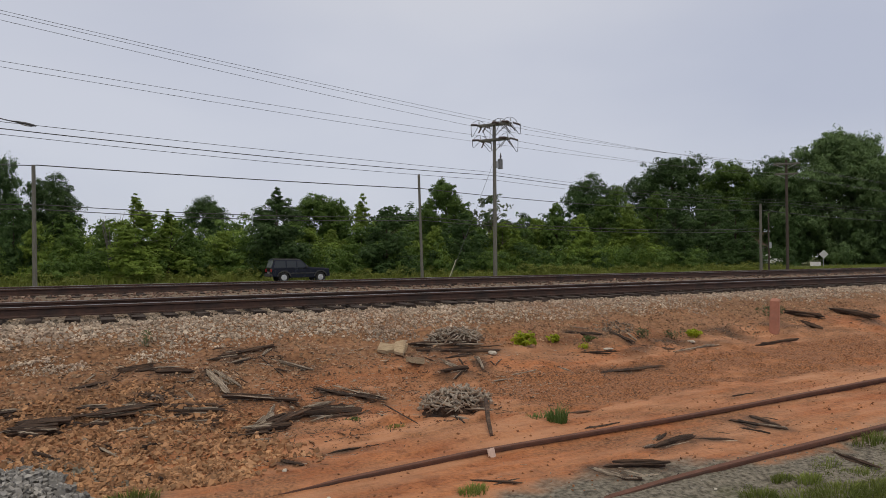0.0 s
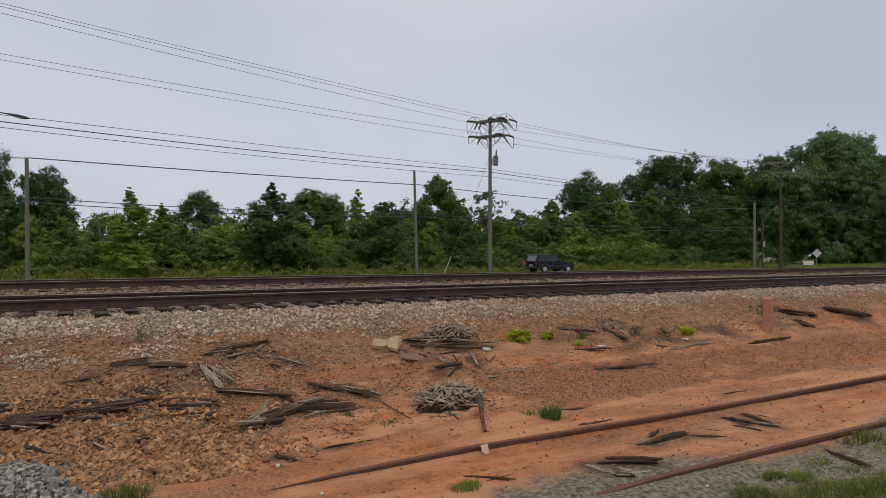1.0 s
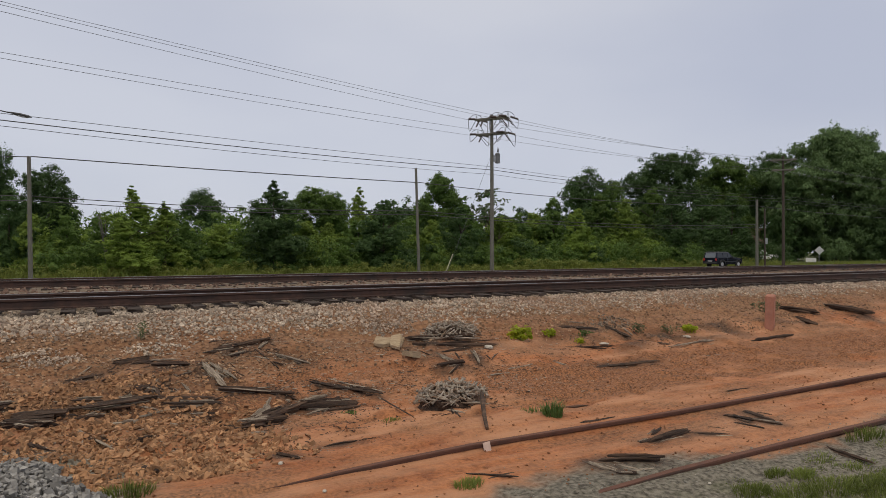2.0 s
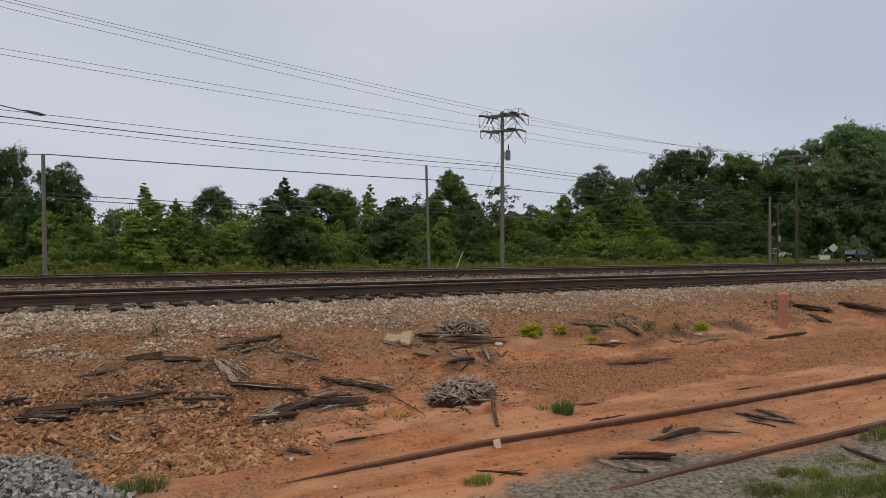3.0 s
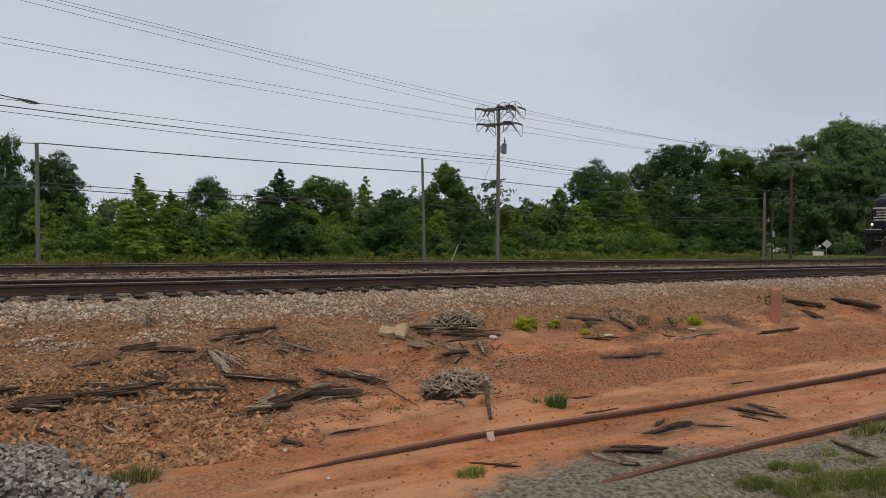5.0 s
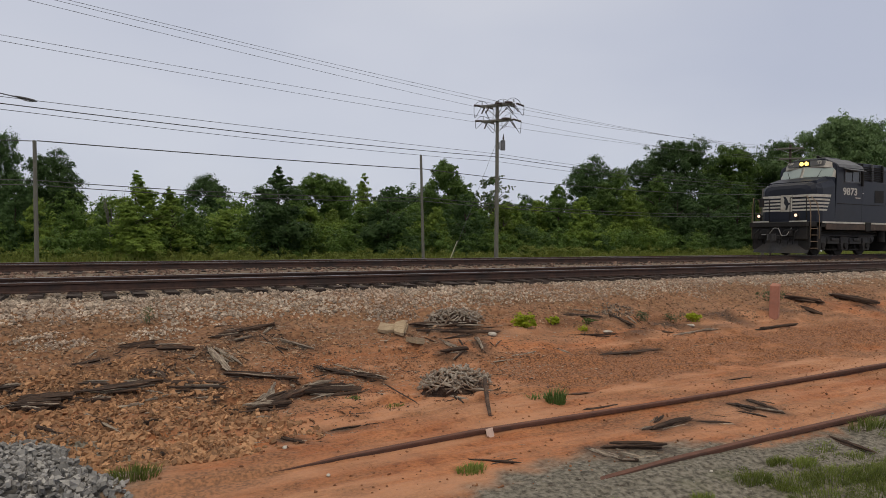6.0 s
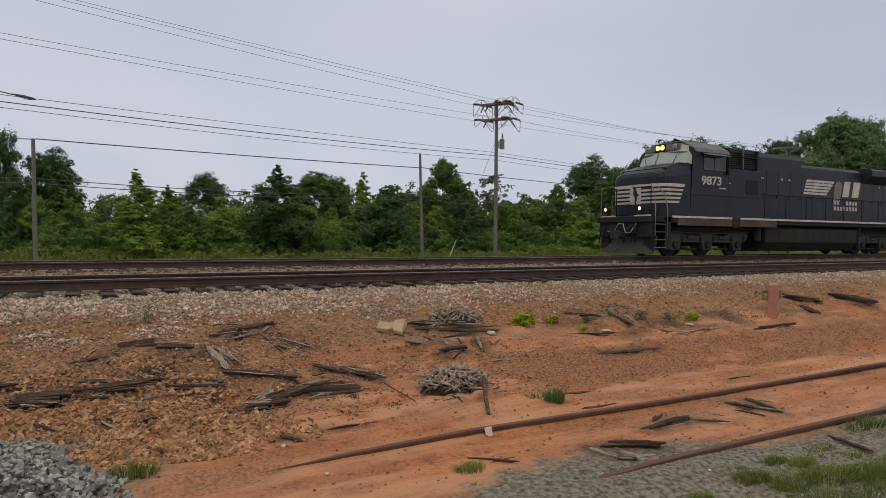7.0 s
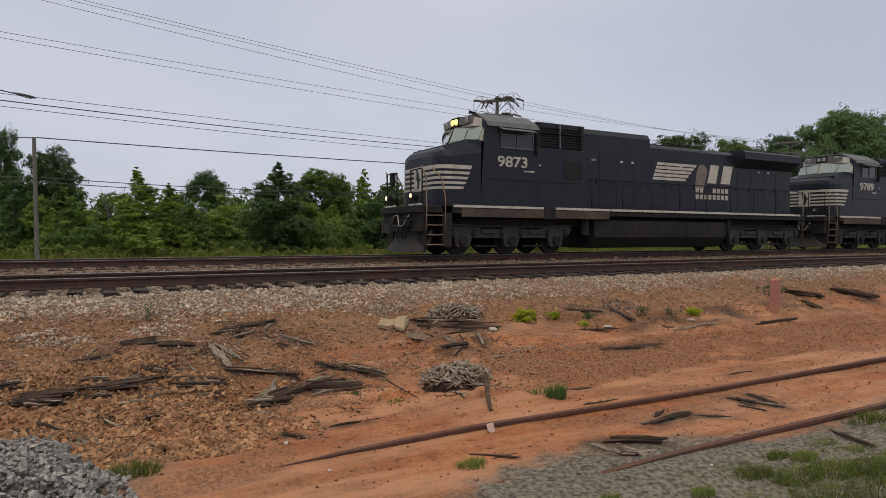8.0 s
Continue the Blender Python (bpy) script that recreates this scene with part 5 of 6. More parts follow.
LAMP = mat("lit_headlamp", (1, 0.85, 0.55), (1, 0.85, 0.55), 3, 0.3, emit=(1.0, 0.66, 0.10, 2.4))
DITCH = mat("lit_ditch_lamp", (1, 0.9, 0.75), (1, 0.9, 0.75), 3, 0.3, emit=(1.0, 0.62, 0.4, 1.1))
NUMBER_BOARD = mat("number_board", (0.16, 0.16, 0.15), (0.12, 0.12, 0.115), 3, 0.4)
SMEAR = mat("brown_smeared_paint", (0.15, 0.115, 0.095), (0.22, 0.175, 0.15), 6, 0.6)
HOSE = mat("pale_rubber_hose", (0.30, 0.29, 0.28), (0.22, 0.21, 0.2), 6, 0.7)

for m_ in (BLACK, GRIME):
    m_.node_tree.nodes["Principled BSDF"].inputs["Specular IOR Level"].default_value = 0.3

AXLES = (2.25, 4.26, 6.28, 16.45, 18.46, 20.47)
WHEEL_R = 0.52


def flat_text(body, size, material, parent, m, name="lettering"):
    cu = bpy.data.curves.new(name, "FONT")
    cu.body, cu.size, cu.extrude = body, size, 0.003
    cu.align_x, cu.align_y = "CENTER", "CENTER"
    cu.offset = 0.012
    tmp = bpy.data.objects.new(name, cu)
    scene.collection.objects.link(tmp)
    me = bpy.data.meshes.new_from_object(tmp.evaluated_get(bpy.context.evaluated_depsgraph_get()))
    bpy.data.objects.remove(tmp)
    me.materials.clear()
    me.materials.append(material)
    ob = new(name, me)
    ob.parent = parent
    ob.matrix_basis = m
    return ob


def loft(bm, sections):
    rings = [[bm.verts.new(p) for p in s] for s in sections]
    n = len(rings[0])
    for a, b in zip(rings, rings[1:]):
        for i in range(n):
            bm.faces.new((a[i], a[(i + 1) % n], b[(i + 1) % n], b[i]))
    bm.faces.new(rings[0][::-1])
    bm.faces.new(rings[-1])
    return bm


def bar(parent, name, pts, r, material, sides=6, label=""):
    bm = bmn()
    tube(bm, pts, r, sides)
    return part(name, bm, material, parent, label, True)


def block(parent, name, dims, material, bevel=0.0, label=""):
    bm = bmn()
    box(bm, *dims, bevel)
    return part(name, bm, material, parent, label)


def locomotive(number, m, label, lit=True):
    L = empty("diesel_locomotive", m, label=label, category="locomotive", group="train")
    # frame
    bm = bmn()
    box(bm, 0.35, 21.2, -1.5, 1.5, 1.42, 1.66, 0.02)
    box(bm, 1.0, 20.6, -0.9, 0.9, 1.0, 1.42, 0.02)
    part("underframe", bm, GRIME, L)
    for x0, x1 in ((2.0, 5.45), (5.95, 8.6)):
        block(L, "side_skirt", (x0, x1, -1.525, -1.46, 1.30, 1.60), RUSTSKIRT, 0.01, "rust-streaked skirt panel")
    for x0, x1 in ((1.65, 5.42), (5.98, 8.62), (8.66, 10.3), (10.34, 12.2), (12.24, 14.1), (14.14, 16.0), (16.04, 17.9), (17.94, 20.7)):
        block(L, "walkway_stripe", (x0, x1, -1.545, -1.50, 1.615, 1.70), CREAM, 0.004, "dirty white stripe along the walkway edge")
        block(L, "walkway_stripe", (x0, x1, 1.50, 1.545, 1.615, 1.70), CREAM, 0.004)
    block(L, "sill_bracket", (5.46, 5.94, -1.56, -1.42, 1.25, 1.72), GRIME, 0.02)
    # pilot and plough
    bm = bmn()
    loft(bm, [[(0.30 - 0.2 * (1 - abs(y) / 1.4) + 0.2 * abs(y) / 1.4 + dx, y, z) for z, dx in ((0.12, -0.22), (0.35, -0.10), (0.62, 0.02), (0.85, 0.06), (0.85, 0.16), (0.5, 0.1), (0.12, -0.1))] for y in (-1.42, -1.0, -0.5, 0, 0.5, 1.0, 1.42)])
    part("snow_plough", bm, TRUCKGREY, L, "dusty steel plough under the coupler")
    bm = bmn()
    box(bm, 0.2, 0.42, -1.45, 1.45, 0.8, 1.62, 0.02)
    box(bm, 0.3, 0.95, -1.45, 1.45, 1.55, 1.68, 0.02)
    for y in (-0.62, 0.62):
        box(bm, 0.05, 0.22, y - 0.2, y + 0.2, 0.95, 1.3, 0.02)
    part("pilot_plate", bm, GRIME, L)
    bm = bmn()
    box(bm, -0.2, 0.3, -0.13, 0.13, 0.78, 1.02, 0.03)
    prism(bm, ((-0.52, -0.18), (-0.36, -0.24), (-0.2, -0.16), (-0.2, 0.16), (-0.34, 0.24), (-0.5, 0.08), (-0.4, 0.02)), "z", 0.74, 1.08)
    part("coupler", bm, TRUCKGREY, L)
    for k, y in enumerate((-1.05, -0.8, -0.42, 0.42, 0.8, 1.05)):
        bar(L, "air_hose", [(0.2, y, 1.3), (0.0, y + 0.02, 1.15), (-0.08, y + 0.05, 0.8 + 0.05 * k), (-0.1, y + 0.12, 0.55)], 0.025, GRIME)
    bar(L, "jumper_cable", [(0.15, -0.75, 1.38), (-0.02, -0.6, 1.0), (-0.05, -0.35, 0.98), (0.0, -0.15, 1.35), (0.0, 0.1, 1.36), (-0.04, 0.35, 1.02), (0.0, 0.75, 1.05)], 0.022, HOSE, label="pale sagging jumper cable")
    for y in (-0.98, 0.98):
        d = bmn()
        tube(d, [(0.34, y, 1.98), (0.16, y, 1.98), (0.08, y, 1.98)], [0.07, 0.13, 0.14], 16)
        box(d, 0.22, 0.34, y - 0.05, y + 0.05, 1.66, 1.9, 0.01)
        housing = part("ditch_light", d, GRIME, L)
        d = bmn()
        disc(d, (0.085, y, 1.98), "x", (0.07, 0.08), -0.025, 0.0, 16)
        part("lens", d, DITCH if lit else UNLIT, housing, "glowing white lamp lens" if lit else "")
        block(L, "deck_edge", (0.2, 0.3, y - 0.42, y + 0.42, 1.62, 1.72), CREAM, 0.005, "white front deck edge")
    for y in (-1.38, -0.55, 0.55, 1.38):
        bar(L, "front_handrail", [(0.3, y, 1.68), (0.3, y, 2.86)], 0.024, GRIME)
    bar(L, "front_handrail", [(0.3, -1.38, 2.86), (0.3, -0.55, 2.86)], 0.024, GRIME)
    bar(L, "front_handrail", [(0.3, 0.55, 2.86), (0.3, 1.38, 2.86)], 0.024, GRIME)
    block(L, "signal_box", (0.26, 0.42, 0.9, 1.1, 2.45, 2.9), GRIME, 0.02)
    # steps at both front corners
    for s in (-1, 1):
        bm = bmn()
        y0, y1 = sorted((s * 1.5, s * 0.95))
        box(bm, 0.62, 0.67, y0, y1, 0.3, 1.64)
        box(bm, 1.27, 1.62, y0, y1, 0.3, 1.64)
        box(bm, 0.67, 1.27, s * 0.95 - 0.02, s * 0.95 + 0.02, 0.3, 1.64)
        well = part("step_well", bm, GRIME, L)
        for z in (0.36, 0.68, 1.0, 1.32):
            bm = bmn()
            box(bm, 0.67, 1.27, min(s * 1.54, s * 1.1), max(s * 1.54, s * 1.1), z, z + 0.035, 0.006)
            part("step", bm, RUSTSKIRT, well, "rusty steel step")
            bm = bmn()
            box(bm, 0.67, 1.27, min(s * 1.552, s * 1.54), max(s * 1.552, s * 1.54), z + 0.008, z + 0.028)
            part("step_edge", bm, HANDRAIL, well)
        for x, top in ((0.64, 2.95), (1.34, 2.9)):
            bar(L, "grab_rail", [(x, s * 1.56, 0.85), (x, s * 1.56, 1.9), (x - 0.12 if x > 1 else x, s * 1.53, 2.55), (x - 0.42 if x > 1 else x - 0.1, s * 1.4, top)], 0.022, HANDRAIL, label="worn yellow grab rail")
    # nose: a wide rounded front, its top rising to the windscreen
    def nose_section(x, z_top, half, drop):
        pts = [(-half, 1.68), (half, 1.68)]
        pts += [(half, z_top - drop), (half * 0.93, z_top - drop * 0.35), (half * 0.7, z_top), (-half * 0.7, z_top), (-half * 0.93, z_top - drop * 0.35), (-half, z_top - drop)]
        return [(x, y, z) for y, z in pts]
    bm = bmn()
    loft(bm, [nose_section(1.14, 3.36, 1.0, 0.2), nose_section(1.2, 3.52, 1.24, 0.24), nose_section(1.34, 3.62, 1.42, 0.3), nose_section(1.7, 3.73, 1.5, 0.42), nose_section(2.75, 3.98, 1.5, 0.46)])
    nose = part("nose", bm, BLACK, L)
    bm = bmn()
    box(bm, 1.125, 1.16, 0.45, 0.98, 1.75, 3.0, 0.01)
    part("nose_door", bm, BLACK, L)
    # stripes about the nose
    for k, (z0, z1, xe) in enumerate(((2.90, 3.03, 2.40), (2.725, 2.815, 2.32), (2.555, 2.645, 2.25), (2.39, 2.475, 2.17), (2.225, 2.31, 2.09))):
        for s in (-1, 1):
            bm = bmn()
            prism(bm, ((1.7, z0), (xe - 0.05, z0), (xe, z1), (1.7, z1)), "y", min(s * 1.497, s * 1.509), max(s * 1.497, s * 1.509))
            bm2 = bm
            yy = [(1.7, 1.509), (1.34, 1.43), (1.19, 1.25), (1.13, 1.01)]
            for (xa, ya), (xb, yb) in zip(yy, yy[1:]):
                vs = [bm2.verts.new(p) for p in ((xa, s * ya, z0), (xb, s * yb, z0), (xb, s * yb, z1), (xa, s * ya, z1))]
                bm2.faces.new(vs)
            part("nose_stripe", bm2, CREAM, L, "dirty white stripe round the nose")
        block(L, "nose_stripe", (1.122, 1.136, -1.01, -0.32, z0, z1), CREAM)
        block(L, "nose_stripe", (1.122, 1.136, 0.32, 1.01, z0, z1), CREAM)
    bm = bmn()
    prism(bm, ((-0.30, 2.20), (0.30, 2.20), (0.30, 3.04), (-0.30, 3.04)), "x", 1.116, 1.135)
    crest = part("nose_panel", bm, CREAM, L, "white panel with a dark rearing shape")
    bm = bmn()
    prism(bm, ((-0.05, 2.28), (0.04, 2.28), (0.02, 2.48), (0.12, 2.62), (0.10, 2.85), (0.18, 2.98), (0.06, 2.96), (-0.04, 2.84), (-0.12, 2.66), (-0.22, 2.6), (-0.12, 2.52)), "x", 1.108, 1.12)
    part("emblem", bm, BLACK, crest, "plain dark emblem shape")
    # cab
    bm = bmn()
    cab_pts = ((-1.5, 1.68), (1.5, 1.68), (1.5, 4.44), (1.42, 4.58), (0.8, 4.93), (-0.8, 4.93), (-1.42, 4.58), (-1.5, 4.44))
    loft(bm, [[(2.74 + max(0.0, z - 3.85) * 0.28, y, z) for y, z in cab_pts], [(5.15, y, z) for y, z in cab_pts]])
    part("cab", bm, BLACK, L)
    # grey shell over the black cab: the roof's sky gloss put into its colour
    bm = bmn()
    roof_pts = ((-1.56, 4.43), (-1.45, 4.61), (-0.81, 4.965), (0.81, 4.965), (1.45, 4.61), (1.56, 4.43), (1.40, 4.56), (0.79, 4.925), (-0.79, 4.925), (-1.40, 4.56))
    loft(bm, [[(2.98, y, z) for y, z in roof_pts], [(5.2, y, z) for y, z in roof_pts]])
    part("cab_roof", bm, ROOFGREY, L, "cab roof with its sky sheen painted grey")
    block(L, "roof_unit", (3.5, 4.7, -0.6, 0.6, 4.96, 5.06), ROOFGREY, 0.02, "flat grey air conditioner on the roof")
    bar(L, "horn", [(3.2, -0.5, 5.02), (2.95, -0.5, 5.04), (2.9, -0.5, 5.04)], [0.03, 0.05, 0.07], GRIME, 10)
    # white brow, number boards and headlamps above the windscreen
    bm = bmn()
    loft(bm, [[(2.7, -0.95, 4.48), (2.7, 0.95, 4.48), (2.78, 0.95, 4.80), (2.78, -0.95, 4.80)], [(3.1, -1.45, 4.42), (3.1, 1.45, 4.42), (3.1, 1.36, 4.66), (3.1, -1.36, 4.66)]])
    part("brow", bm, CREAM, L, "white panel over the windscreen")
    bm = bmn()
    box(bm, 2.58, 2.85, -0.28, 0.28, 4.54, 4.88, 0.02)
    lampbox = part("headlight", bm, GRIME, L)
    for y in (-0.13, 0.13):
        bm = bmn()
        disc(bm, (2.575, y, 4.71), "x", 0.105, -0.02, 0.02, 16)
        part("lens", bm, LAMP if lit else UNLIT, lampbox, "glowing warm headlamp" if lit else "")
    for s in (-1, 1):
        bm = bmn()
        loft(bm, [[(2.60, s * 0.3, 4.58), (2.60, s * 0.3, 4.85), (2.8, s * 0.3, 4.85), (2.8, s * 0.3, 4.58)], [(2.70, s * 0.98, 4.58), (2.70, s * 0.98, 4.83), (2.9, s * 0.98, 4.83), (2.9, s * 0.98, 4.58)]])
        nb = part("number_board", bm, NUMBER_BOARD, L)
        flat_text(number, 0.25, CREAM, nb, pose(2.645, s * 0.64, 4.71) @ Matrix.Rotation(radians(-90 + s * 8.5), 4, "Z") @ Matrix.Rotation(radians(90), 4, "X"), "board_number")
    # windscreen: two broad panes and two cheek panes
    def pane(pts, name="windscreen_pane", inset=0.05):
        bm = bmn()
        bm.faces.new([bm.verts.new(p) for p in pts])
        r = bmesh.ops.extrude_face_region(bm, geom=bm.faces[:])
        bmesh.ops.translate(bm, vec=(-0.02, 0, 0), verts=[v for v in r["geom"] if isinstance(v, bmesh.types.BMVert)])
        return part(name, bm, CABGLASS, L, "windscreen pane with a pale reflection painted in")

    bm = bmn()
    for s in (-1, 1):
        vs = [(2.36, s * 0.0, 3.94), (2.78, s * 1.42, 3.90), (3.0, s * 1.42, 4.47), (2.62, s * 0.0, 4.58)]
        a = [bm.verts.new(p) for p in vs]
        b = [bm.verts.new((p[0] + 0.6, p[1], p[2])) for p in vs]
        bm.faces.new(a)
        bm.faces.new(b[::-1])
        for i in range(4):
            bm.faces.new((a[i], a[(i + 1) % 4], b[(i + 1) % 4], b[i]))
    part("windscreen_frame", bm, CREAM, L, "dirty white windscreen surround")
    for s in (-1, 1):
        p0, p1, p2, p3 = Vector((2.36, s * 0.08, 3.99)), Vector((2.76, s * 1.34, 3.96)), Vector((2.95, s * 1.34, 4.40)), Vector((2.58, s * 0.08, 4.48))
        off = Vector((-0.012, 0, 0.006))
        pane([p + off for p in (p0, p1, p2, p3)])
        c = (p0 + p1) / 2
        bar(L, "wiper", [c + Vector((-0.05, 0, -0.04)), c + Vector((0.04, s * 0.18, 0.36))], 0.012, GRIME)
    bm = bmn()
    loft(bm, [[(1.55, -1.45, 3.2), (1.55, 1.45, 3.2), (1.55, 1.25, 3.72), (1.55, -1.25, 3.72)], [(2.4, -1.49, 3.2), (2.4, 1.49, 3.2), (2.36, 1.2, 3.96), (2.36, -1.2, 3.96)], [(2.76, -1.5, 3.2), (2.76, 1.5, 3.2), (2.78, 1.45, 3.93), (2.78, -1.45, 3.93)]])
    part("cowl", bm, BLACK, L)
    # cab side windows, shades and doors
    for s in (-1, 1):
        ys = lambda a, b: tuple(sorted((s * a, s * b)))
        bm = bmn()
        for d in ((3.55, 4.95, 3.70, 3.755), (3.55, 4.95, 4.27, 4.31), (3.55, 3.60, 3.755, 4.27), (4.9, 4.95, 3.755, 4.27), (4.22, 4.26, 3.755, 4.27)):
            box(bm, d[0], d[1], *ys(1.5, 1.53), d[2], d[3])
        part("window_frame", bm, ROOFGREY, L, "grey metal sliding window frame")
        block(L, "window_pane", (3.6, 4.22, *ys(1.5, 1.508), 3.755, 4.27), DARKGLASS)
        block(L, "window_pane", (4.26, 4.9, *ys(1.5, 1.512), 3.755, 4.27), DARKGLASS)
        bm = bmn()
        prism(bm, ((s * 1.5, 4.38), (s * 1.5, 4.42), (s * 1.86, 4.30), (s * 1.86, 4.275)), "x", 3.45, 4.85)
        part("sun_shade", bm, ROOFGREY, L, "grey folding sun shade")
        bm = bmn()
        box(bm, 5.02, 5.1, *ys(1.5, 1.62), 3.55, 4.4, 0.01)
        part("wind_deflector", bm, GRIME, L)
        flat_text(number, 0.62, CREAM, L, pose(4.08, s * 1.502, 3.23) @ (Matrix.Rotation(radians(90), 4, "X") if s < 0 else Matrix.Rotation(radians(180), 4, "Z") @ Matrix.Rotation(radians(90), 4, "X")), "cab_number").scale = (1.06, 0.82, 1)
        block(L, "stencil", (4.55, 5.0, *ys(1.5, 1.507), 2.92, 2.97), CREAM, label="small white stencil bar")
        block(L, "stencil", (5.2, 5.3, *ys(1.5, 1.507), 3.18, 3.22), CREAM)
        bm = bmn()
        box(bm, 2.95, 7.3, *ys(1.5, 1.515), 2.60, 2.63)
        part("seam_strip", bm, GRIME, L)
    # auxiliary cabinet behind the cab, with its louvred grilles
    bm = bmn()
    box(bm, 5.15, 7.45, -1.5, 1.5, 1.68, 3.84, 0.02)
    part("auxiliary_cabinet", bm, BLACK, L)
    bm = bmn()
    box(bm, 5.2, 7.45, -1.38, 1.38, 3.85, 4.78, 0.03)
    part("grille_box", bm, BLACK, L)
    for s in (-1, 1):
        for x0, x1 in ((5.3, 6.15), (6.25, 7.15)):
            for k in range(8):
                z = 3.92 + k * 0.092
                bm = bmn()
                box(bm, x0, x1, min(s * 1.38, s * 1.46), max(s * 1.38, s * 1.46), z, z + 0.03)
                part("louvre_slat", bm, GRIME, L)
        for x in (5.25, 6.2, 7.2):
            bm = bmn()
            box(bm, x - 0.03, x + 0.03, min(s * 1.37, s * 1.48), max(s * 1.37, s * 1.48), 3.86, 4.74)
            part("grille_post", bm, ROOFGREY if x == 6.2 else GRIME, L)
        block(L, "cabinet_vent", (6.35, 7.2, *sorted((s * 1.5, s * 1.512)), 2.75, 3.4), GRIME, label="dark mesh vent")
        bar(L, "roof_grab_rail", [(5.25, s * 1.54, 4.38), (7.4, s * 1.54, 4.38)], 0.018, GRIME)
    # long hood
    bm = bmn()
    hood = ((-1.02, 1.68), (1.02, 1.68), (1.02, 4.6), (0.9, 4.8), (-0.9, 4.8), (-1.02, 4.6))
    loft(bm, [[(x, y, z) for y, z in hood] for x in (7.45, 11.25)])
    part("blower_hood", bm, BLACK, L)
    bm = bmn()
    hood = ((-1.02, 1.68), (1.02, 1.68), (1.02, 4.28), (0.85, 4.44), (-0.85, 4.44), (-1.02, 4.28))
    loft(bm, [[(x, y, z) for y, z in hood] for x in (11.25, 20.7)])
    part("engine_hood", bm, BLACK, L)
    bm = bmn()
    wings = ((-1.02, 3.75), (1.02, 3.75), (1.52, 4.12), (1.52, 4.42), (1.4, 4.5), (-1.4, 4.5), (-1.52, 4.42), (-1.52, 4.12))
    loft(bm, [[(x, y, z) for y, z in wings] for x in (16.6, 20.75)])
    part("radiator", bm, BLACK, L)
    for k in range(5):
        block(L, "radiator_screen", (16.7 + k * 0.8, 17.42 + k * 0.8, -1.35, 1.35, 4.5, 4.54), GRIME, 0.01)
    bm = bmn()
    tube(bm, [(14.2, 0, 4.42), (14.2, 0, 4.66)], [0.34, 0.3], 14)
    part("exhaust_stack", bm, GRIME, L)
    for y in (-0.45, 0.45):
        block(L, "roof_hatch", (11.6, 13.0, y - 0.3, y + 0.3, 4.44, 4.50), GRIME, 0.015)
    bar(L, "roof_rail", [(11.4, -1.03, 4.34), (14.9, -1.03, 4.34)], 0.02, ROOFGREY)
    # hood doors in a row, each with a latch
    for s in (-1, 1):
        x = 7.6
        while x < 20.3:
            w = 0.92
            top = 4.0 if x < 16.3 else 3.6
            bm = bmn()
            box(bm, x, x + w - 0.025, *sorted((s * 1.02, s * 1.03)), 1.85, top, 0.004)
            dr = part("hood_door", bm, BLACK, L)
            bm = bmn()
            box(bm, x + w - 0.16, x + w - 0.11, *sorted((s * 1.034, s * 1.055)), 2.7, 2.86, 0.004)
            part("latch", bm, GRIME, dr)
            x += w
        for x in (8.1, 8.15, 9.6, 10.2, 13.0, 18.2, 18.9):
            block(L, "stencil", (x, x + 0.14, *sorted((s * 1.035, s * 1.04)), 3.58, 3.66), CREAM)
    # side emblem: speed stripes, a smeared brown figure and two slanted marks; two rows of worn bars below
    for s in (-1, 1):
        ys = sorted((s * 1.034, s * 1.042))
        for k in range(5):
            z = 3.0 + k * 0.155
            bm = bmn()
            x0, x1 = 11.40 + k * 0.06, 13.35 + k * 0.16
            prism(bm, ((x0, z), (x1, z), (x1 + 0.06, z + 0.11), (x0 + 0.04, z + 0.11)), "y", *ys)
            part("speed_stripe", bm, CREAM, L, "dirty white speed stripe")
        bm = bmn()
        prism(bm, ((13.95, 2.72), (14.5, 2.62), (14.62, 3.1), (14.75, 3.55), (14.5, 3.78), (14.2, 3.72), (14.05, 3.4)), "y", *ys)
        part("emblem", bm, SMEAR, L, "smeared brown emblem")
        ys2 = sorted((s * 1.043, s * 1.049))
        for pts in (((14.74, 2.98), (15.30, 2.98), (15.50, 3.78), (14.94, 3.78)), ((15.60, 2.98), (16.22, 2.98), (16.42, 3.78), (15.80, 3.78))):
            bm = bmn()
            prism(bm, pts, "y", *ys2)
            part("emblem_mark", bm, CREAM, L, "plain white slanted mark")
        for row, z, gaps in ((0, 2.56, (2, 3)), (1, 2.27, ())):
            for k in range(8):
                if k in gaps:
                    continue
                x = 14.0 + k * 0.275
                block(L, "lettering_bar", (x, x + 0.19, *ys2, z, z + 0.2), CREAM)
        # walkway rail
        for x in (7.7, 9.3, 10.9, 12.5, 14.1, 15.7, 17.3, 18.9, 20.5):
            bar(L, "stanchion", [(x, s * 1.5, 1.66), (x, s * 1.5, 2.8)], 0.02, GRIME)
        bar(L, "handrail", [(7.5, s * 1.5, 2.8), (20.5, s * 1.5, 2.8), (21.0, s * 1.5, 2.6)], 0.021, GRIME)
    # rear platform
    bm = bmn()
    box(bm, 20.7, 21.25, -1.45, 1.45, 1.2, 1.66, 0.02)
    box(bm, 21.2, 21.75, -0.13, 0.13, 0.78, 1.02, 0.03)
    part("rear_platform", bm, GRIME, L)
    for y in (-1.4, 1.4):
        bar(L, "rear_handrail", [(21.15, y, 0.6), (21.15, y, 2.8)], 0.022, HANDRAIL)
    # fuel tank
    bm = bmn()
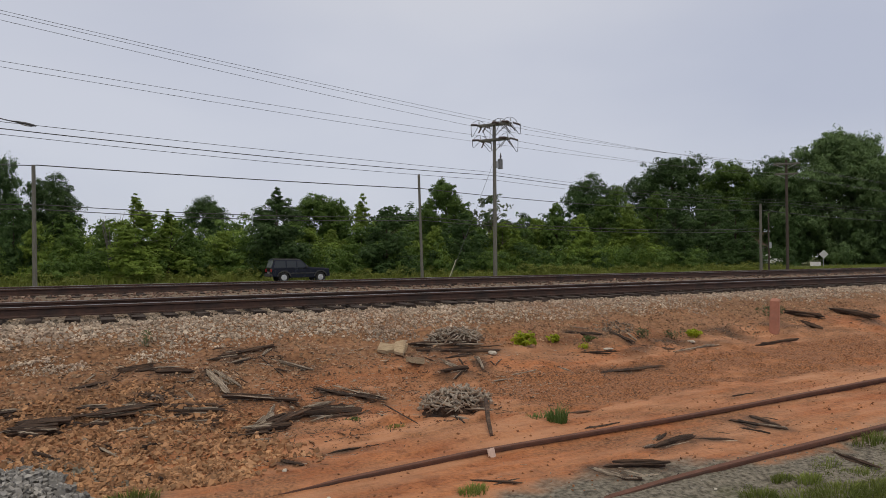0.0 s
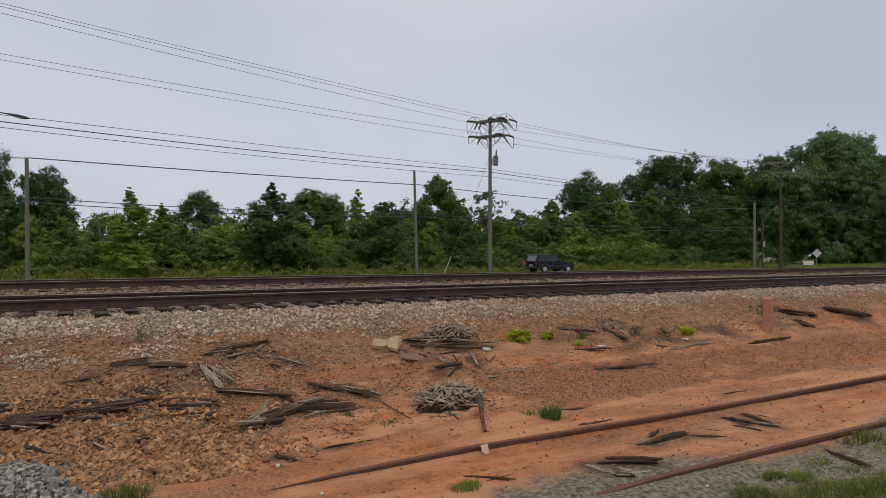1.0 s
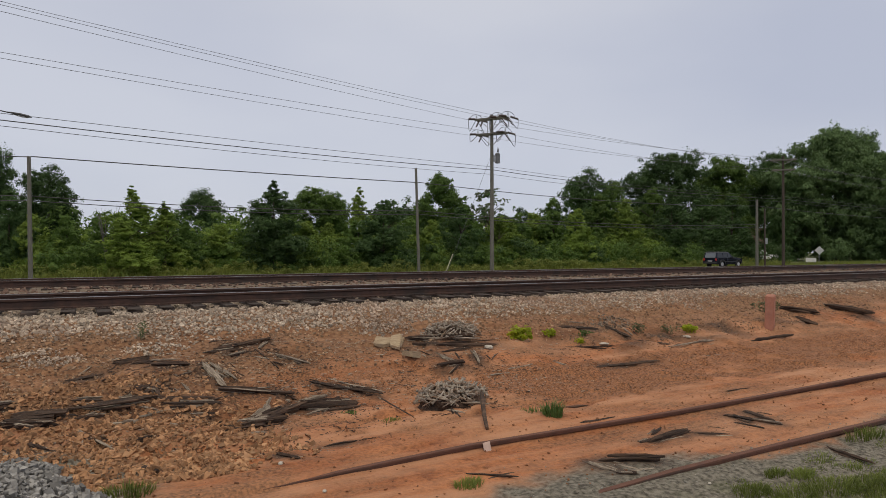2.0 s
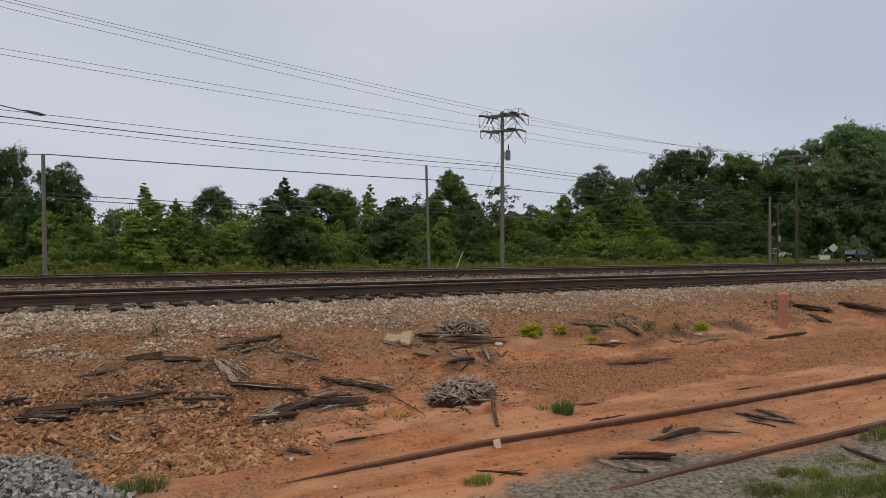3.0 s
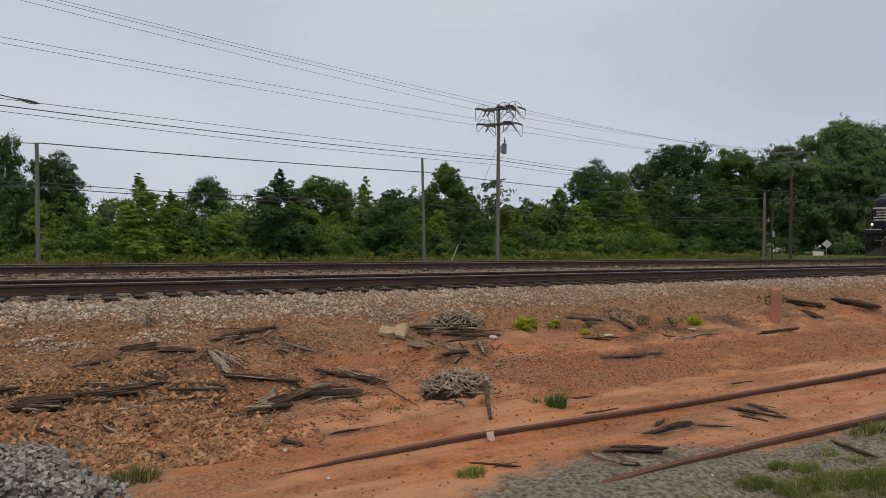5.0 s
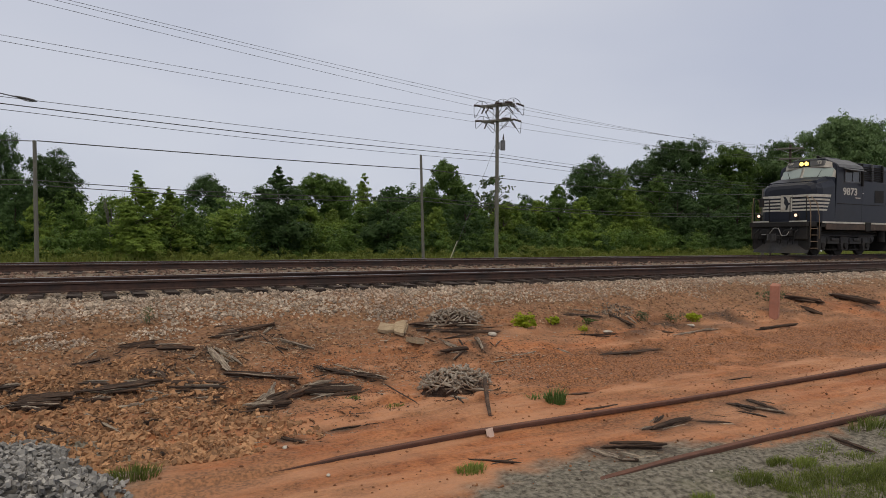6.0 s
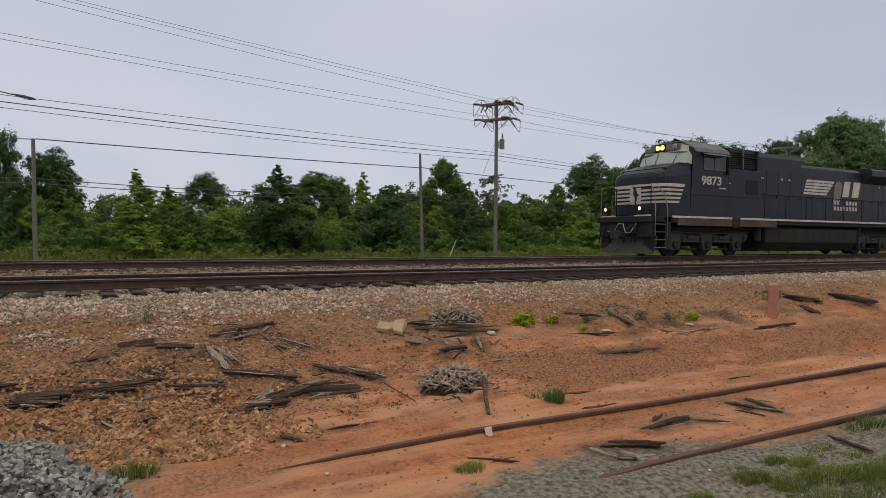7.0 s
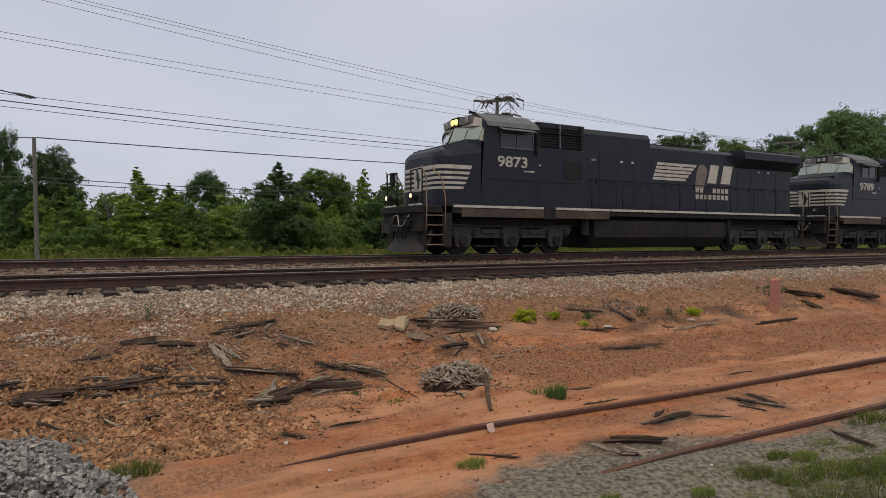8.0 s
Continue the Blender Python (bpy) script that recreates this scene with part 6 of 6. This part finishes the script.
    tank = ((-1.36, 1.28), (1.36, 1.28), (1.40, 1.15), (1.40, 0.62), (1.05, 0.24), (0.9, 0.2), (-0.9, 0.2), (-1.05, 0.24), (-1.40, 0.62), (-1.40, 1.15))
    loft(bm, [[(x, y * k, z) for y, z in tank] for x, k in ((7.98, 0.97), (8.05, 1), (15.5, 1), (15.57, 0.97))])
    tk = part("fuel_tank", bm, GRIME, L)
    for x in (8.9, 10.3, 11.7, 13.1, 14.4):
        bm = bmn()
        box(bm, x, x + 0.05, -1.412, -1.39, 0.62, 1.15)
        part("tank_strap", bm, GRIME, tk)
    for x0, z0, z1, yy in ((7.4, 0.7, 1.35, -1.2), (15.65, 0.9, 1.4, -1.2)):
        bm = bmn()
        disc(bm, (x0 + 0.22, yy, z0), "z", 0.17, 0, z1 - z0, 12)
        part("air_reservoir", bm, GRIME, L)
    bar(L, "frame_pipe", [(1.9, -1.2, 1.22), (7.2, -1.2, 1.22)], 0.03, GRIME)
    # trucks
    for axles in (AXLES[:3], AXLES[3:]):
        tr = None
        for s in (-1, 1):
            a, b, c = axles
            pts = [(a - 0.75, 0.92), (a - 0.62, 1.02), (a + 0.6, 0.98), (a + 0.8, 0.9), (b - 0.5, 0.9), (b - 0.3, 0.98), (b + 0.3, 0.98), (b + 0.5, 0.9), (c - 0.8, 0.9), (c - 0.6, 0.98), (c + 0.62, 1.02), (c + 0.75, 0.92), (c + 0.6, 0.7), (c + 0.32, 0.64), (c + 0.26, 0.28), (c - 0.26, 0.28), (c - 0.36, 0.6), (b + 0.36, 0.6), (b + 0.26, 0.28), (b - 0.26, 0.28), (b - 0.36, 0.6), (a + 0.36, 0.6), (a + 0.26, 0.28), (a - 0.26, 0.28), (a - 0.32, 0.64), (a - 0.6, 0.7)]
            bm = bmn()
            prism(bm, pts, "y", *sorted((s * 0.98, s * 1.16)))
            tr = part("truck_frame", bm, TRUCKGREY, L, "dusty cast truck side frame")
            for x in axles:
                bm = bmn()
                disc(bm, (x, s * 1.16, 0.5), "y", 0.16, 0 if s > 0 else -0.09, 0.09 if s > 0 else 0, 16)
                part("axle_box", bm, GRIME, tr)
            for x in (a - 0.42, a + 0.42, b - 0.42, b + 0.42, c - 0.42, c + 0.42):
                bm = bmn()
                tube(bm, [(x, s * 1.08, 0.62), (x, s * 1.1, 0.74), (x, s * 1.08, 0.9)], [0.1, 0.12, 0.1], 10)
                part("spring", bm, GRIME, tr)
            bm = bmn()
            tube(bm, [(a - 0.7, s * 1.2, 1.06), (a + 0.9, s * 1.2, 1.0), (c - 0.9, s * 1.2, 1.0), (c + 0.7, s * 1.2, 1.06)], 0.03, 6)
            part("brake_pipe", bm, TRUCKGREY, tr)
            bm = bmn()
            box(bm, a - 0.1, c + 0.1, *sorted((s * 1.0, s * 1.08)), 1.04, 1.2, 0.02)
            part("side_bearer", bm, GRIME, tr)
            for x in ((a + b) / 2, (b + c) / 2):
                bm = bmn()
                box(bm, x - 0.28, x + 0.28, *sorted((s * 1.16, s * 1.24)), 0.74, 0.9, 0.02)
                part("brake_cylinder", bm, TRUCKGREY, tr)
                bm = bmn()
                tube(bm, [(x - 0.45, s * 1.05, 0.3), (x + 0.45, s * 1.05, 0.3)], 0.035, 8)
                part("brake_rod", bm, GRIME, tr)
        bm = bmn()
        box(bm, axles[0] - 0.4, axles[2] + 0.4, -0.95, 0.95, 0.6, 1.0, 0.03)
        part("truck_bolster", bm, GRIME, L)
    sets = []
    for x in AXLES:
        bm = bmn()
        tube(bm, [(0, -1.1, 0), (0, 1.1, 0)], 0.09, 12)
        for s in (-1, 1):
            tube(bm, [(0, s * 0.68, 0), (0, s * 0.70, 0), (0, s * 0.72, 0), (0, s * 0.83, 0)], [0.4, WHEEL_R + 0.025, WHEEL_R + 0.002, WHEEL_R - 0.004], 32)
            for k in range(6):
                a = k * math.tau / 6
                tube(bm, [(0.28 * math.cos(a), s * 0.83, 0.28 * math.sin(a)), (0.28 * math.cos(a), s * 0.845, 0.28 * math.sin(a))], 0.05, 8)
        ws = part("wheelset", bm, GRIME, L)
        ws.matrix_basis = pose(x, 0, WHEEL_R + 0.004)
        sets.append((x, ws))
    # the end platform stands a little back over the pilot
    for ob in L.children:
        if ob.name.split(".")[0] in ("snow_plough", "pilot_plate", "coupler", "air_hose", "jumper_cable", "ditch_light", "deck_edge", "front_handrail", "signal_box"):
            ob.location.x += 0.27
    return L, sets


TRAIN_Y = 19.97
SPEED = 10.452
LENGTH = 22.4
loco_a, sets_a = locomotive("9873", pose(9.0, TRAIN_Y, 0), "black diesel locomotive with white nose stripes and lit headlamps")
loco_b, sets_b = locomotive("9789", pose(9.0 + LENGTH, TRAIN_Y, 0), "black diesel locomotive with white nose stripes, coupled behind another", False)
# ---- dark off-road car on the road ----
CARPAINT = mat("dark_blue_black_car_paint", (0.007, 0.009, 0.02), (0.009, 0.012, 0.024), 2, 0.25)
TYRE = mat("tyre_rubber", (0.02, 0.02, 0.02), (0.03, 0.03, 0.03), 5, 0.85)
RIM = mat("bright_alloy_rim", (0.62, 0.63, 0.65), (0.5, 0.5, 0.52), 5, 0.35, 0.6)
TRIM = mat("grey_plastic_trim", (0.05, 0.05, 0.052), (0.035, 0.035, 0.037), 5, 0.6)
TAIL = mat("red_tail_lamp", (0.45, 0.03, 0.025), (0.35, 0.02, 0.02), 5, 0.3)
CARGLASS = mat("tinted_car_glass", (0.03, 0.036, 0.045), (0.036, 0.042, 0.05), 1, 0.05)
# rear window: the car glass made greyer, its reflection painted in
REARGLASS = mat("rear_glass_painted_reflection", (0.16, 0.18, 0.2), (0.14, 0.16, 0.18), 1, 0.08)

for m_ in (CARPAINT, CARGLASS):
    m_.node_tree.nodes["Principled BSDF"].inputs["Specular IOR Level"].default_value = 0.3

# x = 0 at the rear axle, the front towards +x
suv = empty("off_road_car", pose(10.75, 40.0, -0.74), label="dark boxy off-road car driving along the road", category="car")
suv.scale = (0.9, 0.9, 0.9)
bm = bmn()
side = ((-0.82, 0.42), (-0.84, 0.98), (3.2, 0.92), (3.25, 0.5), (3.15, 0.4), (3.0, 0.36), (2.98, 0.62), (2.85, 0.76), (2.35, 0.76), (2.2, 0.62), (2.18, 0.32), (0.42, 0.32), (0.4, 0.62), (0.26, 0.76), (-0.26, 0.76), (-0.4, 0.62), (-0.42, 0.4))
prism(bm, side[::-1], "y", -0.85, 0.85)
bmesh.ops.bevel(bm, geom=[e for e in bm.edges if abs(e.verts[0].co.y - e.verts[1].co.y) < 0.01], offset=0.03, segments=2, affect="EDGES")
part("body", bm, CARPAINT, suv)
bm = bmn()
loft(bm, [[(1.78, -0.8, 0.92), (1.78, 0.8, 0.92), (3.18, 0.74, 0.9), (3.18, -0.74, 0.9)], [(1.8, -0.76, 1.04), (1.8, 0.76, 1.04), (3.12, 0.68, 0.97), (3.12, -0.68, 0.97)]])
part("bonnet", bm, CARPAINT, suv)
bm = bmn()
loft(bm, [[(-0.83, -0.83, 0.97), (-0.83, 0.83, 0.97), (1.86, 0.83, 0.97), (1.86, -0.83, 0.97)], [(-0.66, -0.7, 1.55), (-0.66, 0.7, 1.55), (1.22, 0.7, 1.55), (1.22, -0.7, 1.55)], [(-0.56, -0.64, 1.6), (-0.56, 0.64, 1.6), (1.12, 0.64, 1.6), (1.12, -0.64, 1.6)]])
part("cabin", bm, CARPAINT, suv)
for s in (-1, 1):
    for x0, x1, t0, t1 in ((-0.68, 0.12, -0.55, 0.12), (0.2, 0.86, 0.2, 0.86), (0.94, 1.62, 0.94, 1.2)):
        bm = bmn()
        prism(bm, [(x0, 1.02), (x1, 1.02), (t1, 1.5), (t0, 1.5)], "y", -0.006, 0.006)
        g = part("side_window", bm, CARGLASS, suv)
        g.matrix_basis = Matrix.Translation((0, s * 0.772, 0.0)) @ Matrix.Translation((0, 0, 1.25)) @ Matrix.Rotation(s * math.atan2(0.13, 0.58), 4, "X") @ Matrix.Translation((0, 0, -1.25))
    for n, x in enumerate((-0.0, 2.58)):
        bm = bmn()
        prism(bm, [(x + 0.5 * math.cos(a), 0.36 + 0.47 * math.sin(a)) for a in (0.15, 0.7, 1.2, 1.57, 1.94, 2.44, 2.99)] + [(x + 0.42 * math.cos(a), 0.36 + 0.4 * math.sin(a)) for a in (2.99, 2.44, 1.94, 1.57, 1.2, 0.7, 0.15)], "y", *sorted((s * 0.84, s * 0.9)))
        part("wheel_arch", bm, TRIM, suv)
    bm = bmn()
    box(bm, 0.45, 2.15, *sorted((s * 0.85, s * 0.875)), 0.6, 0.66, 0.01)
    part("side_moulding", bm, TRIM, suv)
    bm = bmn()
    box(bm, -0.87, -0.82, *sorted((s * 0.62, s * 0.82)), 0.72, 0.94, 0.01)
    part("tail_light", bm, TAIL, suv, "red tail light")
    bm = bmn()
    box(bm, 3.2, 3.25, *sorted((s * 0.45, s * 0.72)), 0.68, 0.84, 0.01)
    part("headlight", bm, GALV, suv)
    bm = bmn()
    box(bm, 1.5, 1.62, *sorted((s * 0.84, s * 1.0)), 1.0, 1.14, 0.02)
    part("wing_mirror", bm, TRIM, suv)
    bm = bmn()
    tube(bm, [(-0.5, s * 0.58, 1.61), (-0.4, s * 0.58, 1.65), (0.9, s * 0.58, 1.65), (1.0, s * 0.58, 1.61)], 0.015, 6)
    part("roof_rail", bm, TRIM, suv)
bm = bmn()
prism(bm, ((-0.845, 1.02), (-0.70, 1.5), (-0.68, 1.5), (-0.82, 1.02)), "y", -0.62, 0.62)
part("rear_window", bm, REARGLASS, suv)
bm = bmn()
prism(bm, ((1.80, 1.03), (1.30, 1.5), (1.27, 1.5), (1.76, 1.03)), "y", -0.64, 0.64)
part("windscreen", bm, CARGLASS, suv)
for x0, x1 in ((-0.95, -0.8), (3.15, 3.3)):
    bm = bmn()
    box(bm, x0, x1, -0.82, 0.82, 0.40, 0.6, 0.03)
    part("bumper", bm, TRIM, suv)
bm = bmn()
box(bm, -0.862, -0.845, -0.26, 0.26, 0.62, 0.74)
part("number_plate", bm, RIM, suv, "plain pale plate")
suv_wheels = []
for x in (0.0, 2.58):
    for s in (-1, 1):
        bm = bmn()
        tube(bm, [(0, -0.1, 0), (0, -0.1, 0), (0, -0.07, 0), (0, 0.07, 0), (0, 0.1, 0), (0, 0.1, 0)], [0.2, 0.31, 0.345, 0.345, 0.31, 0.2], 24)
        w = part("wheel", bm, TYRE, suv, smooth=False)
        w.matrix_basis = pose(x, s * 0.75, 0.345)
        bm = bmn()
        disc(bm, (0, s * 0.1, 0), "y", 0.07, -0.015, 0.015, 12)
        tube(bm, [(0, s * 0.075, 0), (0, s * 0.112, 0)], [0.205, 0.195], 20)
        for k in range(5):
            a = k * math.tau / 5
            tube(bm, [(0.05 * math.cos(a), s * 0.115, 0.05 * math.sin(a)), (0.19 * math.cos(a), s * 0.115, 0.19 * math.sin(a))], 0.03, 6)
        part("rim", bm, RIM, w, "bright alloy rim")
        suv_wheels.append((x, s, w))
# ---- loose stone: ballast, the grey gravel heap and clay-stained rubble ----
CUBE = np.array([(x, y, z) for z in (-1, 1) for x, y in ((-1, -1), (1, -1), (1, 1), (-1, 1))], dtype=float)
CUBE_FACES = np.array(((3, 2, 1, 0), (4, 5, 6, 7), (0, 1, 5, 4), (1, 2, 6, 5), (2, 3, 7, 6), (3, 0, 4, 7)))


def stones(name, spots, lo, hi, flat, material, label, seed, lift=0.3):
    """Angular stones at spots (x, y, z), half sunk."""
    rng = np.random.default_rng(seed)
    spots = np.array(spots)
    n = len(spots)
    shape = CUBE[None] * rng.uniform(0.3, 1.05, (n, 8, 3))
    shape *= rng.uniform(0.7, 1.25, (n, 1, 3)) * np.array((1, 1, flat))
    q = rng.normal(size=(n, 4))
    q[:, 1:3] *= 0.45
    q /= np.linalg.norm(q, axis=1)[:, None]
    w, x, y, z = q.T
    rot = np.stack((1 - 2 * (y * y + z * z), 2 * (x * y - z * w), 2 * (x * z + y * w), 2 * (x * y + z * w), 1 - 2 * (x * x + z * z), 2 * (y * z - x * w), 2 * (x * z - y * w), 2 * (y * z + x * w), 1 - 2 * (x * x + y * y)), axis=1).reshape(n, 3, 3)
    size = (lo + (hi - lo) * rng.random(n) ** 1.8)[:, None, None]
    verts = np.einsum("nij,nkj->nki", rot, shape) * size + spots[:, None, :]
    verts[:, :, 2] += (size * lift * flat)[:, :, 0]
    faces = (CUBE_FACES[None] + (np.arange(n) * 8)[:, None, None]).reshape(-1, 4)
    return tagged(new(name, mesh_of(name, verts.reshape(-1, 3), faces, material)), label, "stones", kind="stuff")


srng = random.Random(77)


def along(n, near, far, y0, y1):
    """Spots strewn along the line, thinner with distance."""
    out = []
    while len(out) < n:
        x = near + (far - near) * srng.random() ** 1.9
        y = srng.uniform(y0, y1)
        out.append((x, y, land(x, y)))
    return out


def thin(spots, keep):
    return [s for s in spots if srng.random() < keep(s[0], s[1])]


stones("ballast", thin(along(27000, -3.5, 28, 10.3, 12.32), lambda x, y: (y - 10.75 + 0.6 * noise.noise((x * 0.55, y * 0.3, 6.0)) + 0.3 * noise.noise((x * 2.1, y * 2.1, 1.0))) * 2.2), 0.013, 0.036, 0.8, STONE, "tan and grey stone ballast on the bank's shoulder", 1)
stones("ballast", along(6000, 26, 75, 11.0, 12.35), 0.03, 0.06, 0.8, STONE, "tan and grey stone ballast on the bank's shoulder", 2)
stones("ballast", thin(along(22000, -3.5, 30, 9.3, 11.3), lambda x, y: min(1, 0.1 + 0.12 * (x > 6) + max(0, y - 9.5) * 0.5 + 0.7 * noise.noise((x * 0.6, y * 0.9, 4.0)))), 0.011, 0.03, 0.75, BANKSTONE, "loose stones spilled down the clay bank", 3)
stones("ballast", along(9000, -6, 70, 15.0, 19.1), 0.03, 0.055, 0.8, BROWNSTONE, "rust-brown ballast between the tracks", 4)
stones("ballast", along(5000, -4, 35, 12.2, 12.85), 0.016, 0.034, 0.8, STONE, "stone ballast about the sleeper ends", 14)
stones("ballast", along(4500, -4, 40, 12.3, 15.0), 0.018, 0.035, 0.8, STONE, "stone ballast between the sleepers", 5)
# grey gravel heap at the bank's foot
heap = []
while len(heap) < 7500:
    x, y = srng.uniform(-3.2, 0.5), srng.uniform(4.6, 7.95)
    k = 1 - max(math.hypot((x + 1.6) / 1.95, (y - 5.9) / 2.0), 0)
    if k > -0.02 + 0.1 * noise.noise((x * 2, y * 2, 0)) and x < 0.15 + 0.25 * noise.noise((y * 2, 0, 0)) - 0.35 * (y - 6):
        heap.append((x, y, land(x, y) + 0.20 * min(1, max(0, k) * 2.2) * srng.uniform(0.6, 1.05)))
stones("gravel_heap", heap, 0.016, 0.036, 0.75, GREYSTONE, "heap of loose grey granite gravel", 6)
# bed under the gravel heap, a darker grey than the stones
bm = bmn()
hv = [[bm.verts.new((x, y, land(x, y) - 0.03 + 0.2 * min(1, max(0, 1 - math.hypot((x + 1.6) / 1.95, (y - 5.9) / 2.0)) * 2.2) * 0.8)) for x in steps((-3.6, 0.5, 30))] for y in steps((3.9, 8.0, 30))]
for r0, r1 in zip(hv, hv[1:]):
    for i in range(len(r0) - 1):
        bm.faces.new((r0[i], r0[i + 1], r1[i + 1], r1[i]))
tagged(part("gravel_bed", bm, mat("dark_gravel_bed", (0.10, 0.092, 0.084), (0.16, 0.15, 0.138), 9, 0.95, 0, 0.01), None, "", True), "grey bed under the gravel heap, darker than its stones", "gravel", kind="structure")
# clay-stained rubble beside it
rubble = []
while len(rubble) < 8000:
    x, y = srng.uniform(-2.5, 2.3), 6.2 + 3.4 * srng.random() ** 1.5
    edge = 1.75 - 0.55 * max(0, 7.2 - y) + 0.8 * noise.noise((x * 1.3, y * 1.3, 3.0)) + 0.5 * max(0.0, srng.gauss(0, 0.7)) - 0.25 * max(0, y - 8)
    if x < edge and x > -0.3 - 2.0 * max(0, y - 7.3) and srng.random() < 0.85 + 0.5 * noise.noise((x * 1.7, y * 1.7, 9.0)):
        rubble.append((x, y, land(x, y)))
stones("clay_rubble", rubble, 0.016, 0.045, 0.45, CLAYSTONE, "flat clay-stained rubble strewn below the bank", 7)
for x, y, rx, ry, n, sd in ((-0.45, 10.45, 0.55, 0.3, 300, 8), (10.0, 10.3, 0.55, 0.35, 260, 9), (4.9, 10.7, 0.6, 0.3, 260, 10), (1.0, 10.55, 0.5, 0.25, 200, 11)):
    spots = []
    for _ in range(n):
        a, k = srng.uniform(0, math.tau), math.sqrt(srng.random()) * srng.uniform(0.8, 1.1)
        px, py = x + rx * k * math.cos(a), y + ry * k * math.sin(a)
        spots.append((px, py, land(px, py) + 0.04 * max(0, 1 - k)))
    stones("gravel_patch", spots, 0.011, 0.026, 0.7, STONE, "low patch of pale gravel on the bank", sd)
stones("pebbles", thin([(x, y, land(x, y)) for x, y in ((srng.uniform(0.5, 18), srng.uniform(4.3, 10.2)) for _ in range(22000))], lambda x, y: 0.12 + 0.5 * ease(y, 6.5, 8.5) * (0.3 + 1.6 * noise.noise((x * 0.5, y * 1.1, 41.0))) + 0.3 * noise.noise((x * 1.5, y * 2.5, 42.0)) + 0.55 * crumbled(x, y)), 0.005, 0.018, 0.7, CLAYCRUMB, "small pebbles scattered on the clay", 12)
stones("pebbles", [(x, y, land(x, y)) for x, y in ((srng.uniform(2.2, 10), srng.uniform(2.3, 4.4)) for _ in range(1700))], 0.004, 0.013, 0.7, mat("dirty_grey_pebble", (0.15, 0.138, 0.115), (0.24, 0.225, 0.195), 6, 0.9, per=0.6), "small grey pebbles on grey dirt", 13)


# ---- grass along the road verge ----
def verge(name, n, x0, x1, y0, y1, h, width, material, label, seed):
    rng = random.Random(seed)
    verts, faces = [], []
    for _ in range(n):
        x, y = x0 + (x1 - x0) * rng.random() ** 1.3, rng.uniform(y0, y1)
        z, a = land(x, y), rng.uniform(0, math.tau)
        hh = h * rng.uniform(0.4, 1.2) * (0.8 + 0.6 * noise.noise((x * 0.4, y * 0.4, 8)))
        px, py = math.cos(a) * width, math.sin(a) * width
        ox, oy = rng.uniform(-0.5, 0.5) * hh, rng.uniform(-0.5, 0.5) * hh
        b = len(verts)
        verts += [(x - px, y - py, z - 0.02), (x + px, y + py, z - 0.02), (x + ox, y + oy, z + hh)]
        faces.append((b, b + 1, b + 2))
    return tagged(new(name, mesh_of(name, verts, faces, material)), label, "grass", kind="stuff")


verge("verge_grass", 16000, -12, 85, 24.2, 29, 0.32, 0.022, GRASS, "rough green grass between railway and road", 1)
verge("verge_grass", 14000, -12, 95, 30, 36.4, 0.4, 0.03, GRASS, "rough green grass beside the road", 2)
verge("verge_grass", 14000, -14, 110, 43.5, 46.5, 0.5, 0.035, GRASS, "tall pale grass at the wood's foot", 3)


# ---- what moves ----
def motions():
    for ob, back in ((loco_a, 0.0), (loco_b, LENGTH)):
        walk(ob, [(t, pose(9.0 + back + SPEED * (8 - t), TRAIN_Y, 0)) for t in (0, 2, 4, 6, 7, 8)])
    turn = [i / 15 for i in range(0, 121)]
    for sets in (sets_a, sets_b):
        for x, ws in sets:
            walk(ws, [(t, pose(x, 0, WHEEL_R + 0.004) @ Matrix.Rotation(-SPEED * t / WHEEL_R, 4, "Y")) for t in turn])
    walk(suv, [(t, pose(10.75 + 20.7 * t, 40.0, -0.74)) for t in (0, 2, 4, 6, 8)])
    for x, s, w in suv_wheels:
        walk(w, [(t, pose(x, s * 0.75, 0.345) @ Matrix.Rotation(radians(43 * 30) * t, 4, "Y")) for t in turn])


motions()
